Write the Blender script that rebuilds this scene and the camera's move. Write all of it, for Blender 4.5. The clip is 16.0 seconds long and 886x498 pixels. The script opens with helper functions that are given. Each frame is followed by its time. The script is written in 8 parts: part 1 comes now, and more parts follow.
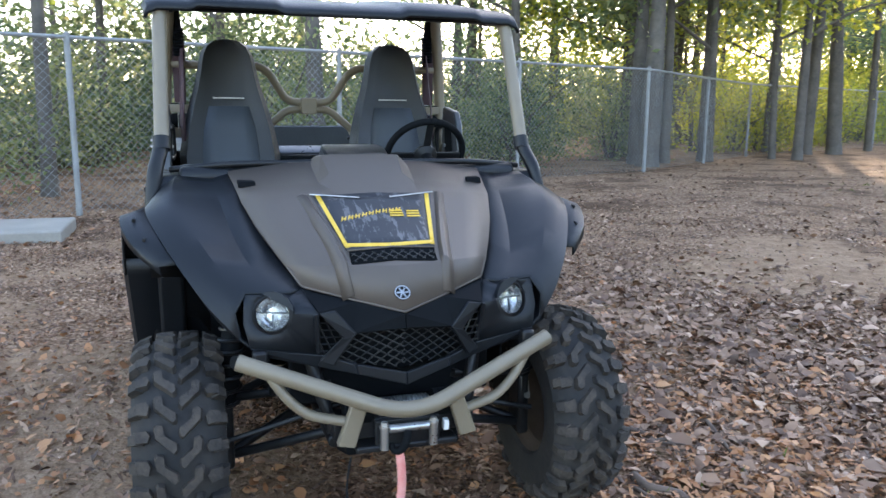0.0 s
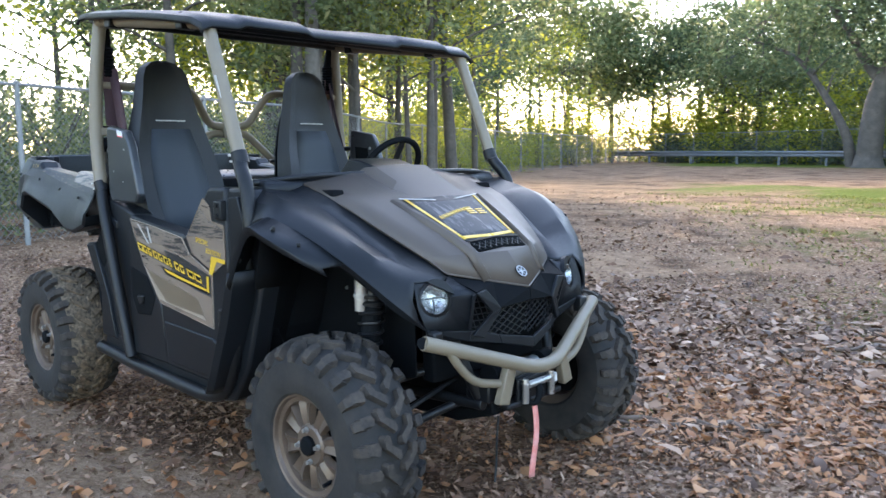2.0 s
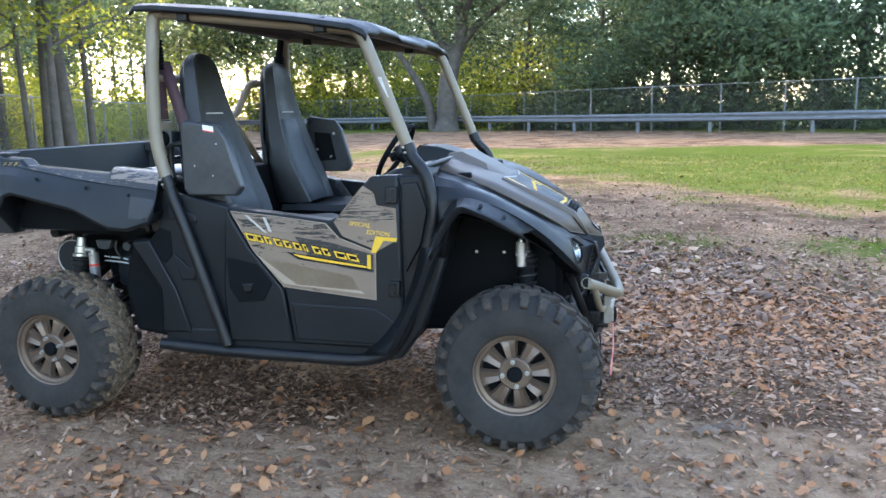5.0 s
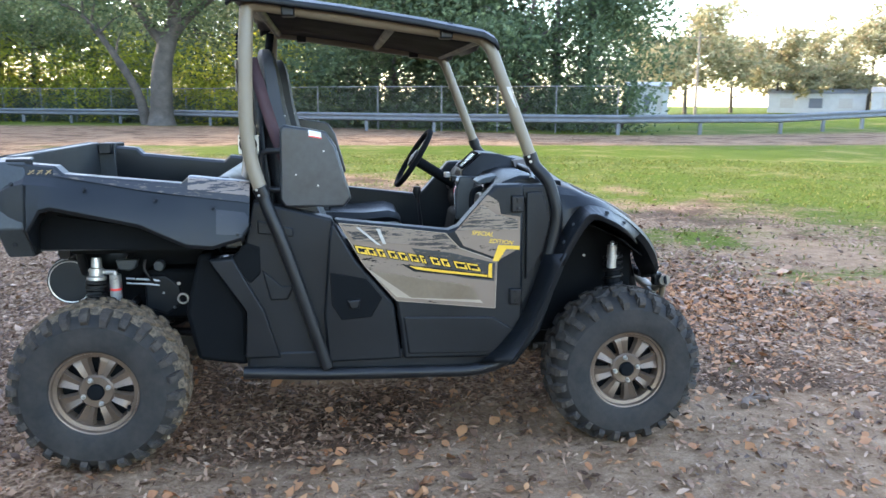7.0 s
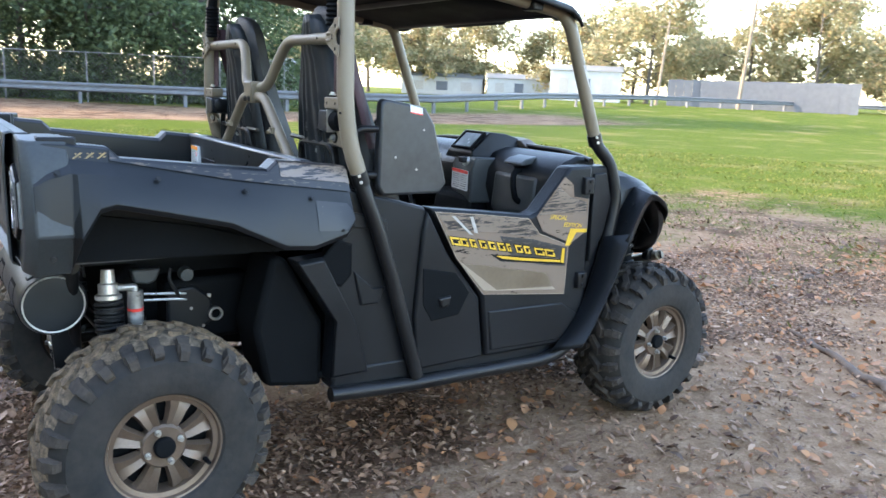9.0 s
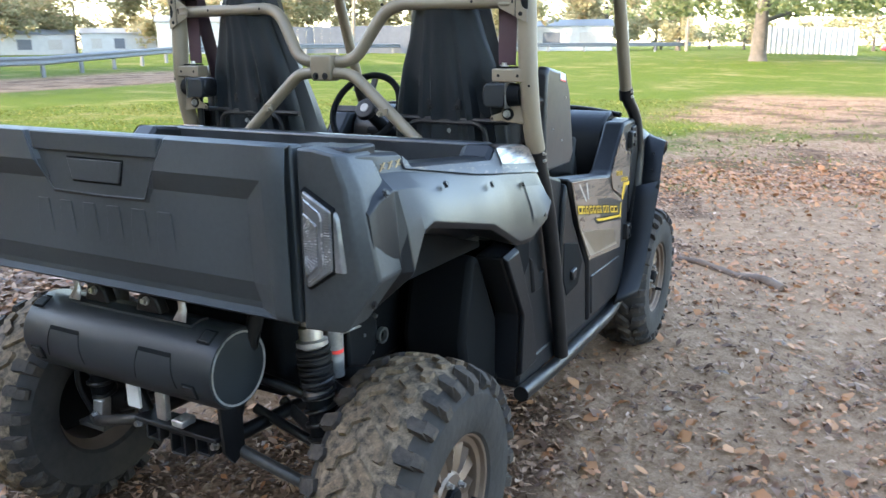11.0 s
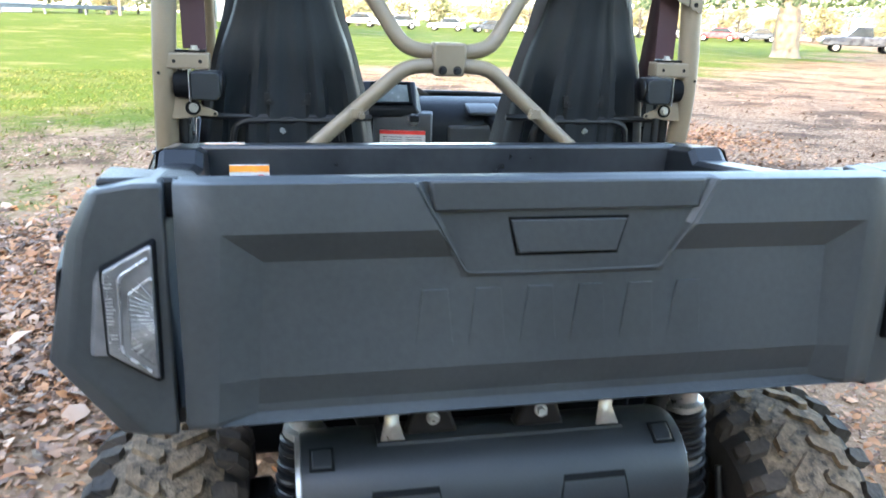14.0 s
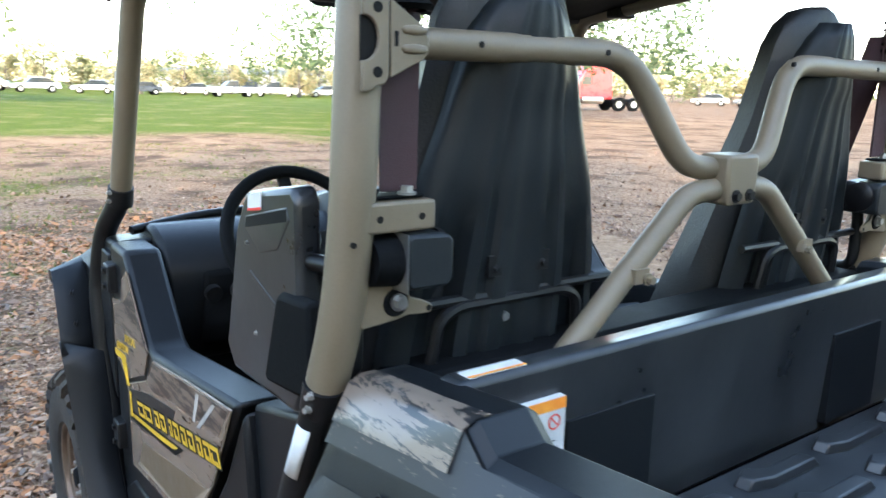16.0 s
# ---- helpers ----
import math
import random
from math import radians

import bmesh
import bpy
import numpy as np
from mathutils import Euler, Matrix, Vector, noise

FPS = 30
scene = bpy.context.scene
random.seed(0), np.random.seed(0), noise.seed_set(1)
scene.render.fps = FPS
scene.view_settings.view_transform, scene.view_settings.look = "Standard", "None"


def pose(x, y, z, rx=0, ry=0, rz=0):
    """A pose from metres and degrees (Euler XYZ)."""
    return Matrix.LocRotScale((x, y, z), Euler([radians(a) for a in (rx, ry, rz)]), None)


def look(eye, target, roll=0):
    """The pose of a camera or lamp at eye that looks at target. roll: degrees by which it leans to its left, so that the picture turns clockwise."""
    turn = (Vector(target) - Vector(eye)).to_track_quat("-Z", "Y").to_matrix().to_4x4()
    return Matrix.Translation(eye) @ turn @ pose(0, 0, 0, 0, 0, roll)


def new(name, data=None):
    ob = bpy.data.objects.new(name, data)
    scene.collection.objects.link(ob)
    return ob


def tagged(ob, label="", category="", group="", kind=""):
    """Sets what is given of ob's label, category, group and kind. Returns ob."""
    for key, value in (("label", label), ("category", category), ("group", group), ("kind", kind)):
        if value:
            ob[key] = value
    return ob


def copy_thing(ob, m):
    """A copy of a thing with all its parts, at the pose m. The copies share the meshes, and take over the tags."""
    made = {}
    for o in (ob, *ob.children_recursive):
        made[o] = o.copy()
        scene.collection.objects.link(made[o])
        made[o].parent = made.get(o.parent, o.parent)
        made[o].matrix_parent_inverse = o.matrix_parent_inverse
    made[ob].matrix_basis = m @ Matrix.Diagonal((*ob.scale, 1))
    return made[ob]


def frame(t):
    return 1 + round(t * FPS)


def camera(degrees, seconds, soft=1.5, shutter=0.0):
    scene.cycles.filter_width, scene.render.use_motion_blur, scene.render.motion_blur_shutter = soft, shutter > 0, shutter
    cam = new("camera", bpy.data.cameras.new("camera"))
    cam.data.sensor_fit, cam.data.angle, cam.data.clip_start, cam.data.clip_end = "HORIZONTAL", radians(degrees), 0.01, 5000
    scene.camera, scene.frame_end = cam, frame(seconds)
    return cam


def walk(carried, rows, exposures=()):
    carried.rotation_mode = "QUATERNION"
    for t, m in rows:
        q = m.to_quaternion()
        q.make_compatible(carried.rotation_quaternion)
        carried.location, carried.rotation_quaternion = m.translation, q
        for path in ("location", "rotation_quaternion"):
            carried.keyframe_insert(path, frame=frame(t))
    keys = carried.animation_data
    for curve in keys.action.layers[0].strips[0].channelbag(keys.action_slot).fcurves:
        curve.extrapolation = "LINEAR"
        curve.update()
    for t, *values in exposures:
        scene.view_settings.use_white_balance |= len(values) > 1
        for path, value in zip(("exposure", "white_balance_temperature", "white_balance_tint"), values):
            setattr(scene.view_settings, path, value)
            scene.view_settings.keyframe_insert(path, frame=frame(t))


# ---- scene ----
cam = camera(59.2, 16.0, shutter=0.25)
PATH = [
    (0, (3.446, -0.546, 1.347), (1.571, 0.049, 0.989), 0.6),
    (0.5, (3.344, -0.918, 1.306), (1.537, -0.125, 0.98), -0.4),
    (1, (3.224, -1.312, 1.221), (1.532, -0.279, 0.951), -0.6),
    (1.5, (3.085, -1.708, 1.204), (1.555, -0.444, 0.949), -0.1),
    (2, (2.991, -2.093, 1.243), (1.614, -0.664, 0.989), -0.4),
    (2.5, (2.826, -2.51, 1.271), (1.586, -0.966, 0.988), -0.9),
    (3, (2.652, -2.921, 1.298), (1.544, -1.283, 0.994), -1.1),
    (3.5, (2.451, -3.261, 1.251), (1.495, -1.532, 0.939), -1.2),
    (3.7, (2.319, -3.373, 1.205), (1.44, -1.601, 0.912), -1.0),
    (5.8, (0.877, -3.82, 1.443), (0.685, -1.865, 1.067), -0.9),
    (6, (0.681, -3.882, 1.396), (0.574, -1.915, 1.051), -0.6),
    (6.5, (0.322, -3.799, 1.411), (0.36, -1.833, 1.044), -0.2),
    (7, (-0.138, -3.736, 1.431), (0.134, -1.789, 1.066), 0.4),
    (7.5, (-0.537, -3.659, 1.437), (-0.061, -1.752, 1.066), 0.9),
    (8, (-0.905, -3.432, 1.422), (-0.223, -1.591, 1.042), 1.4),
    (8.5, (-1.296, -3.209, 1.329), (-0.392, -1.458, 0.988), 1.2),
    (9, (-1.606, -2.905, 1.387), (-0.497, -1.29, 0.986), 2.6),
    (9.2, (-1.727, -2.759, 1.377), (-0.546, -1.198, 0.965), 2.9),
    (11.3, (-2.659, -1.344, 1.41), (-0.896, -0.568, 0.874), -0.4),
    (11.5, (-2.7, -1.235, 1.405), (-0.907, -0.55, 0.845), -0.2),
    (12, (-2.717, -0.891, 1.363), (-0.868, -0.439, 0.751), 0.6),
    (12.5, (-2.729, -0.562, 1.352), (-0.852, -0.331, 0.702), 1.4),
    (13, (-2.742, -0.177, 1.399), (-0.854, -0.157, 0.739), 2.1),
    (13.5, (-2.607, 0.156, 1.394), (-0.725, -0.016, 0.741), 1.8),
    (14, (-2.438, 0.412, 1.439), (-0.562, 0.008, 0.874), 1.8),
    (14.5, (-2.225, 0.669, 1.505), (-0.365, 0.097, 1.041), 1.8),
    (15, (-1.9, 0.828, 1.484), (-0.085, 0.1, 1.065), 1.5),
    (15.5, (-1.569, 0.976, 1.476), (0.154, 0.046, 1.069), 1.2),
    (16, (-1.253, 1.116, 1.478), (0.324, -0.047, 1.074), 1.2),
]
walk(cam, [(t, look(eye, target, roll)) for t, eye, target, roll in PATH], exposures=[(0, 3.18, 6850, 15), (3.7, 3.2, 6550, 13), (5.8, 3.34, 6550, 13), (9.2, 3.45, 6850, 14), (11.3, 3.62, 6900, 12), (12.5, 3.88, 6850, 9), (14, 4.09, 6900, 11), (15, 3.6, 6800, 10), (16, 3.42, 6750, 8)])

# ---- world and sun ----
SUN_AZ, SUN_EL = 140.0, 21.0
world = bpy.data.worlds.new("sky")
scene.world = world
world.use_nodes = True
wn = world.node_tree.nodes
sky = wn.new("ShaderNodeTexSky")
sky.sky_type = "NISHITA"
sky.sun_disc = False
sky.sun_elevation = radians(SUN_EL)
sky.sun_rotation = radians(90 - SUN_AZ)
sky.air_density, sky.dust_density, sky.ozone_density = 1.0, 0.7, 1.0
world.node_tree.links.new(sky.outputs[0], wn["Background"].inputs[0])
wn["Background"].inputs[1].default_value = 0.15
sun_data = bpy.data.lights.new("sun", "SUN")
sun_data.energy, sun_data.angle, sun_data.color = 1.45, radians(0.6), (1.0, 0.85, 0.64)
sun = new("sun", sun_data)
sun_from = Vector((math.cos(radians(SUN_AZ)) * math.cos(radians(SUN_EL)), math.sin(radians(SUN_AZ)) * math.cos(radians(SUN_EL)), math.sin(radians(SUN_EL))))
sun.matrix_world = look(sun_from * 60, (0, 0, 0))

rnd = random.Random(7)
rng = np.random.default_rng(7)


# ---- materials ----
def material(name, colour, rough=0.6, metal=0.0, second=None, scale=6.0, fine=60.0, bump=0.15, bump_scale=None, spec=0.5, per="", contrast=0.5, coat=0.0):
    """A principled surface with two scales of noise in colour and gloss and a fine relief. per: island or object, for a random shade each."""
    m = bpy.data.materials.new(name)
    m.use_nodes = True
    nt = m.node_tree
    n, l = nt.nodes, nt.links
    b = n["Principled BSDF"]
    b.inputs["Metallic"].default_value = metal
    b.inputs["Specular IOR Level"].default_value = spec
    b.inputs["Coat Weight"].default_value = coat
    co = n.new("ShaderNodeTexCoord")
    big, small = n.new("ShaderNodeTexNoise"), n.new("ShaderNodeTexNoise")
    big.inputs["Scale"].default_value, small.inputs["Scale"].default_value = scale, fine
    big.inputs["Detail"].default_value, small.inputs["Detail"].default_value = 5, 3
    for t in (big, small):
        l.new(co.outputs["Object"], t.inputs["Vector"])
    second = second or tuple(min(1, c * 1.6 + 0.004) for c in colour)
    add = n.new("ShaderNodeMath")
    add.operation = "MULTIPLY_ADD"
    add.inputs[1].default_value = 0.45
    l.new(small.outputs[0], add.inputs[0])
    l.new(big.outputs[0], add.inputs[2])
    ramp = n.new("ShaderNodeMapRange")
    ramp.inputs[1].default_value, ramp.inputs[2].default_value = 0.72 - contrast * 0.5, 0.72 + contrast * 0.5
    if per:
        info = n.new("ShaderNodeNewGeometry" if per == "island" else "ShaderNodeObjectInfo")
        shift = n.new("ShaderNodeMath")
        shift.operation = "MULTIPLY_ADD"
        shift.inputs[1].default_value = 0.6
        l.new(info.outputs["Random Per Island" if per == "island" else "Random"], shift.inputs[0])
        l.new(add.outputs[0], shift.inputs[2])
        add = shift
        ramp.inputs[1].default_value, ramp.inputs[2].default_value = 0.6, 1.45
    l.new(add.outputs[0], ramp.inputs[0])
    mix = n.new("ShaderNodeMix")
    mix.data_type = "RGBA"
    mix.inputs[6].default_value, mix.inputs[7].default_value = (*colour, 1), (*second, 1)
    l.new(ramp.outputs[0], mix.inputs[0])
    l.new(mix.outputs[2], b.inputs["Base Color"])
    rr = n.new("ShaderNodeMapRange")
    rr.inputs[3].default_value, rr.inputs[4].default_value = max(0.03, rough - 0.1), min(1, rough + 0.1)
    l.new(ramp.outputs[0], rr.inputs[0])
    l.new(rr.outputs[0], b.inputs["Roughness"])
    if bump:
        bp = n.new("ShaderNodeBump")
        bp.inputs["Strength"].default_value, bp.inputs["Distance"].default_value = bump, 0.004
        tx = small
        if bump_scale:
            tx = n.new("ShaderNodeTexNoise")
            tx.inputs["Scale"].default_value = bump_scale
            l.new(co.outputs["Object"], tx.inputs["Vector"])
        l.new(tx.outputs[0], bp.inputs["Height"])
        l.new(bp.outputs[0], b.inputs["Normal"])
    return m


def leaf_material(name, colour, second, third=None, through_light=0.45, middle=None):
    """Thin foliage: a shade for each leaf, light shining through."""
    m = bpy.data.materials.new(name)
    m.use_nodes = True
    nt = m.node_tree
    n, l = nt.nodes, nt.links
    b = n["Principled BSDF"]
    b.inputs["Roughness"].default_value = 0.55
    b.inputs["Specular IOR Level"].default_value = 0.3
    geo = n.new("ShaderNodeNewGeometry")
    ramp = n.new("ShaderNodeValToRGB")
    ramp.color_ramp.elements[0].color, ramp.color_ramp.elements[1].color = (*colour, 1), (*second, 1)
    if middle:
        e = ramp.color_ramp.elements.new(0.4)
        e.color = (*middle, 1)
    if third:
        e = ramp.color_ramp.elements.new(0.85)
        e.color = (*second, 1)
        ramp.color_ramp.elements[-1].color = (*third, 1)
    l.new(geo.outputs["Random Per Island"], ramp.inputs[0])
    l.new(ramp.outputs[0], b.inputs["Base Color"])
    if through_light:
        tr, mx = n.new("ShaderNodeBsdfTranslucent"), n.new("ShaderNodeMixShader")
        l.new(ramp.outputs[0], tr.inputs[0])
        mx.inputs[0].default_value = through_light
        l.new(b.outputs[0], mx.inputs[1])
        l.new(tr.outputs[0], mx.inputs[2])
        l.new(mx.outputs[0], n["Material Output"].inputs[0])
    return m


def splatter_material(name, base, dark, scale=9.0, stretch=(1, 1, 5), cut=0.55, rough=0.45):
    """A printed graphic: torn dark streaks over a plain colour."""
    m = bpy.data.materials.new(name)
    m.use_nodes = True
    nt = m.node_tree
    n, l = nt.nodes, nt.links
    b = n["Principled BSDF"]
    b.inputs["Roughness"].default_value = rough
    b.inputs["Coat Weight"].default_value, b.inputs["Coat Roughness"].default_value = (0.15 if rough < 0.4 else 0.0), 0.15
    co, mp, tx, fine, add, ramp = (n.new(k) for k in ("ShaderNodeTexCoord", "ShaderNodeMapping", "ShaderNodeTexNoise", "ShaderNodeTexNoise", "ShaderNodeMath", "ShaderNodeValToRGB"))
    mp.inputs["Scale"].default_value = stretch
    mp.inputs["Rotation"].default_value = (0, radians(12), 0)
    tx.inputs["Scale"].default_value, tx.inputs["Detail"].default_value = scale, 8
    tx.inputs["Roughness"].default_value = 0.7
    fine.inputs["Scale"].default_value = scale * 14
    l.new(co.outputs["Object"], mp.inputs[0])
    l.new(mp.outputs[0], tx.inputs[0])
    l.new(co.outputs["Object"], fine.inputs[0])
    add.operation = "MULTIPLY_ADD"
    add.inputs[1].default_value = 0.12
    l.new(fine.outputs[0], add.inputs[0])
    l.new(tx.outputs[0], add.inputs[2])
    ramp.color_ramp.elements[0].position, ramp.color_ramp.elements[1].position = cut, cut + 0.03
    ramp.color_ramp.elements[0].color, ramp.color_ramp.elements[1].color = (*base, 1), (*dark, 1)
    l.new(add.outputs[0], ramp.inputs[0])
    l.new(ramp.outputs[0], b.inputs["Base Color"])
    return m


PLASTIC = material("black_plastic", (0.0045, 0.0053, 0.0066), 0.41, second=(0.0105, 0.0118, 0.0137), scale=4, fine=420, bump=0.12, contrast=0.7, spec=0.22)
GLOSS = material("satin_black_plastic", (0.0045, 0.0056, 0.007), 0.38, second=(0.0105, 0.012, 0.014), scale=4, fine=420, bump=0.06, contrast=0.7, spec=0.28)
# Scuffed plastic of the vehicle's rear, with lens glare put into a paler base.
PALED = material("glare_paled_black_plastic", (0.016, 0.0192, 0.0212), 0.45, second=(0.042, 0.047, 0.049), scale=3, fine=90, bump=0.1, contrast=0.75, spec=0.35)
SCUFF = material("scuffed_black_plastic", (0.007, 0.0082, 0.0102), 0.34, second=(0.036, 0.039, 0.042), scale=5, fine=38, bump=0.06, contrast=0.62, spec=0.5)
MUD = material("dried_mud", (0.022, 0.019, 0.016), 0.9, second=(0.21, 0.155, 0.105), scale=60, fine=260, bump=0.9, spec=0.2, contrast=0.45)
# Darker twin of the black plastic, with the shade of hollows in its colour.
DARK = material("dark_plastic", (0.0035, 0.004, 0.0047), 0.7, second=(0.007, 0.0077, 0.0085), scale=5, fine=200, bump=0.1, spec=0.05)
FRAME = material("black_painted_steel", (0.005, 0.0052, 0.006), 0.4, second=(0.012, 0.012, 0.0125), scale=8, fine=150, bump=0.05, spec=0.25)
GRIMY = material("dusty_painted_steel", (0.012, 0.0122, 0.0125), 0.5, second=(0.055, 0.048, 0.04), scale=9, fine=80, bump=0.2, contrast=0.6)
TAN_HOOD = material("bronze_paint", (0.076, 0.059, 0.047), 0.5, 0.25, second=(0.094, 0.074, 0.06), scale=2, fine=600, bump=0.03, spec=0.35)
TAN_TUBE = material("bronze_powder_coat", (0.142, 0.112, 0.074), 0.45, second=(0.176, 0.14, 0.095), scale=5, fine=300, bump=0.06)
RIM = material("bronze_alloy", (0.1, 0.07, 0.05), 0.4, 0.4, second=(0.15, 0.106, 0.078), scale=9, fine=120, bump=0.05)
RUBBER = material("dusty_tyre_rubber", (0.011, 0.0112, 0.0118), 0.8, second=(0.038, 0.033, 0.029), scale=9, fine=45, bump=0.5, spec=0.25, contrast=0.6)
TREAD = material("dusty_tread_rubber", (0.016, 0.0155, 0.0155), 0.85, second=(0.068, 0.054, 0.043), scale=14, fine=90, bump=0.8, spec=0.2, contrast=0.5)
MUDDY_TREAD = material("muddy_tread_rubber", (0.021, 0.018, 0.015), 0.85, second=(0.22, 0.152, 0.095), scale=45, fine=260, bump=0.8, spec=0.2, contrast=0.5)
STEEL = material("zinc_steel", (0.34, 0.34, 0.33), 0.34, 0.9, second=(0.46, 0.46, 0.45), scale=20, fine=90, bump=0.05)
SILVER = material("cast_aluminium", (0.33, 0.32, 0.3), 0.35, 0.75, scale=15, fine=120, bump=0.05)
SEAT = material("black_seat_vinyl", (0.006, 0.0068, 0.008), 0.55, second=(0.012, 0.013, 0.0145), scale=6, fine=260, bump=0.3)
SHELL = material("satin_seat_shell", (0.0078, 0.0102, 0.0122), 0.47, second=(0.0145, 0.0178, 0.0205), scale=7, fine=260, bump=0.1, spec=0.22)
SEAT_GREY = material("charcoal_seat_cloth", (0.03, 0.036, 0.043), 0.7, second=(0.042, 0.049, 0.057), scale=6, fine=320, bump=0.3)
BELT = material("seat_belt_webbing", (0.034, 0.013, 0.016), 0.75, second=(0.05, 0.02, 0.024), scale=10, fine=500, bump=0.3)
CAMO = splatter_material("bronze_splatter_graphic", (0.172, 0.128, 0.096), (0.012, 0.012, 0.013), 8.0, (1.0, 1, 5), 0.66, 0.27)
CAMO_DARK = splatter_material("dark_splatter_graphic", (0.012, 0.012, 0.013), (0.095, 0.07, 0.05), 26.0, (0.8, 1, 4), 0.63)
CAMO_FAINT = splatter_material("faint_splatter_graphic", (0.009, 0.0095, 0.0105), (0.07, 0.055, 0.042), 42.0, (0.7, 1, 3), 0.7)
CAMO_BUSY = splatter_material("torn_bronze_graphic", (0.165, 0.125, 0.096), (0.014, 0.014, 0.015), 15.0, (0.7, 1, 6), 0.56, 0.3)
HOOD_GRAPHIC = splatter_material("hood_splatter_graphic", (0.011, 0.011, 0.013), (0.085, 0.08, 0.08), 9.0, (1.2, 4.5, 1), 0.6, 0.58)
YELLOW = material("yellow_print", (0.56, 0.325, 0.015), 0.4, second=(0.62, 0.38, 0.03), scale=20, bump=0)
BADGE = material("worn_gold_print", (0.1, 0.062, 0.022), 0.5, second=(0.26, 0.17, 0.06), scale=60, fine=300, bump=0)
PALE = material("pale_grey_print", (0.27, 0.255, 0.235), 0.4, scale=20, bump=0)
BEIGE = material("bronze_print_and_lit_facet", (0.25, 0.195, 0.145), 0.4, second=(0.28, 0.22, 0.165), scale=8, bump=0)
BROWN = material("shaded_bronze_facet", (0.11, 0.078, 0.05), 0.4, second=(0.15, 0.11, 0.07), scale=8, bump=0)
WHITE = material("white_label", (0.55, 0.55, 0.54), 0.45, second=(0.62, 0.62, 0.6), scale=30, bump=0)
ORANGE = material("orange_label", (0.85, 0.24, 0.03), 0.45, scale=30, bump=0)
RED = material("red_print", (0.6, 0.04, 0.03), 0.45, scale=30, bump=0)
# Also fills holes and slots, where black stands in for their shade.
INK = material("black_print_and_hole_shade", (0.006, 0.006, 0.006), 0.6, bump=0, spec=0.08)
STRAP = material("red_webbing", (0.55, 0.14, 0.11), 0.8, second=(0.62, 0.3, 0.26), scale=30, fine=400, bump=0.2)
REFLECTOR = material("headlight_reflector", (0.4, 0.4, 0.39), 0.22, 0.9, second=(0.55, 0.55, 0.54), scale=70, bump=0.55, bump_scale=75)
TAIL = material("smoked_tail_lens", (0.085, 0.088, 0.092), 0.14, 0.4, second=(0.21, 0.21, 0.21), scale=12, fine=40, bump=0.25, bump_scale=60)
LENS_CORE = material("clear_lens_facets", (0.13, 0.135, 0.14), 0.18, 0.6, second=(0.26, 0.26, 0.26), scale=30, fine=90, bump=0.3, bump_scale=120)
LENS_RIB = material("bright_lens_rib", (0.21, 0.215, 0.215), 0.25, 0.6, second=(0.32, 0.32, 0.32), scale=30, bump=0)
WINDOW_DARK = material("pale_gauge_glass", (0.1, 0.115, 0.11), 0.2, second=(0.15, 0.165, 0.16), scale=20, bump=0)
DRUM = material("satin_grey_drum", (0.0105, 0.013, 0.0152), 0.42, second=(0.018, 0.0215, 0.0245), scale=4, fine=260, bump=0.06, spec=0.3)
GREY_PLASTIC = material("grey_plastic", (0.028, 0.032, 0.034), 0.45, second=(0.045, 0.05, 0.052), scale=6, fine=200, bump=0.08, spec=0.35)

glass = bpy.data.materials.new("clear_lens")
glass.use_nodes = True
gb = glass.node_tree.nodes["Principled BSDF"]
gb.inputs["Transmission Weight"].default_value, gb.inputs["Roughness"].default_value = 1.0, 0.02
gb.inputs["IOR"].default_value = 1.08

BARK = material("grey_brown_bark", (0.05, 0.042, 0.035), 0.9, second=(0.12, 0.102, 0.085), scale=3, fine=14, bump=0.9)
# Lighter copy of the bark, with sunshine put into the colour.
SUNLIT_BARK = material("sunlit_tan_bark", (0.15, 0.115, 0.08), 0.9, second=(0.27, 0.215, 0.16), scale=2, fine=12, bump=0.9)
GALV = material("galvanised_steel", (0.17, 0.172, 0.168), 0.6, 0.3, second=(0.26, 0.262, 0.255), scale=5, fine=50, bump=0.05)
RAIL = material("weathered_rail_steel", (0.1, 0.105, 0.112), 0.7, 0.0, second=(0.15, 0.156, 0.165), scale=3, fine=30, bump=0.1)
LEAF_DARK = leaf_material("dark_oak_foliage", (0.05, 0.08, 0.041), (0.14, 0.185, 0.088), through_light=0.5)
LEAF_MID = leaf_material("green_foliage", (0.112, 0.146, 0.062), (0.255, 0.283, 0.125), (0.39, 0.36, 0.16), 0.68)
# Lifted yellow: sunlight on the undergrowth is partly in this colour.
LEAF_YELLOW = leaf_material("yellow_green_foliage", (0.175, 0.215, 0.028), (0.45, 0.445, 0.055), (0.58, 0.48, 0.08), 0.7)
# Paler than autumn leaves alone: distance haze is put into this colour.
LEAF_FAR = leaf_material("hazed_autumn_foliage", (0.22, 0.22, 0.12), (0.42, 0.36, 0.2), (0.46, 0.32, 0.19), 0.45)
LITTER = leaf_material("dry_fallen_leaves", (0.066, 0.034, 0.02), (0.31, 0.178, 0.108), (0.46, 0.3, 0.2), 0.1, (0.16, 0.083, 0.048))
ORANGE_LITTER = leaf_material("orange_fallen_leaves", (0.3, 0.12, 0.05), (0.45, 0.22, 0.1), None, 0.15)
DEAD_WOOD = material("brown_dead_wood", (0.07, 0.044, 0.03), 0.9, second=(0.16, 0.11, 0.078), scale=6, fine=30, bump=0.9)
GRASS = leaf_material("grass_blades", (0.065, 0.09, 0.016), (0.17, 0.18, 0.04), (0.33, 0.26, 0.09), 0.45)


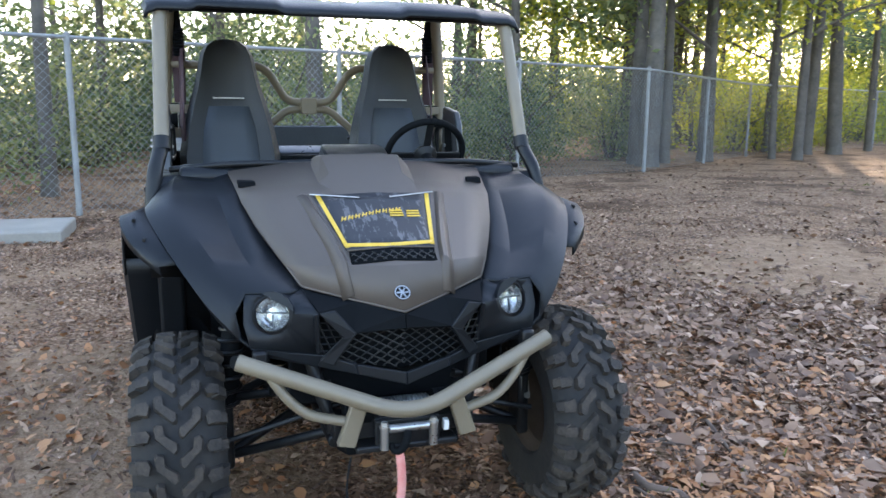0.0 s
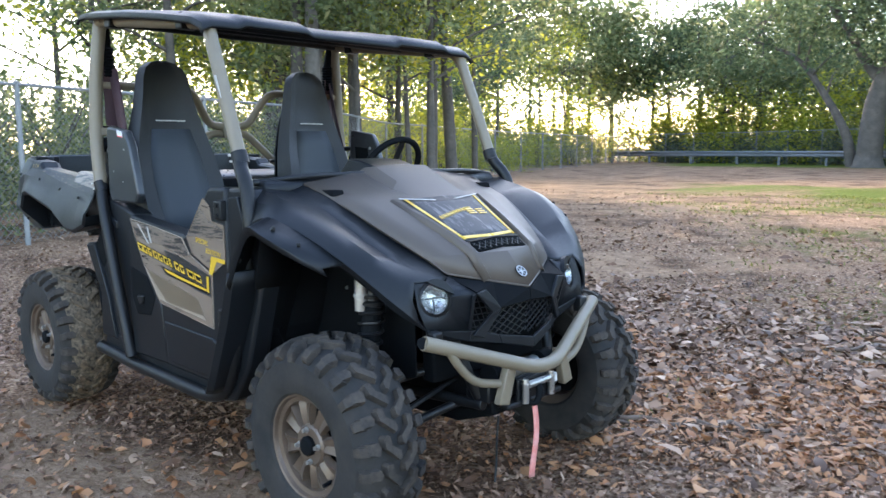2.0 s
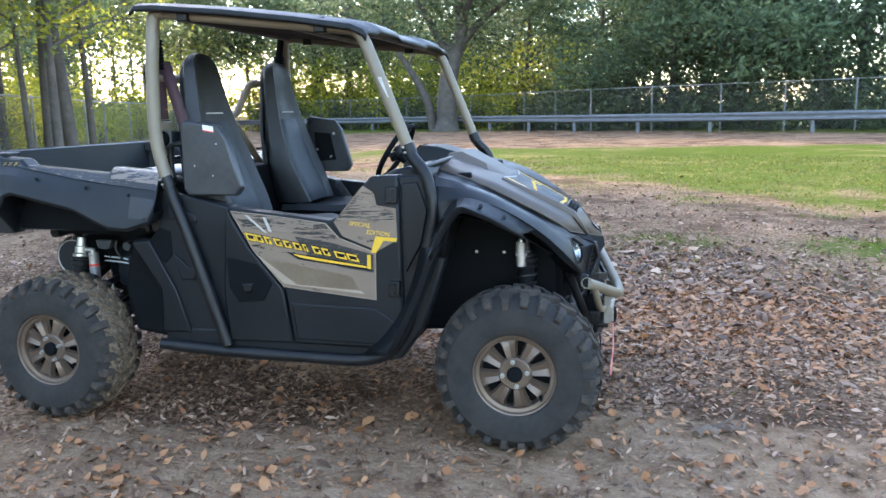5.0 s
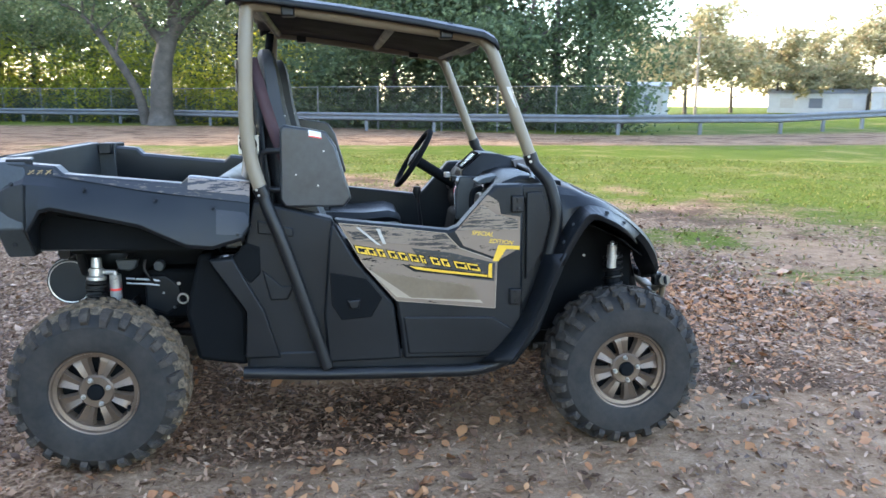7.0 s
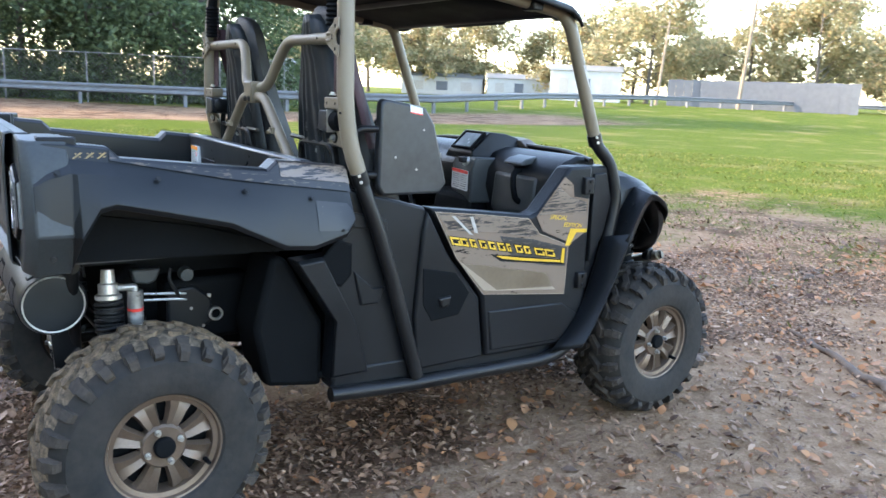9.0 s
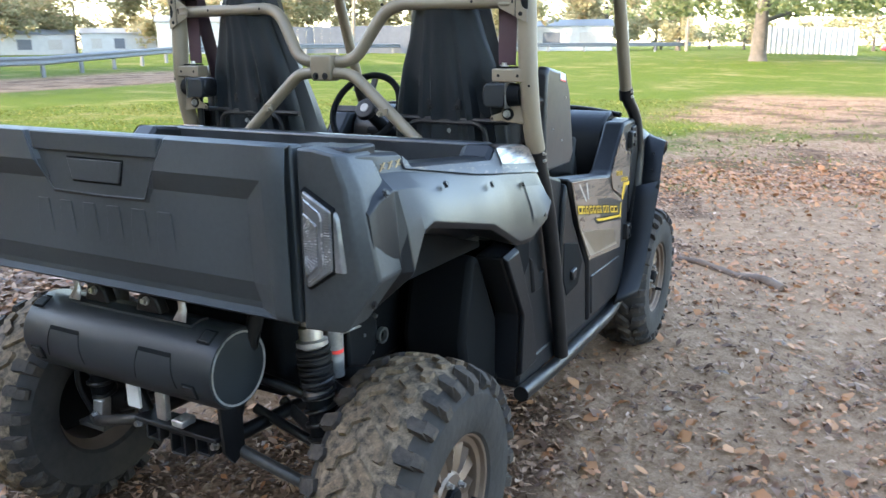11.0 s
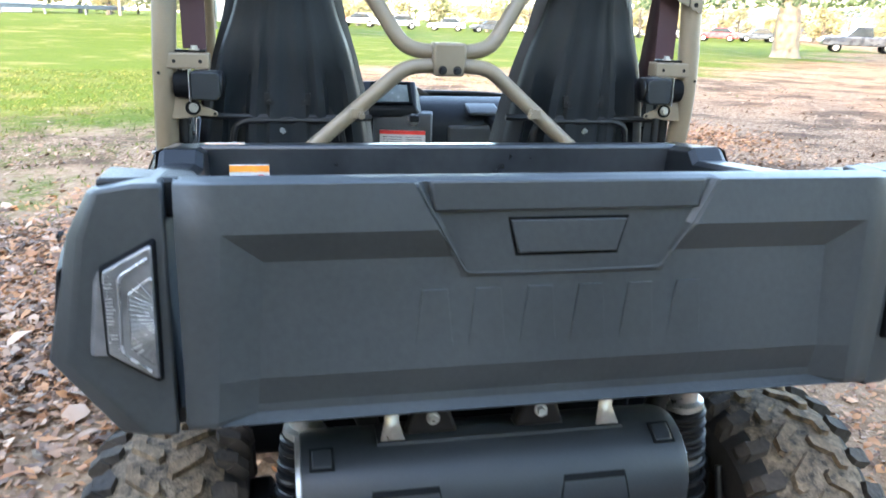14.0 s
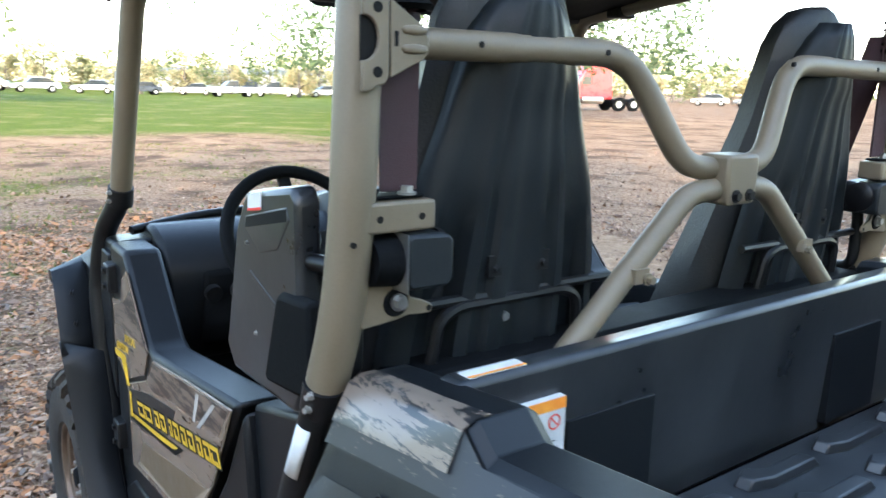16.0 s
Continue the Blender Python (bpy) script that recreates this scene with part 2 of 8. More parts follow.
# ---- mesh helpers ----
def finish(name, bm, mat, smooth=38, bevel=0.0, solid=0.0, segs=2):
    bmesh.ops.recalc_face_normals(bm, faces=bm.faces[:])
    me = bpy.data.meshes.new(name)
    bm.to_mesh(me)
    bm.free()
    me.materials.append(mat)
    if smooth:
        me.polygons.foreach_set("use_smooth", [True] * len(me.polygons))
        me.set_sharp_from_angle(angle=radians(smooth))
    ob = new(name, me)
    if solid:
        s = ob.modifiers.new("thickness", "SOLIDIFY")
        s.thickness, s.offset = solid, 0
    if bevel:
        b = ob.modifiers.new("edges", "BEVEL")
        b.width, b.segments, b.limit_method, b.angle_limit = bevel, segs, "ANGLE", radians(32)
    return ob


def part(name, bm, mat, parent, label="", smooth=38, bevel=0.0, solid=0.0, segs=2):
    ob = finish(name, bm, mat, smooth, bevel, solid, segs)
    ob.parent = parent
    return tagged(ob, label)


def thing(name, label, category, group="", kind="", at=None):
    ob = new(name)
    ob.empty_display_size = 0.2
    if at is not None:
        ob.matrix_world = at
    return tagged(ob, label, category, group, kind)


def box(bm, c, s, m=None):
    """A box with centre c and size s, in the frame m."""
    r = bmesh.ops.create_cube(bm, size=1)
    t = Matrix.Translation(c) @ Matrix.Diagonal((*s, 1))
    bmesh.ops.transform(bm, matrix=(m @ t) if m else t, verts=r["verts"])
    return bm


def prism(bm, poly, axis, a, b, taper=1.0):
    """A polygon drawn out along an axis from a to b; at b it is shrunk by taper."""
    k = "xyz".index(axis)
    cx, cy = (sum(p[i] for p in poly) / len(poly) for i in (0, 1))

    def vert(p, v, f):
        q = [cx + (p[0] - cx) * f, cy + (p[1] - cy) * f]
        q.insert(k, v)
        return bm.verts.new(q)

    lo, hi = [vert(p, a, 1.0) for p in poly], [vert(p, b, taper) for p in poly]
    bm.faces.new(lo)
    bm.faces.new(hi)
    for i in range(len(poly)):
        j = (i + 1) % len(poly)
        bm.faces.new((lo[i], lo[j], hi[j], hi[i]))
    return bm


def rounded(pts, radius=0.05, steps=5):
    """A line of points with its corners rounded."""
    pts = [Vector(p) for p in pts]
    out = [pts[0]]
    for a, b, c in zip(pts, pts[1:], pts[2:]):
        d = min(radius, (a - b).length * 0.48, (c - b).length * 0.48)
        p, q = b + (a - b).normalized() * d, b + (c - b).normalized() * d
        for i in range(steps + 1):
            t = i / steps
            out.append(p * (1 - t) ** 2 + b * 2 * t * (1 - t) + q * t * t)
    return out + [pts[-1]]


def tube(bm, pts, r, seg=12, corner=0.05, flat=1.0):
    """A round bar along points; r: one radius or one for each end."""
    line = rounded(pts, corner) if len(pts) > 2 and corner else [Vector(p) for p in pts]
    n = len(line)
    r0, r1 = r if isinstance(r, tuple) else (r, r)
    side, rings = None, []
    for i, p in enumerate(line):
        d = (line[min(i + 1, n - 1)] - line[max(i - 1, 0)]).normalized()
        if side is None:
            side = d.orthogonal().normalized()
        side = (side - d * side.dot(d)).normalized()
        up = d.cross(side)
        rad = r0 + (r1 - r0) * i / max(1, n - 1)
        rings.append([bm.verts.new(p + side * math.cos(a) * rad + up * math.sin(a) * rad * flat) for a in (2 * math.pi * k / seg for k in range(seg))])
    for a, b in zip(rings, rings[1:]):
        for k in range(seg):
            bm.faces.new((a[k], a[(k + 1) % seg], b[(k + 1) % seg], b[k]))
    bm.faces.new(rings[0])
    bm.faces.new(rings[-1])
    return bm


def loft(bm, rows, closed=False, caps=False):
    grid = [[bm.verts.new(p) for p in row] for row in rows]
    n = len(grid[0])
    for a, b in zip(grid, grid[1:]):
        for k in range(n if closed else n - 1):
            bm.faces.new((a[k], a[(k + 1) % n], b[(k + 1) % n], b[k]))
    if caps:
        bm.faces.new(grid[0])
        bm.faces.new(grid[-1])
    return bm


def lathe(bm, profile, seg=32, axis="y", m=None):
    """Rings of (radius, height) turned round an axis; ends of radius 0 close."""
    rows = []
    for r, h in profile:
        ring = []
        for k in range(seg):
            a = 2 * math.pi * k / seg
            p = {"y": (r * math.cos(a), h, r * math.sin(a)), "z": (r * math.cos(a), r * math.sin(a), h), "x": (h, r * math.cos(a), r * math.sin(a))}[axis]
            ring.append(m @ Vector(p) if m else Vector(p))
        rows.append(ring)
    loft(bm, rows, True)
    bm.verts.ensure_lookup_table()
    bmesh.ops.remove_doubles(bm, verts=bm.verts[:], dist=1e-5)
    return bm


def bolt(bm, c, axis, r=0.009, h=0.008):
    m = Matrix.Translation(c) @ Vector(axis).to_track_quat("Z", "Y").to_matrix().to_4x4()
    seen = bmesh.ops.create_cone(bm, cap_ends=True, segments=12, radius1=r * 1.35, radius2=r * 1.35, depth=h * 0.4, matrix=m)
    bmesh.ops.create_cone(bm, cap_ends=True, segments=6, radius1=r, radius2=r * 0.92, depth=h, matrix=m @ Matrix.Translation((0, 0, h * 0.6)))
    return bm


def lattice(bm, poly, to3, pitch=0.022, r=0.0022, angle=35):
    """Crossed bars inside a convex polygon of the plane that to3 lays into space."""
    for sgn in (1, -1):
        d = Vector((math.cos(radians(angle * sgn)), math.sin(radians(angle * sgn))))
        nrm = Vector((-d.y, d.x))
        vals = [nrm.dot(Vector(p)) for p in poly]
        v = min(vals) + pitch / 2
        while v < max(vals):
            hits = []
            for i in range(len(poly)):
                a, b = Vector(poly[i]), Vector(poly[(i + 1) % len(poly)])
                fa, fb = nrm.dot(a) - v, nrm.dot(b) - v
                if fa * fb < 0:
                    hits.append(a + (b - a) * fa / (fa - fb))
            if len(hits) == 2 and (hits[0] - hits[1]).length > 0.006:
                tube(bm, [to3(hits[0]), to3(hits[1])], r, 5, 0)
            v += pitch
    return bm


def mirrored(p, s):
    return (p[0], p[1] * s, p[2])


# ---- ground ----
def rise(x, y):
    """Height of the ground: level round the vehicle, gently up far ahead, small humps."""
    r = np.hypot(x, y)
    az = np.degrees(np.arctan2(y, x))
    far = np.clip((r - 28) / 40, 0, 1)
    far = far * far * (3 - 2 * far)
    way = np.clip((az + 15) / 20, 0, 1) * np.clip((80 - az) / 30, 0, 1)
    hump = 0.18 * np.exp(-((x + 4.5) ** 2 / 30 + (y - 9) ** 2 / 20))
    near = np.clip((r - 2.2) / 3, 0, 1)
    small = (np.sin(x * 1.7 + np.sin(y * 1.1)) * np.cos(y * 1.3 + 0.4) * 0.02 + np.sin(x * 4.1 + y * 2.3) * np.cos(y * 5.2 - x * 1.9) * 0.008)
    return far * way * 0.75 + hump + small * (0.35 + 0.65 * near)


GRID = np.random.default_rng(41).random((64, 64))


def patches(x, y, size, shift=0.0):
    """Smooth random patches from 0 to 1 of about that size, two octaves."""
    out = 0.0
    for f, w in ((1.0, 0.65), (2.7, 0.35)):
        u, v = x / size * f + shift + 17.3, y / size * f + shift * 1.7 + 9.1
        i, j = np.floor(u).astype(int), np.floor(v).astype(int)
        a, b = u - i, v - j
        a, b = a * a * (3 - 2 * a), b * b * (3 - 2 * b)
        g = lambda p, q: GRID[(i + p) % 64, (j + q) % 64]
        out = out + w * ((g(0, 0) * (1 - a) + g(1, 0) * a) * (1 - b) + (g(0, 1) * (1 - a) + g(1, 1) * a) * b)
    return out


def step(v, lo, hi):
    t = np.clip((v - lo) / (hi - lo), 0, 1)
    return t * t * (3 - 2 * t)


def grassy(x, y):
    """How much grass grows: patchy at the field's edge, none in the woods, on the track, on the bare strip and where vehicles stand."""
    e = 0.75 * x + 0.66 * y + (patches(x, y, 2.2) - 0.5) * 8.0 + (patches(x, y, 0.7, 5.0) - 0.5) * 6.0
    g = 0.2 * step(e, 3.5, 6.0) + 0.8 * step(e, 5.5, 12.0)
    woods = 1 - step(x + 0.39 * y, -7.5, -3.0)
    track = step(y, 22.5, 24.5) * (1 - step(y - np.clip(12 - x, 0, 14), 31.0, 34.0)) * (1 - step(x, 24.0, 34.0))
    bare = step(x, 11.5, 13.5) * (1 - step(x, 20.0, 25.0)) * (1 - step(y, 1.0, 3.5)) * step(y, -11.0, -7.0) * 0.85
    lot = step(-0.8 * y - 0.35 * x, 14.0, 22.0)
    return g * (1 - np.maximum(np.maximum(woods, track), np.maximum(bare, lot)))


def sandy(x, y):
    """Where pale sand shows: bare patches between leaf drifts, and light put in beside the vehicle."""
    # Sand beside the vehicle stands in for light, its lack farther off for shade.
    worn = 0.36 * np.exp(-((x + 0.1) ** 2 / 5.0 + (y + 0.95) ** 2 / 0.5)) + 0.22 * np.exp(-((x - 2.6) ** 2 / 3.0 + (y + 3.2) ** 2 / 3.0)) - 0.16 * step(np.hypot(x, y), 4.5, 8.0)
    dark = 0.25 * np.exp(-((x - 1.6) ** 2 / 1.6 + (y + 0.4) ** 2 / 2.2))
    return step(patches(x, y, 1.7, 2.0) + worn - dark, 0.44, 0.72)


def ground_material():
    m = bpy.data.materials.new("leafy_soil_and_grass")
    m.use_nodes = True
    nt = m.node_tree
    n, l = nt.nodes, nt.links
    b = n["Principled BSDF"]
    b.inputs["Roughness"].default_value = 0.95
    b.inputs["Specular IOR Level"].default_value = 0.05
    co = n.new("ShaderNodeTexCoord")

    def noise_tex(scale, detail=6, rough=0.6):
        t = n.new("ShaderNodeTexNoise")
        t.inputs["Scale"].default_value, t.inputs["Detail"].default_value, t.inputs["Roughness"].default_value = scale, detail, rough
        l.new(co.outputs["Object"], t.inputs["Vector"])
        return t.outputs[0]

    def math_node(op, a, bb, c=None):
        k = n.new("ShaderNodeMath")
        k.operation = op
        for i, v in enumerate((a, bb, c)):
            if v is None:
                continue
            if isinstance(v, (int, float)):
                k.inputs[i].default_value = v
            else:
                l.new(v, k.inputs[i])
        return k.outputs[0]

    def smooth(v, lo, hi):
        k = n.new("ShaderNodeMapRange")
        k.interpolation_type = "SMOOTHSTEP"
        k.inputs[1].default_value, k.inputs[2].default_value = lo, hi
        l.new(v, k.inputs[0])
        return k.outputs[0]

    def ramp(v, stops):
        k = n.new("ShaderNodeValToRGB")
        e = k.color_ramp.elements
        while len(e) < len(stops):
            e.new(0.5)
        for i, (p, c) in enumerate(stops):
            e[i].position, e[i].color = p, (*c, 1)
        l.new(v, k.inputs[0])
        return k.outputs[0]

    def blend(f, a, bb):
        k = n.new("ShaderNodeMix")
        k.data_type = "RGBA"
        l.new(f, k.inputs[0])
        l.new(a, k.inputs[6])
        l.new(bb, k.inputs[7])
        return k.outputs[2]

    def mask(name):
        k = n.new("ShaderNodeAttribute")
        k.attribute_name = name
        return k.outputs["Fac"]

    vor = n.new("ShaderNodeTexVoronoi")
    vor.inputs["Scale"].default_value = 38
    l.new(co.outputs["Object"], vor.inputs["Vector"])
    grain = math_node("MULTIPLY_ADD", noise_tex(34, 8, 0.78), 0.6, math_node("MULTIPLY", vor.outputs["Distance"], 0.5))
    soil = ramp(grain, ((0.25, (0.038, 0.02, 0.011)), (0.45, (0.128, 0.073, 0.043)), (0.62, (0.27, 0.168, 0.105)), (0.8, (0.45, 0.315, 0.215))))
    grit = ramp(math_node("MULTIPLY_ADD", noise_tex(9, 5, 0.6), 0.5, math_node("MULTIPLY", noise_tex(90, 6, 0.75), 0.5)), ((0.36, (0.155, 0.092, 0.054)), (0.5, (0.252, 0.158, 0.097)), (0.64, (0.365, 0.248, 0.162))))
    deep = ramp(noise_tex(40, 6, 0.75), ((0.3, (0.03, 0.017, 0.01)), (0.5, (0.085, 0.05, 0.031)), (0.7, (0.17, 0.108, 0.07))))
    soil = blend(smooth(noise_tex(0.75, 7, 0.72), 0.46, 0.62), soil, deep)
    rough_edge = math_node("MULTIPLY", math_node("SUBTRACT", noise_tex(6.0, 7, 0.7), 0.5), 1.1)
    soil = blend(smooth(math_node("ADD", mask("sand"), rough_edge), 0.3, 0.7), soil, grit)
    green = ramp(noise_tex(30, 6, 0.7), ((0.3, (0.028, 0.044, 0.006)), (0.52, (0.072, 0.1, 0.011)), (0.75, (0.17, 0.178, 0.022))))
    dry = ramp(noise_tex(25, 6, 0.7), ((0.3, (0.13, 0.095, 0.045)), (0.7, (0.29, 0.23, 0.09))))
    green = blend(smooth(noise_tex(0.35, 8, 0.75), 0.49, 0.72), green, dry)
    field = smooth(math_node("MULTIPLY_ADD", rough_edge, 1.5, mask("grass")), 0.15, 0.85)
    l.new(blend(field, soil, green), b.inputs["Base Color"])
    bp = n.new("ShaderNodeBump")
    bp.inputs["Strength"].default_value, bp.inputs["Distance"].default_value = 0.8, 0.02
    l.new(grain, bp.inputs["Height"])
    l.new(bp.outputs[0], b.inputs["Normal"])
    return m


def build_ground():
    u = np.linspace(-1, 1, 261)
    ax = np.sign(u) * (np.abs(u) * 12 + np.abs(u) ** 6 * 900)
    gx, gy = np.meshgrid(ax, ax, indexing="ij")
    gz = rise(gx, gy)
    n = len(ax)
    verts = np.stack([gx, gy, gz], -1).reshape(-1, 3)
    i = np.arange(n * n).reshape(n, n)
    faces = np.stack([i[:-1, :-1], i[1:, :-1], i[1:, 1:], i[:-1, 1:]], -1).reshape(-1, 4)
    me = bpy.data.meshes.new("ground")
    me.from_pydata(verts.tolist(), [], faces.tolist())
    me.polygons.foreach_set("use_smooth", [True] * len(me.polygons))
    for name, values in (("grass", grassy(gx, gy)), ("sand", sandy(gx, gy))):
        me.attributes.new(name, "FLOAT", "POINT").data.foreach_set("value", values.ravel().astype(np.float32))
    me.materials.append(ground_material())
    tagged(new("ground", me), "leaf-strewn soil running into a grassy field", "ground", kind="structure")


build_ground()


def leaves(name, centres, size, mat, normals=None, curl=0.25, slim=0.45):
    """Small folded leaves, five corners each, at the centres."""
    n = len(centres)
    d = rng.normal(size=(n, 3))
    if normals is not None:
        d = normals + d * 0.35
    d /= np.linalg.norm(d, axis=1)[:, None]
    a = np.cross(d, rng.normal(size=(n, 3)))
    a /= np.linalg.norm(a, axis=1)[:, None]
    b = np.cross(d, a)
    size = (size * rng.uniform(0.6, 1.35, n))[:, None]
    c = np.asarray(centres)
    up = d * size * curl * rng.uniform(0.2, 1.5, n)[:, None]
    v = np.stack([c - a * size * 0.5, c - a * size * 0.05 + b * size * slim * 0.5 + up, c + a * size * 0.5 + up * 0.4, c - a * size * 0.05 - b * size * slim * 0.5 + up], 1).reshape(-1, 3)
    k = np.arange(n)[:, None] * 4
    f = np.concatenate([k + [0, 1, 2], k + [0, 2, 3]], 0)
    me = bpy.data.meshes.new(name)
    me.vertices.add(len(v))
    me.vertices.foreach_set("co", v.ravel())
    me.loops.add(f.size)
    me.loops.foreach_set("vertex_index", f.ravel().astype(np.int32))
    me.polygons.add(len(f))
    me.polygons.foreach_set("loop_start", np.arange(0, f.size, 3, dtype=np.int32))
    me.update(calc_edges=True)
    me.materials.append(mat)
    return new(name, me)


def crisp_leaves(name, centres, size, mat, slim=0.36, lift=0.22):
    """Dry leaves lying about: six corners each, curled along the midrib, at all tilts near level."""
    n = len(centres)
    d = rng.normal(size=(n, 3)) * [0.38, 0.38, 0.0] + [0, 0, 1]
    d /= np.linalg.norm(d, axis=1)[:, None]
    a = np.cross(d, rng.normal(size=(n, 3)))
    a /= np.linalg.norm(a, axis=1)[:, None]
    b = np.cross(d, a)
    s = (size * np.clip(np.exp(rng.normal(-0.08, 0.42, n)), 0.3, 2.2))[:, None]
    w = s * slim * rng.uniform(0.45, 1.45, n)[:, None]
    c1, c2 = (d * s * lift * rng.uniform(-0.3, 1.0, n)[:, None] for _ in range(2))
    c = np.asarray(centres)
    v = np.stack([c - a * s * 0.5, c - a * s * 0.14 + b * w * 0.5 + c1, c - a * s * 0.14 - b * w * 0.5 + c2, c + a * s * 0.22 + b * w * 0.42 + c2, c + a * s * 0.22 - b * w * 0.42 + c1, c + a * s * 0.5 + (c1 + c2) * 0.3], 1).reshape(-1, 3)
    k = np.arange(n)[:, None] * 6
    f = np.concatenate([k + t for t in ([0, 1, 2], [1, 3, 2], [2, 3, 4], [3, 5, 4])], 0)
    me = bpy.data.meshes.new(name)
    me.vertices.add(len(v))
    me.vertices.foreach_set("co", v.ravel())
    me.loops.add(f.size)
    me.loops.foreach_set("vertex_index", f.ravel().astype(np.int32))
    me.polygons.add(len(f))
    me.polygons.foreach_set("loop_start", np.arange(0, f.size, 3, dtype=np.int32))
    me.update(calc_edges=True)
    me.materials.append(mat)
    return new(name, me)


def chain_link(bm_posts, pts, h, mat_parent, spacing, rails=True):
    """Posts, top rail and wire mesh along a line of ground points."""
    pts = [np.array(p, float) for p in pts]
    k = 0
    lines_v, lines_f = [], []
    for a, b in zip(pts, pts[1:]):
        L = np.linalg.norm(b - a)
        n = max(1, round(L / spacing))
        za, zb = float(rise(*a)), float(rise(*b))
        for i in range(n + (1 if b is pts[-1] else 0)):
            p = a + (b - a) * i / n
            z = float(rise(*p))
            bm = bmesh.new()
            tube(bm, [(p[0], p[1], z - 0.1), (p[0], p[1], z + h + 0.03)], 0.036, 8, 0)
            lathe(bm, [(0.038, 0), (0.042, 0.02), (0.0, 0.05)], 8, "z", Matrix.Translation((p[0], p[1], z + h + 0.02)))
            part("post", bm, GALV, mat_parent)
        bm = bmesh.new()
        tube(bm, [(a[0], a[1], za + h), (b[0], b[1], zb + h)], 0.024, 8, 0)
        part("top_rail", bm, GALV, mat_parent)
        # wire: two sets of slanting strands
        pitch = 0.1 if np.linalg.norm(a) < 14 or np.linalg.norm(b) < 14 else 0.2
        d = (b - a) / L
        nrm = np.array([-d[1], d[0]]) * 0.0016
        s = -h
        while s < L:
            for sg in (1, -1):
                t0, t1 = s, s + h
                z0, z1 = (0.03, h) if sg > 0 else (h, 0.03)
                lo, hi = max(t0, 0), min(t1, L)
                if hi > lo:
                    q0, q1 = (lo - t0) / h, (hi - t0) / h
                    w = 0.0035 if pitch < 0.15 else 0.004
                    base = len(lines_v)
                    for tt, qq in ((lo, q0), (hi, q1)):
                        p = a + d * tt
                        zz = za + (zb - za) * tt / L + z0 + (z1 - z0) * qq
                        lines_v.extend([(p[0] + nrm[0], p[1] + nrm[1], zz + w), (p[0] - nrm[0], p[1] - nrm[1], zz + w), (p[0], p[1], zz - w)])
                    for i in range(3):
                        j = (i + 1) % 3
                        lines_f.append((base + i, base + j, base + 3 + j, base + 3 + i))
            s += pitch
    me = bpy.data.meshes.new("wire_mesh")
    me.from_pydata(lines_v, [], lines_f)
    me.materials.append(GALV)
    ob = new("wire_mesh", me)
    ob.parent = mat_parent


FENCE_A = [(-2.6, -12.8), (-6.85, -1.92), (-10.9, 8.4), (-16.0, 15.0), (-21.5, 27.0), (-27.0, 42.0), (-31.5, 58.0)]
FENCE_B = [(13.9, 34.2), (5.6, 38.3), (-1.0, 41.9), (-9.9, 51.2), (-20.6, 55.8), (-31.5, 58.0)]
fence = thing("chain_link_fence", "tall galvanised chain-link fence before thick woods", "fence")
chain_link(None, FENCE_A, 2.1, fence, 3.6)
fence2 = thing("chain_link_fence", "galvanised chain-link fence behind a guard rail", "fence")
chain_link(None, FENCE_B, 2.35, fence2, 3.1)

# guard rail
RAILS = [(-33.0, 56.0), (-21.1, 53.6), (-10.6, 49.6), (-1.8, 40.2), (5.0, 36.7), (13.4, 32.6), (21.6, 32.3), (34.4, 38.0), (51.0, 43.2), (74.0, 39.4), (89.0, 16.0)]
rail = thing("guard_rail", "long grey steel guard rail on short posts along the field", "guard rail")
bm = bmesh.new()
rows = []
for i, (x, y) in enumerate(RAILS):
    z = float(rise(x, y)) + 0.1
    a, b = RAILS[max(0, i - 1)], RAILS[min(len(RAILS) - 1, i + 1)]
    d = Vector((b[0] - a[0], b[1] - a[1])).normalized()
    nx, ny = d.y, -d.x
    rows.append([(x + nx * o, y + ny * o, z + h) for o, h in ((0.0, 0.46), (0.06, 0.51), (0.06, 0.57), (0.0, 0.63), (0.0, 0.69), (0.06, 0.74), (0.06, 0.8), (0.0, 0.86))])
loft(bm, rows)
part("beam", bm, RAIL, rail, solid=0.01)
for a, b in zip(RAILS, RAILS[1:]):
    L = math.dist(a, b)
    for i in range(max(1, round(L / 4))):
        t = i / max(1, round(L / 4))
        x, y = a[0] + (b[0] - a[0]) * t, a[1] + (b[1] - a[1]) * t
        z = float(rise(x, y))
        bm = bmesh.new()
        box(bm, (x, y + 0.09, z + 0.42), (0.15, 0.15, 0.95))
        part("post", bm, RAIL, rail)


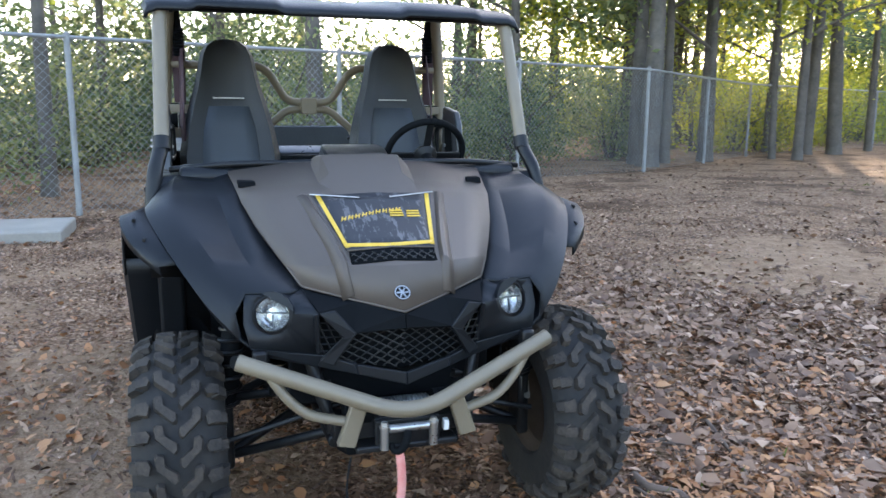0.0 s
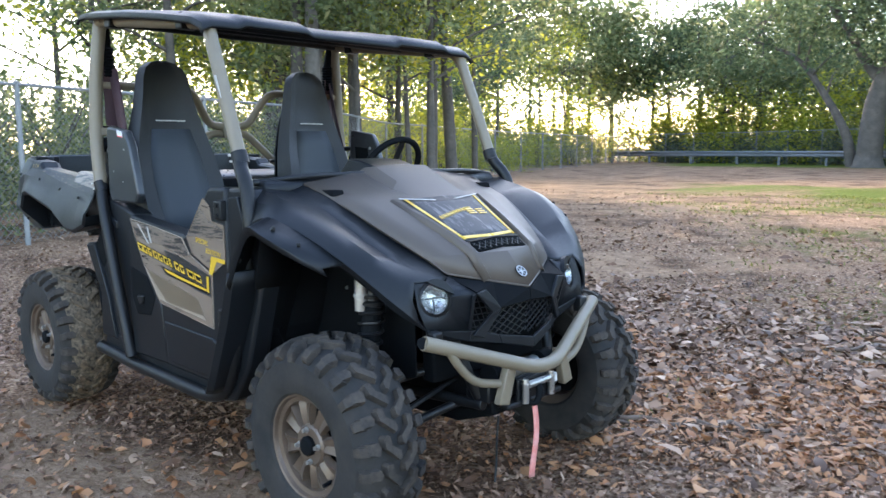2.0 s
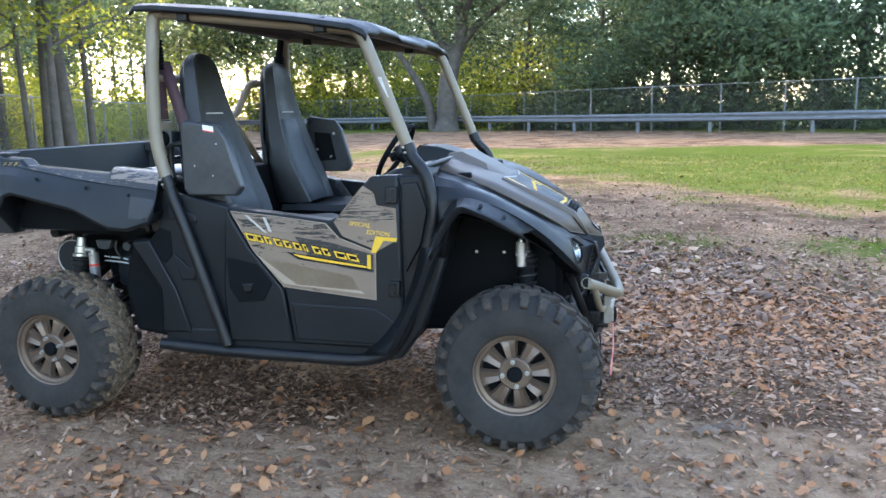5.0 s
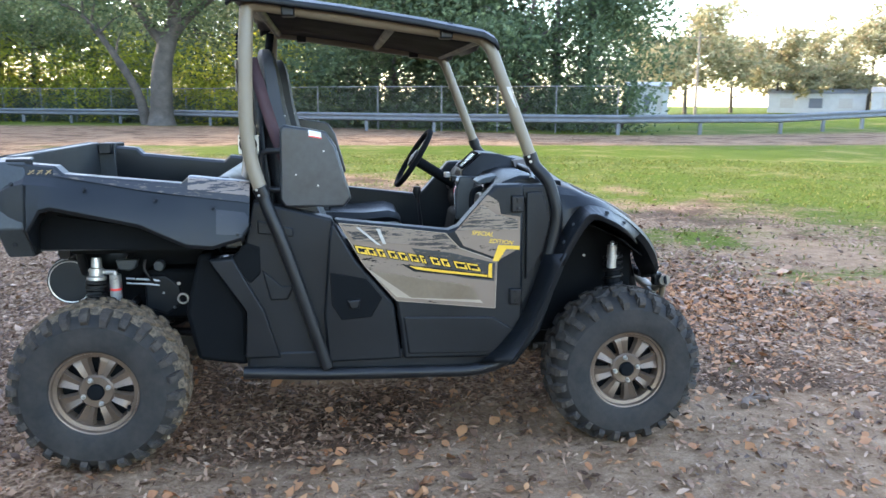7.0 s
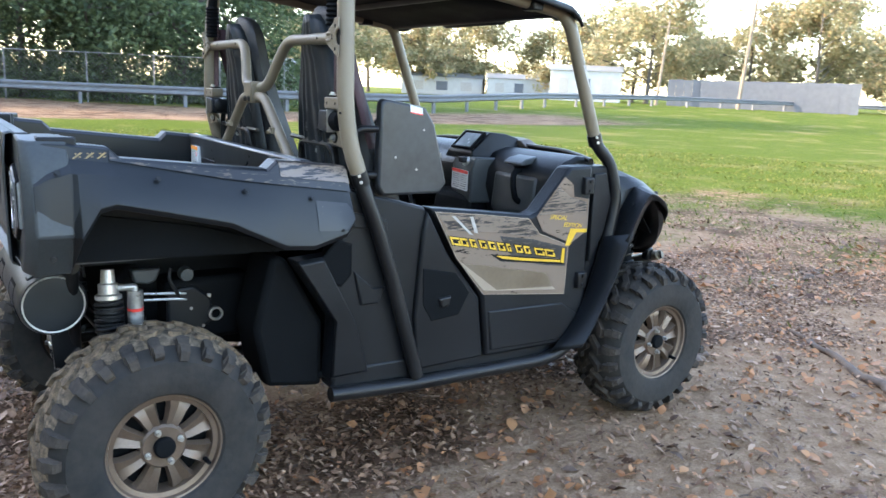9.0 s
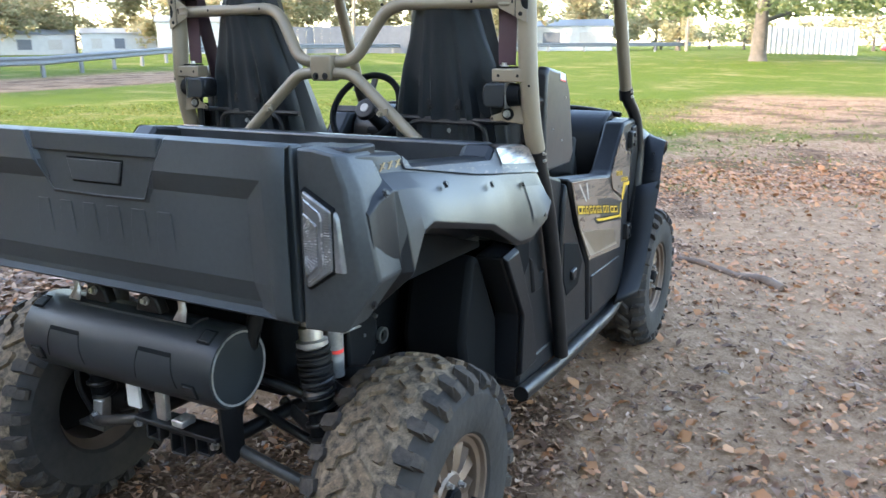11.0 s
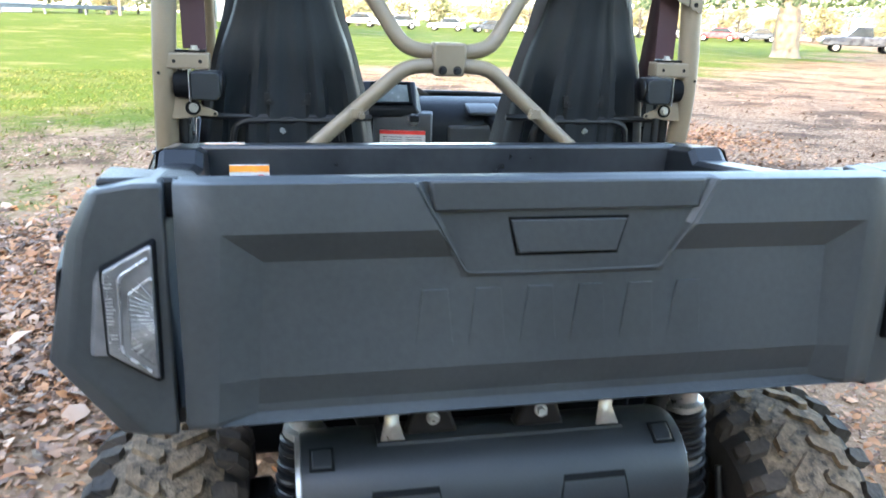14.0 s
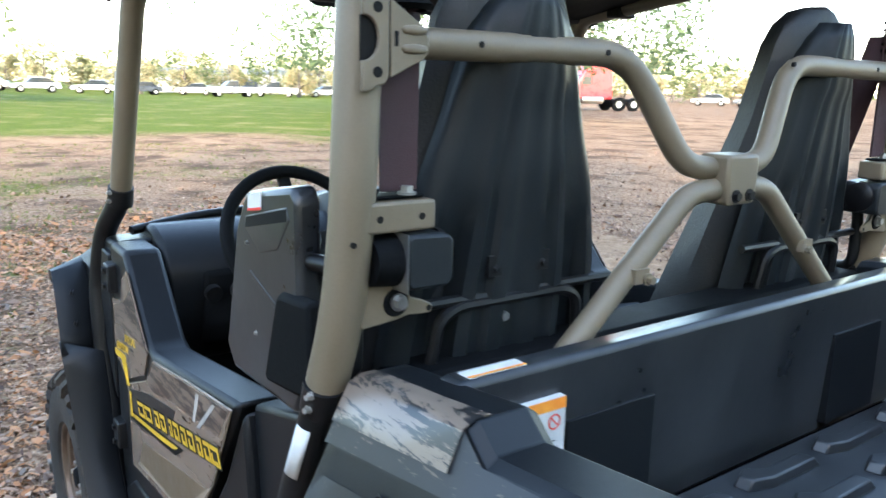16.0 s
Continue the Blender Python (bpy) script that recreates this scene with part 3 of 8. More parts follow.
# ---- trees ----
def tree(base, height, girth, crown, mat, count, leaf, label, lean=0.05, bare=0.35, seed=1, spread=0.5, droop=0.0, name="tree", low=0.3, bark=None):
    """Tapered bent trunk, forking limbs and a crown of leaf clumps round the limb ends."""
    r = random.Random(seed)
    bx, by = base
    z = float(rise(bx, by)) - 0.15
    top = thing(name, label, "tree", at=pose(bx, by, z))
    bm = bmesh.new()
    px, py = r.uniform(-1, 1) * lean * height, r.uniform(-1, 1) * lean * height
    stem = [(0, 0, 0), (px * 0.15, py * 0.2, height * 0.22), (px * 0.55, py * 0.4, height * 0.5), (px, py, height * 0.86)]
    near = math.hypot(bx, by) < 45
    tube(bm, stem, (girth, girth * 0.18), 10 if near else 6, height * 0.1)
    lathe(bm, [(girth * 1.5, 0.0), (girth * 1.15, 0.18), (girth * 0.9, 0.6)], 10, "z")
    tips = []
    for k in range(r.randint(7, 10)):
        t = bare + (1 - bare) * (k + r.random()) / 10
        f = min(1.0, t) * 0.86 / 0.86
        j = min(2, int(f * 3))
        a, b = Vector(stem[j]), Vector(stem[j + 1])
        o = a.lerp(b, f * 3 - j if f < 1 else 1)
        ang = r.uniform(0, 2 * math.pi)
        L = crown * r.uniform(0.55, 1.05) * (1.1 - 0.5 * t)
        mid = o + Vector((math.cos(ang) * L * 0.5, math.sin(ang) * L * 0.5, L * spread * 0.5 + r.uniform(-0.1, 0.2)))
        end = o + Vector((math.cos(ang + 0.3) * L, math.sin(ang + 0.3) * L, L * spread * (0.7 - droop)))
        end.z = max(end.z, min(low, 2.0) + 0.5)
        rad = girth * 0.36 * (1.15 - 0.6 * t)
        tube(bm, [o, mid, end], (rad, rad * 0.2), 6 if near else 4, L * 0.3 if near else 0)
        for q in range(3):
            a2 = ang + r.uniform(-1.2, 1.2)
            e2 = mid.lerp(end, r.uniform(0.1, 0.8)) + Vector((math.cos(a2), math.sin(a2), r.uniform(-0.3 - droop, 0.7))) * L * 0.45
            e2.z = max(e2.z, min(low, 2.0) + 0.4)
            tube(bm, [mid.lerp(end, 0.3), e2], (rad * 0.4, rad * 0.1), 3, 0)
            tips.append(e2)
        tips += [end, mid.lerp(end, 0.6)]
    tips.append(Vector(stem[-1]) + Vector((0, 0, height * 0.1)))
    part("trunk", bm, bark or BARK, top, smooth=60)
    cen = np.array([tuple(p) for p in tips])
    pick = rng.integers(0, len(cen), count)
    sc = crown * 0.2
    off = rng.normal(size=(count, 3)) * [sc, sc, sc * 0.75]
    # clumps within each tuft
    sub = rng.normal(size=(len(cen), 6, 3)) * [sc, sc, sc * 0.7]
    pos = cen[pick] + sub[pick, rng.integers(0, 6, count)] + off * (0.25 if droop else 0.42)
    pos[:, 2] -= droop * np.abs(rng.normal(size=count)) * crown * 0.25
    pos = pos[pos[:, 2] > low]
    ob = leaves("crown", pos, leaf, mat)
    ob.parent = top
    return top


def bush(base, size, tall, mat, count, leaf, label, seed):
    r = random.Random(seed)
    bx, by = base
    z = float(rise(bx, by))
    top = thing("shrub", label, "shrub", at=pose(bx, by, z - 0.05))
    bm = bmesh.new()
    tips = []
    for k in range(9):
        a, L = r.uniform(0, 6.28), size * r.uniform(0.3, 0.95)
        h = tall * r.uniform(0.35, 0.95)
        tube(bm, [(0.1 * math.cos(a), 0.1 * math.sin(a), 0), (L * 0.35 * math.cos(a), L * 0.35 * math.sin(a), h * 0.6), (L * math.cos(a + 0.3), L * math.sin(a + 0.3), h)], (0.03, 0.008), 4, 0)
        tips += [(L * math.cos(a + 0.3), L * math.sin(a + 0.3), h), (L * 0.5 * math.cos(a), L * 0.5 * math.sin(a), h * 0.6), (L * 0.8 * math.cos(a - 0.4), L * 0.8 * math.sin(a - 0.4), h * 0.3)]
    part("woody_base", bm, BARK, top)
    cen = np.array(tips)
    pick = rng.integers(0, len(cen), count)
    pos = cen[pick] + rng.normal(size=(count, 3)) * [size * 0.2, size * 0.2, tall * 0.12]
    pos[:, 2] = np.abs(pos[:, 2]) + 0.02
    ob = leaves("foliage", pos, leaf, mat)
    ob.parent = top


def along(line, t):
    L = [math.dist(a, b) for a, b in zip(line, line[1:])]
    s = t * sum(L)
    for (a, b), d in zip(zip(line, line[1:]), L):
        if s <= d:
            f = s / d
            nx, ny = -(b[1] - a[1]) / d, (b[0] - a[0]) / d
            return a[0] + (b[0] - a[0]) * f, a[1] + (b[1] - a[1]) * f, nx, ny
        s -= d
    return (*line[-1], nx, ny)


# woods behind the near fence
for k in range(34):
    x, y, nx, ny = along(FENCE_A, (k + rnd.random()) / 34)
    d = rnd.uniform(2.2, 15)
    tree((x + nx * d, y + ny * d), rnd.uniform(9, 15), rnd.uniform(0.09, 0.2), rnd.uniform(2.8, 4.2), rnd.choice((LEAF_DARK, LEAF_MID, LEAF_YELLOW)), 2300, 0.165, "tall slender tree with thin foliage behind the chain-link fence", seed=k, bare=0.44)
for k in range(84):
    x, y, nx, ny = along(FENCE_A, (k + rnd.random()) / 84)
    d = rnd.uniform(1.4, 9.5)
    bush((x + nx * d, y + ny * d), rnd.uniform(1.4, 2.4), rnd.uniform(2.1, 3.8), LEAF_DARK if k < 34 and k % 3 == 0 else LEAF_MID if k < 34 else rnd.choice((LEAF_YELLOW, LEAF_YELLOW, LEAF_MID)), 2200, 0.115, "dense yellow-green undergrowth behind the fence", 300 + k)
# tall thickets deeper in the woods
for k in range(40):
    x, y, nx, ny = along(FENCE_A, (k + rnd.random()) / 40)
    d = rnd.uniform(11, 21)
    bush((x + nx * d, y + ny * d), rnd.uniform(2.5, 3.5), rnd.uniform(3.5, 5.2), LEAF_MID if k % 3 else LEAF_DARK, 2100, 0.27, "tall green thicket deep in the woods", 2300 + k)
# thick dark trunks close behind the near fence
for k, (x, y, girth, tall) in enumerate(((-12.7, 9.6, 0.26, 13), (-13.4, 9.7, 0.2, 14), (-14.4, 12.4, 0.2, 13), (-14.9, 15.0, 0.1, 12), (-16.5, 17.6, 0.19, 18), (-16.8, 19.0, 0.23, 19), (-18.0, 21.6, 0.13, 18), (-9.6, 1.4, 0.16, 12), (-9.2, -2.6, 0.12, 12))):
    # the three tallest get larger crowns, out of view, to shade the far soil
    tree((x, y), tall, girth, 3.6 if tall < 16 else 5.4, LEAF_DARK if k % 2 else LEAF_MID, 1500 if tall < 16 else 5600, 0.17 if tall < 16 else 0.25, "tall tree with a thick dark trunk behind the chain-link fence", lean=0.06, bare=0.45, seed=1500 + k)
# close thick trees on the sunny side, added to shade the vehicle
for k, (az, d) in enumerate(((136, 25), (139, 19), (143, 25.5), (142, 17.5), (146, 20.5), (133, 21))):
    tree((d * math.cos(radians(az)), d * math.sin(radians(az))), 13 + (k % 3), 0.14, 4.6, LEAF_MID if k % 3 else LEAF_YELLOW, (2600, 9000, 9000, 9000, 9000, 2200)[k], 0.2, "thick leafy tree behind the chain-link fence", seed=900 + k, bare=0.3)
# tall trees farther back, added for long shadows that reach past the vehicle
for k, (x, y) in enumerate(((-19.5, 13.0), (-23.5, 17.5), (-25.0, 23.5), (-21.0, 8.0), (-27.0, 14.0))):
    tree((x, y), 17 + k % 3, 0.22, 5.2, LEAF_MID, 4400 if k == 2 else 5200, 0.25, "tall leafy tree deep in the woods", seed=1700 + k, bare=0.4)
# deeper woods round the corner of the two fences
for k in (0, 1, 2, 3, 4, 5, 6, 7, 8, 9, 10, 11, 12, 13, 19, 20, 21, 22, 23):
    a = radians(84 + k * 4.6 + rnd.uniform(-2, 2))
    d = rnd.uniform(64, 80) if k < 16 else rnd.uniform(30, 40)
    tree((d * math.cos(a), d * math.sin(a)), rnd.uniform(15, 22), rnd.uniform(0.16, 0.3), rnd.uniform(5.2, 7.5), rnd.choice((LEAF_DARK, LEAF_MID)), 6000 if k < 14 else 1900, 0.36, "tall tree of the dense woods behind the fences", seed=700 + k, bare=0.38)
for k in range(14):
    a = radians(105 + k * 2.2 + rnd.uniform(-0.8, 0.8))
    d = rnd.uniform(70, 84)
    tree((d * math.cos(a), d * math.sin(a)), rnd.uniform(17, 23), rnd.uniform(0.2, 0.32), rnd.uniform(5.5, 7.5), LEAF_DARK if k % 2 else LEAF_MID, 3100, 0.44, "tall tree of the dense woods behind the fences", seed=2700 + k, bare=0.42)
# trees behind the far fence
for k in range(20):
    x, y, nx, ny = along(FENCE_B, (k + rnd.random()) / 20)
    d = -rnd.uniform(3, 12)
    tree((x + nx * d, y + ny * d), rnd.uniform(12, 17) * (1.0 if k < 11 else 0.72), rnd.uniform(0.22, 0.38), rnd.uniform(4.6, 6.4), LEAF_DARK if k < 11 else LEAF_MID, 6200 if k < 11 else 2200, 0.34, "broad dark green oak behind the far fence", seed=60 + k, bare=0.25 if k < 11 else 0.42)
for k in range(42):
    x, y, nx, ny = along(FENCE_B, (k + rnd.random()) / 42)
    d = -rnd.uniform(1.5, 6.5)
    bush((x + nx * d, y + ny * d), rnd.uniform(2.3, 3.6), rnd.uniform(3.4, 6.2), LEAF_YELLOW if k > 18 and k % 4 else (LEAF_MID if k > 16 else LEAF_DARK), 1600, 0.27, "thick green undergrowth behind the far fence", 500 + k)
# low dark bushes that stand in for the shade behind the far fence
for k in range(24):
    x, y, nx, ny = along(FENCE_B, 0.32 + 0.66 * (k + rnd.random()) / 24)
    bush((x - nx * 1.5, y - ny * 1.5), rnd.uniform(1.5, 2.1), rnd.uniform(1.6, 2.3), LEAF_DARK, 950, 0.21, "low dark bush standing in for shade behind the far fence", 2500 + k)
# the large oak by the guard rail, and the one far ahead
def oak():
    """A leaning oak with a thick forked trunk and one long low limb."""
    bx, by = -10.9, 48.2
    top = thing("tree", "large spreading oak with a leaning grey trunk by the guard rail", "tree", at=pose(bx, by, float(rise(bx, by)) - 0.15) @ Matrix.Scale(1.33, 4))
    bm = bmesh.new()
    tube(bm, [(0, 0, 0), (0.05, 0, 1.4), (0.15, 0, 2.9), (0.55, 0.1, 4.3)], (0.55, 0.42), 12, 0.8)
    lathe(bm, [(0.86, 0.0), (0.66, 0.18), (0.53, 0.7)], 12, "z")
    limbs = [((-0.75, 0.3, 0.0), (-0.95, 0.2, 1.5), (-1.9, 0, 3.3), (-3.3, 0.3, 5.2), (-5.9, 0.2, 6.3), 0.26), ((0.5, 0.1, 4.1), (0.9, 0, 5.0), (0.6, 0.3, 6.6), (0.1, 0.5, 8.6), (-0.6, 0.6, 11.5), 0.36),
             ((0.5, 0.1, 4.0), (1.5, 0.2, 5.2), (2.6, 0, 6.0), (4.2, -0.3, 6.8), (6.2, -0.4, 7.2), 0.22), ((0.3, 0, 3.8), (-0.5, 0.1, 4.9), (-1.2, 0.3, 6.2), (-2.6, 0.2, 8.0), (-4.0, 0, 9.6), 0.24),
             ((0.7, 0, 5.0), (1.6, -1.2, 6.4), (2.4, -2.8, 7.4), (3.0, -4.4, 8.0), (3.4, -5.8, 8.2), 0.2), ((0.6, 0.2, 6.4), (2.0, 0.8, 8.0), (3.4, 1.2, 9.4), (4.6, 1.4, 10.4), (5.8, 1.5, 11.2), 0.2)]
    r = random.Random(33)
    tips = []
    for *pts, rad in limbs:
        tube(bm, pts, (rad, rad * 0.25), 8, 0.9)
        for k in range(9):
            a = Vector(pts[2]).lerp(Vector(pts[3]), k / 4) if k < 4 else Vector(pts[3]).lerp(Vector(pts[4]), (k - 4) / 4)
            e = a + Vector((r.uniform(-1, 1), r.uniform(-1, 1), r.uniform(-0.4, 0.9))) * 1.9
            tube(bm, [a, a.lerp(e, 0.5) + Vector((0, 0, 0.2)), e], (rad * 0.25, 0.015), 5, 0.4)
            tips.append(e)
    part("trunk", bm, BARK, top, smooth=60)
    cen = np.array([tuple(p) for p in tips])
    pick = rng.integers(0, len(cen), 13000)
    sub = rng.normal(size=(len(cen), 7, 3)) * [1.0, 1.0, 0.7]
    pos = cen[pick] + sub[pick, rng.integers(0, 7, 13000)] + rng.normal(size=(13000, 3)) * 0.36
    ob = leaves("crown", pos[pos[:, 2] > 4.4], 0.25, LEAF_DARK)
    ob.parent = top


oak()
# little sun reaches these shrubs; their brightness is in the leaf colour
for k, (x, y, tall) in enumerate(((-30, 61, 6.6), (-25, 60, 7.2), (-19.5, 59.5, 6.8), (-15, 57.5, 6.2), (-9.5, 55.5, 6.8), (-5.0, 51.5, 6.0), (-1.0, 47.5, 5.0))):
    bush((x, y), 3.4, tall, LEAF_YELLOW, 1800, 0.3, "yellow-green shrub behind the guard rail, sunlight put into its leaves", 2100 + k)
tree((36.5, -26.6), 13, 0.72, 13.0, LEAF_DARK, 20000, 0.36, "large oak with drooping foliage in the field", lean=0.03, bare=0.36, seed=23, spread=0.2, droop=1.1, low=2.6, bark=SUNLIT_BARK)
tree((50.0, 4.5), 12, 0.5, 9.0, LEAF_MID, 14000, 0.44, "broad leafy oak with drooping foliage in the field", lean=0.03, bare=0.3, seed=29, spread=0.25, droop=0.8, low=2.9)
# tall undergrowth deep in the corner of the woods
for k in range(22):
    a = radians(92 + k * 3.1 + rnd.uniform(-1, 1))
    d = rnd.uniform(62, 72) if a < radians(124) else rnd.uniform(46, 58)
    bush((d * math.cos(a), d * math.sin(a)), rnd.uniform(3.0, 4.2), rnd.uniform(4.8, 7.0), LEAF_YELLOW if k % 3 else LEAF_MID, 1700, 0.34, "tall yellow-green thicket deep in the woods", 800 + k)
# low belt of trees beyond the parked vehicles
for k in range(46):
    az = radians(-64 + k * 1.7 + rnd.uniform(-0.6, 0.6))
    d = rnd.uniform(112, 140)
    tall = rnd.uniform(5.5, 8.0)
    tree((d * math.cos(az), d * math.sin(az)), tall, 0.2, tall * 0.6, LEAF_FAR if k % 3 else LEAF_MID, 1000, 0.5, "low autumn tree beyond the parked vehicles", seed=1200 + k, bare=0.1)
# far belt of trees ahead
for k in range(44):
    az = radians(-62 + k * 3.0 + rnd.uniform(-1.2, 1.2))
    d = rnd.uniform(98, 145)
    tall = rnd.uniform(4, 6) if az < radians(12) else rnd.uniform(11, 18)
    tree((d * math.cos(az), d * math.sin(az)), tall, 0.3, tall * 0.42, LEAF_FAR, 6000 if tall > 8 else 1500, 0.62 if tall > 8 else 0.4, "distant autumn-coloured tree beyond the field", seed=90 + k, bare=0.15)


# ---- the vehicle: x ahead, y to its left ----
utv = thing("utility_vehicle", "black and bronze two-seat side-by-side off-road utility vehicle parked on leaf litter", "utility vehicle")


def interp(v, table):
    return float(np.interp(v, [a for a, _ in table], [b for _, b in table]))


# three lines along the hood: its middle, the foot of the ridge and the outer edge
HOOD_MID = [(0.72, 0.0, 1.158), (0.965, 0.0, 1.06), (1.1, 0.0, 0.991), (1.2, 0.0, 0.936), (1.282, 0.0, 0.888), (1.376, 0.0, 0.778)]
HOOD_FOOT = [(0.72, 0.235, 1.15), (0.95, 0.215, 1.06), (1.09, 0.18, 0.986), (1.19, 0.155, 0.934), (1.264, 0.142, 0.891), (1.322, 0.13, 0.807)]
HOOD_EDGE = [(0.72, 0.445, 1.122), (0.92, 0.415, 1.046), (1.03, 0.382, 0.985), (1.12, 0.345, 0.932), (1.19, 0.31, 0.886), (1.25, 0.272, 0.838)]


def on_line(line, x, k):
    return float(np.interp(x, [p[0] for p in line], [p[k] for p in line]))


def hood_at(x, y):
    """Height of the hood between its three lines."""
    ys = [on_line(line, x, 1) for line in (HOOD_MID, HOOD_FOOT, HOOD_EDGE)]
    return float(np.interp(abs(y), ys, [on_line(line, x, 2) for line in (HOOD_MID, HOOD_FOOT, HOOD_EDGE)]))


def build_hood():
    bm = bmesh.new()
    rows = []
    for m0, f0, e0 in zip(HOOD_MID, HOOD_FOOT, HOOD_EDGE):
        half = [Vector(f0), Vector(f0).lerp(Vector(e0), 0.5), Vector(e0)]
        row = [(p.x, -p.y, p.z) for p in half[::-1]] + [m0] + [tuple(p) for p in half]
        rows.append(row)
    loft(bm, rows)
    hood = part("hood", bm, TAN_HOOD, utv, "matte bronze painted front hood", smooth=11, solid=0.012)
    # thin bright edge along the front of the hood
    for s in (1, -1):
        bm = bmesh.new()
        tube(bm, [mirrored(p, s) for p in ((1.2, 0.306, 0.885), (1.254, 0.272, 0.838), (1.326, 0.13, 0.806), (1.38, 0.0, 0.777))], 0.0035, 6, 0.01)
        part("hood_edge", bm, TAN_HOOD, hood)
    bm = bmesh.new()
    top = [(0.69, 1.178), (0.75, 1.184), (0.86, 1.13), (0.955, 1.069)]
    rows = []
    for i, (x, z) in enumerate(top):
        low = hood_at(max(x, 0.72), 0.19) - 0.006
        w = 0.145 - 0.01 * i
        rows.append([(x + 0.01 * i, -w - 0.045, low), (x, -w, z - 0.004), (x, -w * 0.5, z), (x, w * 0.5, z), (x, w, z - 0.004), (x + 0.01 * i, w + 0.045, low)])
    loft(bm, rows, True, True)
    part("hood_bulge", bm, TAN_HOOD, hood, bevel=0.004, smooth=15)
    for s in (1, -1):
        bm = bmesh.new()
        rows = []
        for i, (x, y, z) in enumerate(HOOD_FOOT[1:]):
            k = (0.003, 0.014, 0.016, 0.014, 0.006)[i]
            rows.append([(x, s * (y - 0.004), z + 0.004), (x, s * (y + 0.008), z + 0.006 + k), (x, s * (y + 0.018), z + 0.004 + k * 0.9), (x, s * (y + 0.036), z - 0.004)])
        loft(bm, rows)
        part("hood_ridge", bm, TAN_HOOD, hood, solid=0.004, smooth=15)
        bm = bmesh.new()
        prism(bm, [(0.775, s * 0.425), (0.85, s * 0.418), (0.845, s * 0.36), (0.785, s * 0.372)], "z", hood_at(0.81, 0.397) - 0.01, hood_at(0.81, 0.397) + 0.012, 0.9)
        part("hood_latch", bm, DARK, hood, "black plastic hood latch", bevel=0.004)
    # printed shield on the hood
    def sheet(poly, lift, mat, name, label=""):
        bm = bmesh.new()
        steps = 6
        (a0, b0), (a1, b1) = poly
        rows = []
        for i in range(steps + 1):
            t = i / steps
            row = []
            for k in range(9):
                u = k / 8
                x0, y0 = a0[0] + (b0[0] - a0[0]) * t, a0[1] + (b0[1] - a0[1]) * t
                x1, y1 = a1[0] + (b1[0] - a1[0]) * t, a1[1] + (b1[1] - a1[1]) * t
                x, y = x0 + (x1 - x0) * u, y0 + (y1 - y0) * u
                row.append((x, y, hood_at(x, y) + lift))
            rows.append(row)
        loft(bm, rows)
        return part(name, bm, mat, hood, label, solid=0.0015)
    sheet((((0.962, -0.196), (1.216, -0.134)), ((0.962, 0.196), (1.216, 0.134))), 0.0095, HOOD_GRAPHIC, "hood_graphic", "dark printed hood graphic with grey streaks")
    for s in (1, -1):
        sheet((((0.962, s * 0.188), (1.207, s * 0.137)), ((0.962, s * 0.174), (1.207, s * 0.125))), 0.0115, YELLOW, "graphic_border", "yellow printed border")
        sheet((((1.19, s * 0.138), (1.203, s * 0.136)), ((1.204, 0.0), (1.217, 0.0))), 0.0118, YELLOW, "graphic_border")
        sheet((((0.955, s * 0.205), (0.96, s * 0.205)), ((0.985, s * 0.05), (0.99, s * 0.05))), 0.0125, PALE, "graphic_line")
    for k in range(9):
        y, x = -0.128 + k * 0.0225, 1.093 - k * 0.0042
        for a, b in ((0.0, 0.0), (0.011, 0.0)):
            sheet((((x, y + a), (x - 0.018, y + a + 0.005)), ((x - 0.001, y + a + 0.004), (x - 0.019, y + a + 0.009))), 0.012, YELLOW, "graphic_mark")
        sheet((((x - 0.007, y + 0.004), (x - 0.0105, y + 0.006)), ((x - 0.008, y + 0.012), (x - 0.0115, y + 0.014))), 0.012, YELLOW, "graphic_mark")
    for k in range(2):
        y = 0.028 + k * 0.055
        for a in (0.0, 0.012, 0.024):
            sheet((((1.085 - a, y + a * 0.2), (1.079 - a, y + a * 0.2)), ((1.083 - a, y + 0.045), (1.077 - a, y + 0.046))), 0.0124, YELLOW, "graphic_mark")
    # air slot with mesh under the shield
    bm = bmesh.new()
    rows = [[(x, y, hood_at(x, y) + dz) for y in (-0.13, -0.06, 0.0, 0.06, 0.13)] for x, dz in ((1.228, 0.0165), (1.233, 0.009), (1.268, 0.0085))]
    loft(bm, rows)
    slot = part("air_slot", bm, DARK, hood, "black air slot in the hood", solid=0.002)
    bm = bmesh.new()
    lattice(bm, [(-0.128, 1.231), (0.128, 1.231), (0.12, 1.264), (-0.12, 1.264)], lambda p: (p[1], p[0], hood_at(p[1], p[0]) + 0.012), 0.019, 0.0017, 40)
    part("slot_mesh", bm, FRAME, hood, "black diamond mesh")
    bm = bmesh.new()
    rows = [[(x, y, hood_at(x, y) + dz) for y in (-0.135, -0.06, 0.0, 0.06, 0.135)] for x, dz in ((1.221, 0.012), (1.229, 0.02))]
    loft(bm, rows)
    part("slot_lip", bm, TAN_HOOD, hood, solid=0.005)
    # round badge
    m = Matrix.Translation((1.345, 0, hood_at(1.345, 0) + 0.009)) @ pose(0, 0, 0, 0, 48, 0)
    bm = bmesh.new()
    lathe(bm, [(0, 0.0), (0.0225, 0.0), (0.0225, 0.004), (0.0, 0.004)], 28, "z", m)
    badge = part("badge", bm, INK, hood, "round black badge with a silver rim")
    bm = bmesh.new()
    lathe(bm, [(0.0195, 0.004), (0.0195, 0.006), (0.0225, 0.006), (0.0225, 0.004)], 28, "z", m)
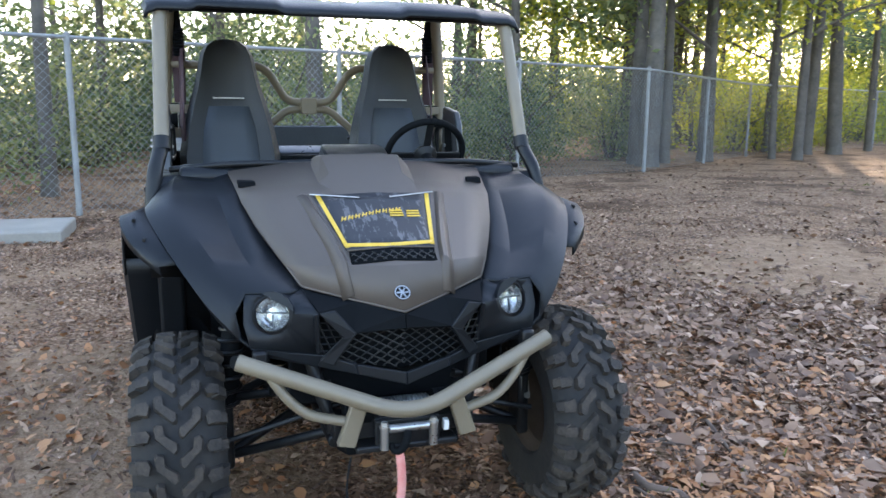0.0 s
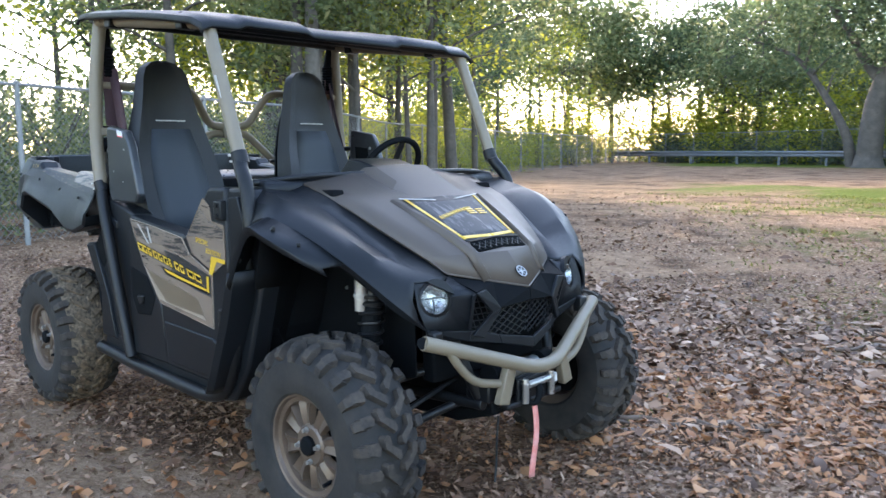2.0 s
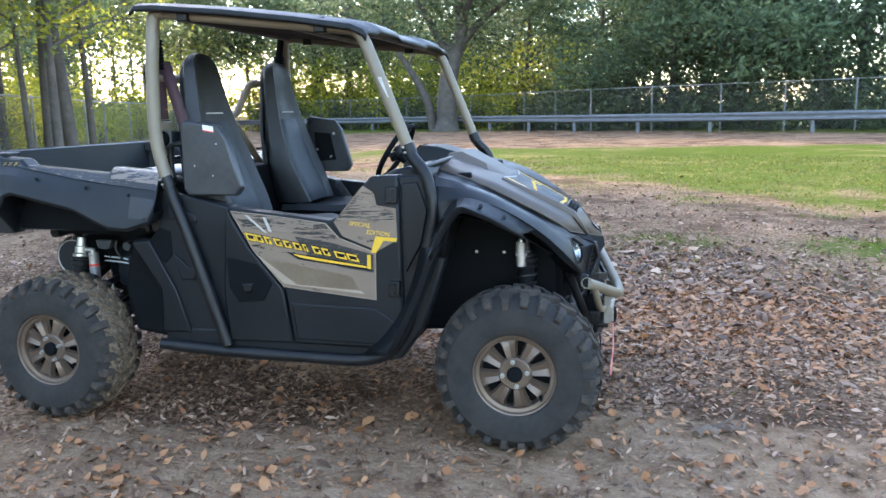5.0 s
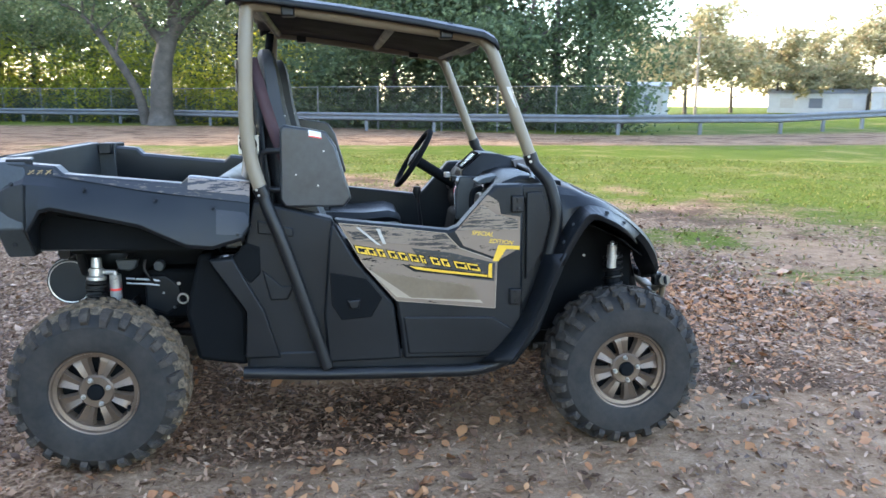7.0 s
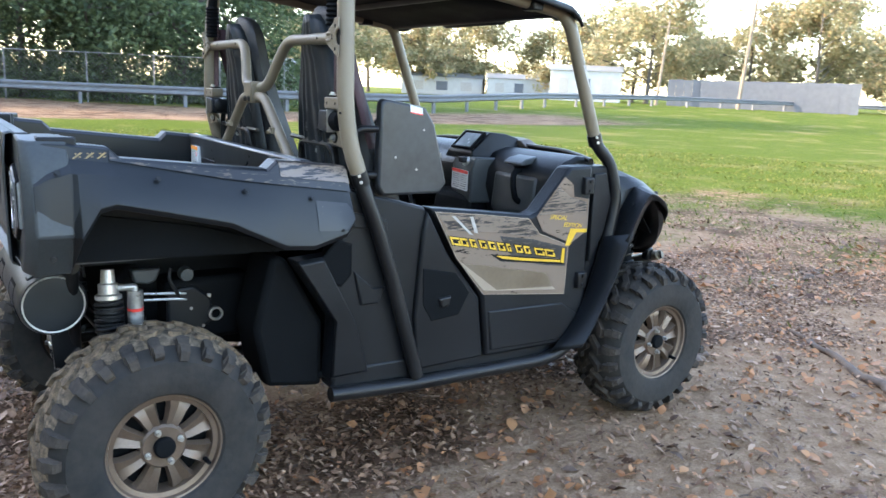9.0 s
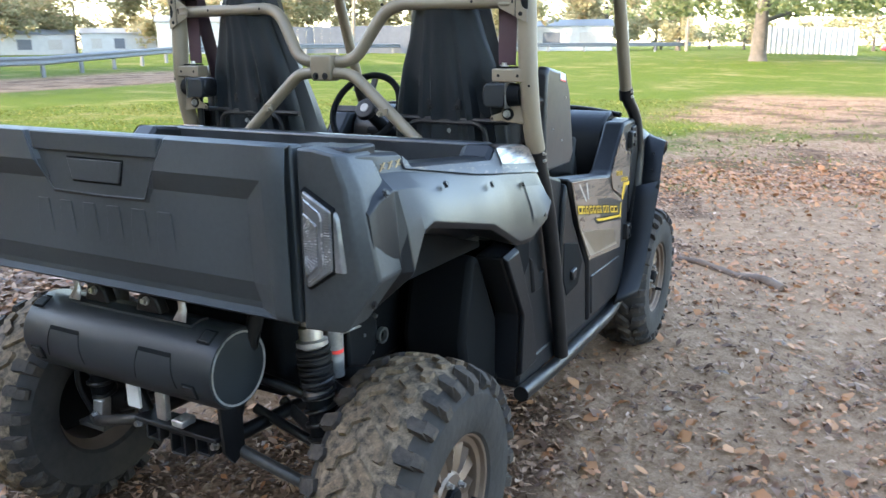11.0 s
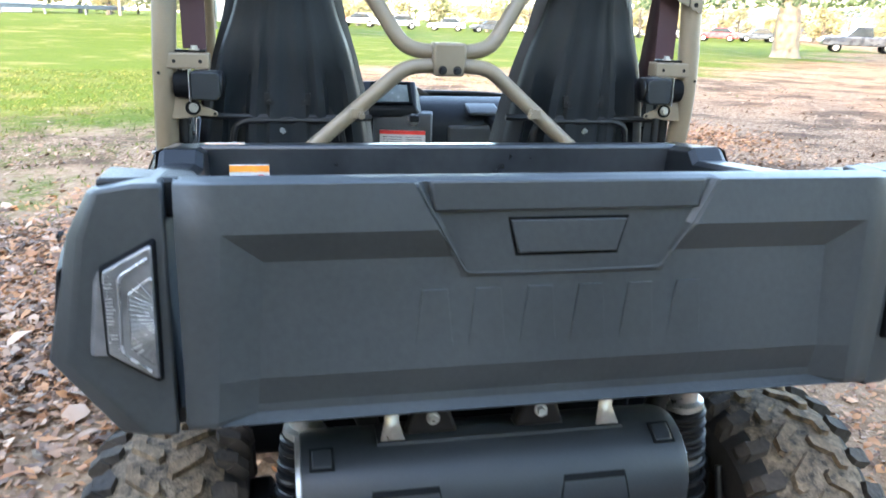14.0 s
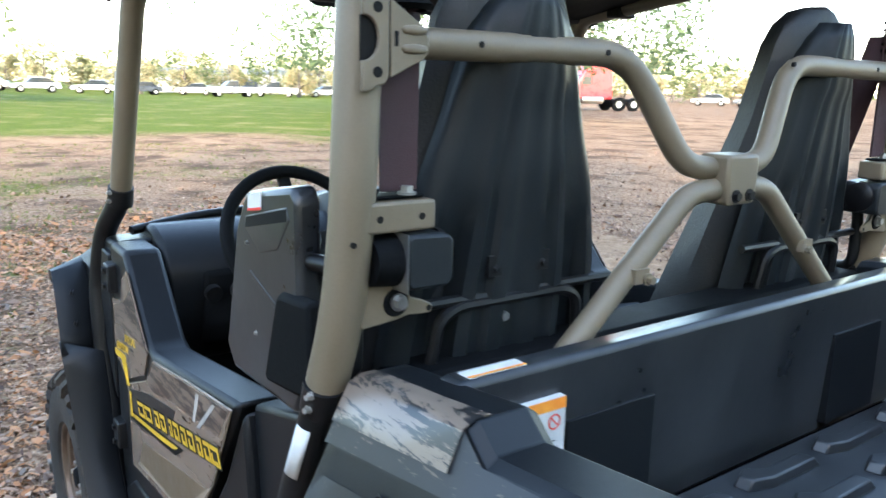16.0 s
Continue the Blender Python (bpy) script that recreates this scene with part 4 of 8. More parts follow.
    for k in range(3):
        box(bm, (0, 0, 0.005), (0.034, 0.004, 0.002), m @ pose(0, 0, 0, 0, 0, 60 * k + 30))
    part("badge_rim", bm, STEEL, hood, "silver badge rim")


build_hood()


def eased(line, steps=3):
    """A line of points with rounded runs between them."""
    p = [Vector(q) for q in line]
    p = [p[0] * 2 - p[1]] + p + [p[-1] * 2 - p[-2]]
    out = []
    for a, b, c, d in zip(p, p[1:], p[2:], p[3:]):
        for k in range(steps):
            t = k / steps
            out.append(0.5 * (2 * b + (c - a) * t + (2 * a - 5 * b + 4 * c - d) * t * t + (3 * b - a - 3 * c + d) * t ** 3))
    return [tuple(q) for q in out] + [tuple(p[-2])]


def build_front_side(s):
    A = [(0.72, 0.442, 1.118), (0.84, 0.425, 1.078), (0.95, 0.40, 1.025), (1.05, 0.368, 0.965), (1.15, 0.322, 0.902), (1.22, 0.288, 0.857), (1.252, 0.27, 0.826)]
    B = [(0.72, 0.50, 1.1), (0.84, 0.485, 1.058), (0.95, 0.465, 1.0), (1.05, 0.442, 0.94), (1.16, 0.405, 0.878), (1.24, 0.36, 0.842), (1.275, 0.31, 0.824)]
    C = [(0.72, 0.61, 1.112), (0.84, 0.62, 1.083), (0.95, 0.605, 1.045), (1.05, 0.572, 0.99), (1.16, 0.52, 0.918), (1.23, 0.466, 0.855), (1.262, 0.43, 0.828)]
    C2 = [(0.72, 0.655, 1.075), (0.85, 0.668, 1.062), (0.95, 0.655, 1.038), (1.05, 0.62, 0.984), (1.165, 0.563, 0.905), (1.24, 0.505, 0.835), (1.285, 0.46, 0.78)]
    D = [(0.75, 0.692, 1.0), (0.85, 0.7, 1.028), (0.945, 0.695, 1.018), (1.06, 0.655, 0.962), (1.17, 0.594, 0.878), (1.25, 0.526, 0.79), (1.305, 0.45, 0.71)]
    E = [(0.79, 0.70, 0.79), (0.845, 0.695, 1.0), (0.945, 0.685, 0.99), (1.055, 0.645, 0.935), (1.17, 0.575, 0.85), (1.25, 0.505, 0.753), (1.308, 0.424, 0.684)]
    F = [(0.80, 0.58, 0.79), (0.85, 0.57, 0.975), (0.95, 0.56, 0.955), (1.05, 0.53, 0.905), (1.15, 0.48, 0.83), (1.2, 0.43, 0.74), (1.26, 0.36, 0.672)]
    bm = bmesh.new()
    loft(bm, [[mirrored(p, s) for p in eased(row)] for row in (A, B, C, C2, D, E, F)])
    fender = part("front_fender", bm, PLASTIC, utv, "black moulded plastic front fender", smooth=28, solid=0.006)
    # lip that flares out over the wheel, with its screws
    bm = bmesh.new()
    inner = [(0.733, 0.696, 0.83), (0.795, 0.699, 0.958), (0.855, 0.702, 1.026), (0.942, 0.697, 1.018), (1.05, 0.66, 0.965), (1.14, 0.612, 0.895)]
    outer = [(0.748, 0.785, 0.82), (0.808, 0.78, 0.933), (0.868, 0.775, 1.004), (0.945, 0.768, 0.982), (1.027, 0.732, 0.938), (1.1, 0.66, 0.885)]
    lip = [[(x, s * y, z) for x, y, z in eased(line)] for line in (inner, outer, [(x + 0.014, y - 0.006, z - 0.024) for x, y, z in outer])]
    loft(bm, lip)
    part("fender_flare", bm, PLASTIC, fender, smooth=20, solid=0.006)
    for x, y, z in ((0.775, 0.745, 0.888), (0.812, 0.742, 0.958), (0.95, 0.73, 1.002), (1.035, 0.698, 0.955)):
        bm = bmesh.new()
        bolt(bm, (x, s * y, z), (0, s, 0.4), 0.007, 0.006)
        part("screw", bm, FRAME, fender)
    # mudguard from the flare down to the sill
    bm = bmesh.new()
    near = [(0.705, 0.7, 0.83), (0.632, 0.7, 0.605), (0.538, 0.702, 0.465), (0.442, 0.702, 0.378)]
    rim = [(0.765, 0.785, 0.85), (0.697, 0.778, 0.672), (0.608, 0.772, 0.484), (0.556, 0.765, 0.398)]
    loft(bm, [[(x, s * y, z) for x, y, z in eased(line)] for line in (near, rim, [(x + 0.02, y - 0.012, z + 0.004) for x, y, z in rim], [(x + 0.03, 0.52, z + 0.008) for x, y, z in rim])])
    part("mudguard", bm, PLASTIC, fender, "black plastic mudguard behind the front wheel", smooth=25, solid=0.008)
    # panel with the lamp
    H1, LE, LB = (1.257, 0.272, 0.832), (1.272, 0.30, 0.82), (1.262, 0.435, 0.826)
    GA, GB, GC, FO = (1.352, 0.24, 0.782), (1.366, 0.148, 0.72), (1.322, 0.231, 0.655), (1.308, 0.424, 0.684)
    N0, N1, G2, FC = (1.374, 0, 0.774), (1.385, 0, 0.731), (1.362, 0.14, 0.632), (1.398, 0, 0.606)
    bm = bmesh.new()
    n = (Vector((1.0, s * 0.32, 0.28))).normalized()
    m = Matrix.Translation((1.275, s * 0.357, 0.768)) @ n.to_track_quat("Z", "Y").to_matrix().to_4x4()
    inv = m.inverted()
    edge = []
    outline = [Vector(mirrored(p, s)) for p in (H1, LE, (1.27, 0.37, 0.826), LB, (1.29, 0.44, 0.75), FO, (1.318, 0.33, 0.67), GC, (1.338, 0.236, 0.72), GA, (1.3, 0.258, 0.806))]
    for a, b in zip(outline, outline[1:] + outline[:1]):
        edge += [a, a.lerp(b, 0.5)]
    edge.sort(key=lambda p: math.atan2((inv @ p).y, (inv @ p).x))
    ring, sock = [], []
    for p in edge:
        q = inv @ p
        a = math.atan2(q.y, q.x)
        ring.append(m @ Vector((0.06 * math.cos(a), 0.06 * math.sin(a), 0.012)))
        sock.append(m @ Vector((0.055 * math.cos(a), 0.055 * math.sin(a), -0.02)))
    loft(bm, [edge, ring, sock], True)
    panel = part("lamp_panel", bm, PLASTIC, utv, "black plastic panel round the headlight", smooth=25, solid=0.005)
    bm = bmesh.new()
    CU, FU, TU = (1.254, 0.274, 0.832), (1.325, 0.13, 0.8), (1.38, 0.0, 0.77)
    bm.faces.new([bm.verts.new(mirrored(p, s)) for p in (TU, N1, GB, FU)])
    bm.faces.new([bm.verts.new(mirrored(p, s)) for p in (FU, GB, GA)])
    bm.faces.new([bm.verts.new(mirrored(p, s)) for p in (FU, GA, CU)])
    bm.faces.new([bm.verts.new(mirrored(p, s)) for p in (CU, GA, H1, (1.24, 0.285, 0.84))])
    bmesh.ops.remove_doubles(bm, verts=bm.verts[:], dist=1e-4)
    part("nose_band", bm, DARK, utv, "black band under the hood's front edge", smooth=0, solid=0.012, bevel=0.003)
    for name, poly in (("grille_arm", (GA, (1.356, 0.195, 0.788), (1.372, 0.138, 0.722), (1.364, 0.172, 0.708))), ("grille_arm", ((1.372, 0.138, 0.722), (1.364, 0.176, 0.712), (1.334, 0.237, 0.64), (1.35, 0.2, 0.628))), ("fascia_lip", (GC, G2, (1.366, 0.13, 0.6), (1.318, 0.24, 0.618))), ("fascia_lip", (G2, FC, (1.4, 0, 0.57), (1.366, 0.13, 0.6))),
                       ("fascia_lip", (FO, GC, (1.318, 0.24, 0.618), (1.295, 0.41, 0.66))), ("grille_side", (GA, GC, (1.318, 0.243, 0.66), (1.345, 0.252, 0.778)))):
        bm = bmesh.new()
        bm.faces.new([bm.verts.new(mirrored(p, s)) for p in poly])
        part(name, bm, PLASTIC, utv, smooth=0, solid=0.012, bevel=0.003)
    # mesh behind the openings
    for quad in ((GA, GB, (1.35, 0.2, 0.64), GC), (N1, GB, (1.352, 0.2, 0.636), FC)):
        q = [Vector(mirrored(p, s)) for p in quad]
        o, u = q[0], (q[1] - q[0]).normalized()
        nn = u.cross(q[2] - q[0]).normalized()
        w = nn.cross(u)
        flat = [((p - o).dot(u), (p - o).dot(w)) for p in q]
        back = Vector((-0.012, 0, 0))
        bm = bmesh.new()
        lattice(bm, flat, lambda p, o=o, u=u, w=w, back=back: o + u * p[0] + w * p[1] + back, 0.021, 0.0022, 33)
        part("grille_mesh", bm, FRAME, utv, "black diamond grille mesh")
    bm = bmesh.new()
    bm.faces.new([bm.verts.new((p[0] - 0.05, p[1] * s, p[2])) for p in (N0, H1, (1.3, 0.3, 0.64), (1.34, 0, 0.58))])
    part("grille_backing", bm, DARK, utv, smooth=0, solid=0.004)
    # headlight
    bm = bmesh.new()
    lathe(bm, [(0.056, -0.02), (0.058, 0.012), (0.05, 0.016), (0.047, 0.0), (0.047, -0.02)], 32, "z", m)
    lamp = part("headlight", bm, FRAME, utv, "round clear headlight with a chrome reflector")
    bm = bmesh.new()
    lathe(bm, [(0.0, -0.022), (0.02, -0.02), (0.036, -0.01), (0.047, 0.008)], 32, "z", m)
    part("reflector", bm, REFLECTOR, lamp, "faceted chrome reflector", smooth=20)
    bm = bmesh.new()
    box(bm, (0, 0.004, 0.0), (0.08, 0.004, 0.01), m)
    box(bm, (0, -0.018, -0.004), (0.004, 0.036, 0.008), m)
    part("lamp_shade", bm, GREY_PLASTIC, lamp)
    bm = bmesh.new()
    lathe(bm, [(0.047, 0.008), (0.035, 0.017), (0.018, 0.021), (0.0, 0.022)], 32, "z", m)
    lens = part("lens", bm, glass, lamp, "clear lens")
    lens.visible_shadow = False
    # brow over the inner top of the lamp
    side = 1 if (inv.to_3x3() @ Vector((0, -s, 0))).x > 0 else -1
    arc = [(0.064 * math.cos(radians(a)) * side, 0.064 * math.sin(radians(a))) for a in (8, 25, 45, 65, 85, 103, 116)]
    bm = bmesh.new()
    low, high = ([bm.verts.new(m @ Vector((x, y, z))) for x, y in arc] for z in (0.006, 0.026))
    bm.faces.new(high)
    bm.faces.new(low[::-1])
    for i in range(len(arc)):
        j = (i + 1) % len(arc)
        bm.faces.new((low[i], low[j], high[j], high[i]))
    part("lamp_brow", bm, PLASTIC, panel, "black brow over the headlight", smooth=20)
    # liner round the wheel
    bm = bmesh.new()
    arch = [(0.60, 0.40), (0.70, 0.62), (0.77, 0.86), (0.84, 0.955), (0.95, 0.925), (1.08, 0.865), (1.2, 0.78)]
    loft(bm, [[(x, s * 0.37, z) for x, z in arch], [(x, s * (0.665 if x < 0.8 else max(0.45, 0.66 - (x - 0.84) * 0.42)), z) for x, z in arch]])
    bm.faces.new([bm.verts.new((x, s * 0.365, z)) for x, z in arch + [(1.2, 0.5), (0.9, 0.42)]])
    part("wheel_liner", bm, DARK, utv, "black plastic inner wheel liner", smooth=0, solid=0.006)
    for x in (0.86, 0.98):
        bm = bmesh.new()
        bolt(bm, (x, s * 0.372, 0.76), (0, s, 0), 0.005, 0.006)
        part("clip", bm, STEEL, utv)


for s in (1, -1):
    build_front_side(s)


def build_bumper():
    bm = bmesh.new()
    tube(bm, [(1.335, -0.462, 0.655), (1.452, -0.075, 0.525), (1.458, 0, 0.515), (1.452, 0.075, 0.525), (1.335, 0.462, 0.655)], 0.0235, 20, 0.1)
    bumper = part("front_bumper", bm, TAN_TUBE, utv, "bronze tubular front bumper")
    for s in (1, -1):
        bm = bmesh.new()
        tube(bm, [(1.363, s * 0.385, 0.628), (1.375, s * 0.34, 0.555), (1.385, s * 0.28, 0.5), (1.4, s * 0.165, 0.475)], 0.0145, 12, 0.06)
        part("brace", bm, TAN_TUBE, bumper)
        bm = bmesh.new()
        prism(bm, [(0.112, 0.545), (0.162, 0.535), (0.205, 0.415), (0.155, 0.405)], "x", 1.395, 1.425)
        bmesh.ops.transform(bm, matrix=Matrix.Diagonal((1, s, 1, 1)), verts=bm.verts[:])
        part("bracket", bm, TAN_TUBE, bumper, bevel=0.004)
        bm = bmesh.new()
        tube(bm, [(1.338, s * 0.468, 0.657), (1.3345, s * 0.4645, 0.6558)], 0.0185, 16, 0)
        part("end_cap", bm, DARK, bumper)


build_bumper()


def build_winch():
    bm = bmesh.new()
    box(bm, (1.33, 0, 0.44), (0.1, 0.42, 0.06))
    box(bm, (1.37, 0, 0.39), (0.09, 0.3, 0.02))
    winch = part("winch", bm, FRAME, utv, "black electric winch with a steel roller fairlead", bevel=0.006)
    bm = bmesh.new()
    for k in range(14):
        lathe(bm, [(0.024, -0.075 + k * 0.011), (0.031, -0.07 + k * 0.011), (0.024, -0.064 + k * 0.011)], 14, "y", Matrix.Translation((1.35, 0, 0.487)))
    part("cable_drum", bm, STEEL, winch, "winch drum wound with steel cable")
    for s in (1, -1):
        bm = bmesh.new()
        lathe(bm, [(0, 0), (0.042, 0), (0.042, 0.075), (0.034, 0.085), (0, 0.085)], 20, "y", Matrix.Translation((1.35, 0.09 if s > 0 else -0.175, 0.487)))
        part("motor_housing", bm, DARK, winch)
        bm = bmesh.new()
        lathe(bm, [(0, -0.035), (0.0125, -0.033), (0.0125, 0.033), (0, 0.035)], 14, "z", Matrix.Translation((1.425, s * 0.072, 0.425)))
        part("roller", bm, STEEL, winch, "polished steel fairlead roller")
        bm = bmesh.new()
        bolt(bm, (1.425, s * 0.072, 0.46), (0, 0, 1), 0.011, 0.012)
        part("roller_bolt", bm, SILVER, winch)
    bm = bmesh.new()
    lathe(bm, [(0, -0.06), (0.0125, -0.058), (0.0125, 0.058), (0, 0.06)], 14, "y", Matrix.Translation((1.425, 0, 0.452)))
    part("roller", bm, STEEL, winch)
    bm = bmesh.new()
    box(bm, (1.405, 0, 0.43), (0.012, 0.19, 0.085))
    part("fairlead_plate", bm, FRAME, winch, bevel=0.004)
    bm = bmesh.new()
    tube(bm, [(1.43, -0.005, 0.445), (1.44, -0.012, 0.41), (1.438, -0.03, 0.385), (1.425, -0.048, 0.385), (1.42, -0.05, 0.405)], (0.013, 0.008), 10, 0.02)
    part("hook", bm, DARK, winch, "black forged winch hook")
    bm = bmesh.new()
    rows = []
    for k in range(12):
        t = k / 11
        y, x, z = -0.03 + 0.006 * math.sin(t * 5), 1.43 + 0.006 * math.sin(t * 4), 0.385 - 0.265 * t
        w = 0.0125 * math.cos(0.6 * t)
        rows.append([(x - 0.004 * t, y - w, z), (x + 0.004 * t, y + w, z)])
    loft(bm, rows)
    part("pull_strap", bm, STRAP, winch, "faded red webbing pull strap", solid=0.003)
    bm = bmesh.new()
    box(bm, (1.405, 0.115, 0.44), (0.02, 0.014, 0.03))
    part("tag", bm, WHITE, winch, "small white tag")
    bm = bmesh.new()
    tube(bm, [(1.38, -0.16, 0.36), (1.385, -0.175, 0.28), (1.38, -0.17, 0.2), (1.39, -0.19, 0.14)], 0.004, 6, 0.03)
    part("cable_end", bm, FRAME, winch)


build_winch()


def build_wheel(width, lugs=TREAD, caked=False):
    """Wheel about its own middle, its outer face towards -y."""
    R, RR, h = 0.331, 0.168, width / 2
    bm = bmesh.new()
    lathe(bm, [(RR, -h + 0.02), (RR + 0.006, -h + 0.004), (RR + 0.002, -h), (RR - 0.008, -h + 0.004), (RR - 0.012, -h + 0.016), (RR - 0.026, -h + 0.02), (RR - 0.028, -h + 0.034), (RR - 0.028, -h + 0.055),
               (RR - 0.03, h - 0.05), (RR - 0.012, h - 0.03), (RR + 0.004, h - 0.01), (RR + 0.004, h), (RR, h)], 48)
    # face: hub and eight double spokes
    lathe(bm, [(0, -h + 0.026), (0.036, -h + 0.025), (0.06, -h + 0.023), (0.067, -h + 0.03), (0.068, -h + 0.06), (0, -h + 0.06)], 32)
    wheel = part("wheel", bm, RIM, utv, "bronze alloy wheel with a knobbly off-road tyre", smooth=30)
    for k in range(8):
        m = pose(0, 0, 0, 0, 45 * k + 22.5, 0)
        bm = bmesh.new()
        rows = []
        for r, w, d in ((0.052, 0.02, 0.0), (0.08, 0.0255, -0.006), (0.118, 0.0335, -0.004), (0.142, 0.045, 0.0), (0.152, 0.056, 0.006)):
            y0 = -h + 0.03 + d
            rows.append([m @ Vector((r, y0 + 0.022, -w)), m @ Vector((r, y0, -w * 0.75)), m @ Vector((r, y0 + 0.009, 0)), m @ Vector((r, y0, w * 0.75)), m @ Vector((r, y0 + 0.022, w))])
        loft(bm, rows, True, True)
        part("spoke", bm, RIM, wheel, smooth=30)
    bm = bmesh.new()
    lathe(bm, [(0.0, -h + 0.07), (RR - 0.03, -h + 0.072), (RR - 0.03, -h + 0.08), (0, -h + 0.08)], 32)
    part("brake_disc", bm, DARK, wheel)
    bm = bmesh.new()
    lathe(bm, [(0, -h + 0.004), (0.026, -h + 0.006), (0.031, -h + 0.012), (0.031, -h + 0.034)], 24)
    part("hub_cap", bm, DARK, wheel, "black hub cap")
    for k in range(4):
        a = radians(90 * k + 20)
        bm = bmesh.new()
        bolt(bm, (0.05 * math.cos(a), -h + 0.02, 0.05 * math.sin(a)), (0, -1, 0), 0.0072, 0.013)
        part("lug_nut", bm, SILVER, wheel, "chrome lug nut")
    bm = bmesh.new()
    tube(bm, [(0.118, -h + 0.024, -0.066), (0.122, -h - 0.006, -0.068)], (0.0075, 0.006), 10, 0)
    part("valve", bm, DARK, wheel, "black rubber valve")
    # tyre carcass
    bm = bmesh.new()
    prof = [(RR - 0.006, -h + 0.006), (RR + 0.004, -h - 0.006), (RR + 0.022, -h - 0.012), (RR + 0.06, -h - 0.017), (RR + 0.1, -h - 0.014), (R - 0.05, -h - 0.004), (R - 0.028, -h + 0.016),
            (R - 0.016, -h + 0.05), (R - 0.012, 0)]
    prof = prof + [(r, -y) for r, y in prof[-2::-1]]
    lathe(bm, prof, 60)
    part("tyre", bm, RUBBER, wheel, "black off-road tyre", smooth=30)
    # tread blocks: pairs of bent lugs and side lugs
    bm = bmesh.new()
    n = 26

    def lug(slot, poly, r0, rise, a0):
        lo, hi = [], []
        cy = sum(p[1] for p in poly) / len(poly)
        ca = sum(p[0] for p in poly) / len(poly)
        for ang, y in poly:
            drop = 0.018 * (abs(y) / h) ** 3
            for ring, f, rr in ((lo, 1.08, r0), (hi, 0.92, r0 + rise)):
                aa, yy = a0 + (ca + (ang - ca) * f) / R, cy + (y - cy) * f
                ring.append(bm.verts.new(((rr - drop) * math.cos(aa), yy, (rr - drop) * math.sin(aa))))
        bm.faces.new(hi).material_index = slot
        for i in range(len(poly)):
            j = (i + 1) % len(poly)
            bm.faces.new((lo[i], lo[j], hi[j], hi[i])).material_index = slot

    for k in range(n):
        for sg in (1, -1):
            a0 = 2 * math.pi * (k + (0.5 if sg < 0 else 0)) / n
            q = sg * h
            lug(0, [(-0.034, q * 0.1), (-0.026, q * 0.02), (-0.006, q * 0.03), (0.018, q * 0.33), (0.046, q * 0.36), (0.05, q * 0.5), (0.042, q * 0.57), (0.012, q * 0.54)], R - 0.016, 0.024, a0)
            lug(1, [(-0.012 if k % 2 else -0.004, q * 0.7), (0.014, q * 0.64), (0.03, q * 0.72), (0.031, q * 1.02), (-0.002, q * (1.04 if k % 2 else 1.0))], R - 0.02, 0.026, a0 + 0.02)
            # shoulder of the lug down the side wall
            y0, y1 = q * 0.99, q * 1.0 + sg * 0.012
            pts = []
            for rr, y in ((R - 0.012, y0), (R - 0.03, y1 + sg * 0.006), (R - (0.058 if k % 2 else 0.04), y1 + sg * 0.008)):
                for da in (-0.009, 0.02):
                    aa = a0 + 0.02 + (da + 0.004) / R
                    pts.append(bm.verts.new((rr * math.cos(aa), y, rr * math.sin(aa))))
            base = []
            for rr, y in ((R - 0.02, y0 - sg * 0.02), (R - 0.08, y0 - sg * 0.012)):
                for da in (-0.015, 0.026):
                    aa = a0 + 0.02 + (da + 0.004) / R
                    base.append(bm.verts.new((rr * math.cos(aa), y, rr * math.sin(aa))))
            p = pts
            for f in ((p[0], p[1], p[3], p[2]), (p[2], p[3], p[5], p[4]), (p[4], p[5], base[3], base[2]), (p[0], p[2], p[4], base[2], base[0]), (p[1], p[3], p[5], base[3], base[1]), (p[0], p[1], base[1], base[0])):
                bm.faces.new(f).material_index = 1
    tread = part("tread", bm, lugs, wheel, "dusty chunky tread lugs", smooth=30)
    tread.data.materials.append(TREAD)

    if caked:
        bm = bmesh.new()
        lathe(bm, [(R - 0.024, -h + 0.024), (R - 0.0075, -h + 0.052), (R - 0.003, 0), (R - 0.0075, h - 0.052), (R - 0.024, h - 0.024)], 60)
        part("caked_mud", bm, MUD, wheel, "dried mud between the lugs", smooth=30)
    return wheel


def place_wheels():
    front = build_wheel(0.22)
    rear = build_wheel(0.248, MUDDY_TREAD, True)
    for wheel, x, y, first in ((front, 1.074, 0.622, 11), (rear, -1.063, 0.627, 0)):
        wheel.matrix_world = pose(x, -y, 0.332, 0, first, 0)
        copy_thing(wheel, pose(x, y, 0.332, 0, 33 - first, 180))


place_wheels()


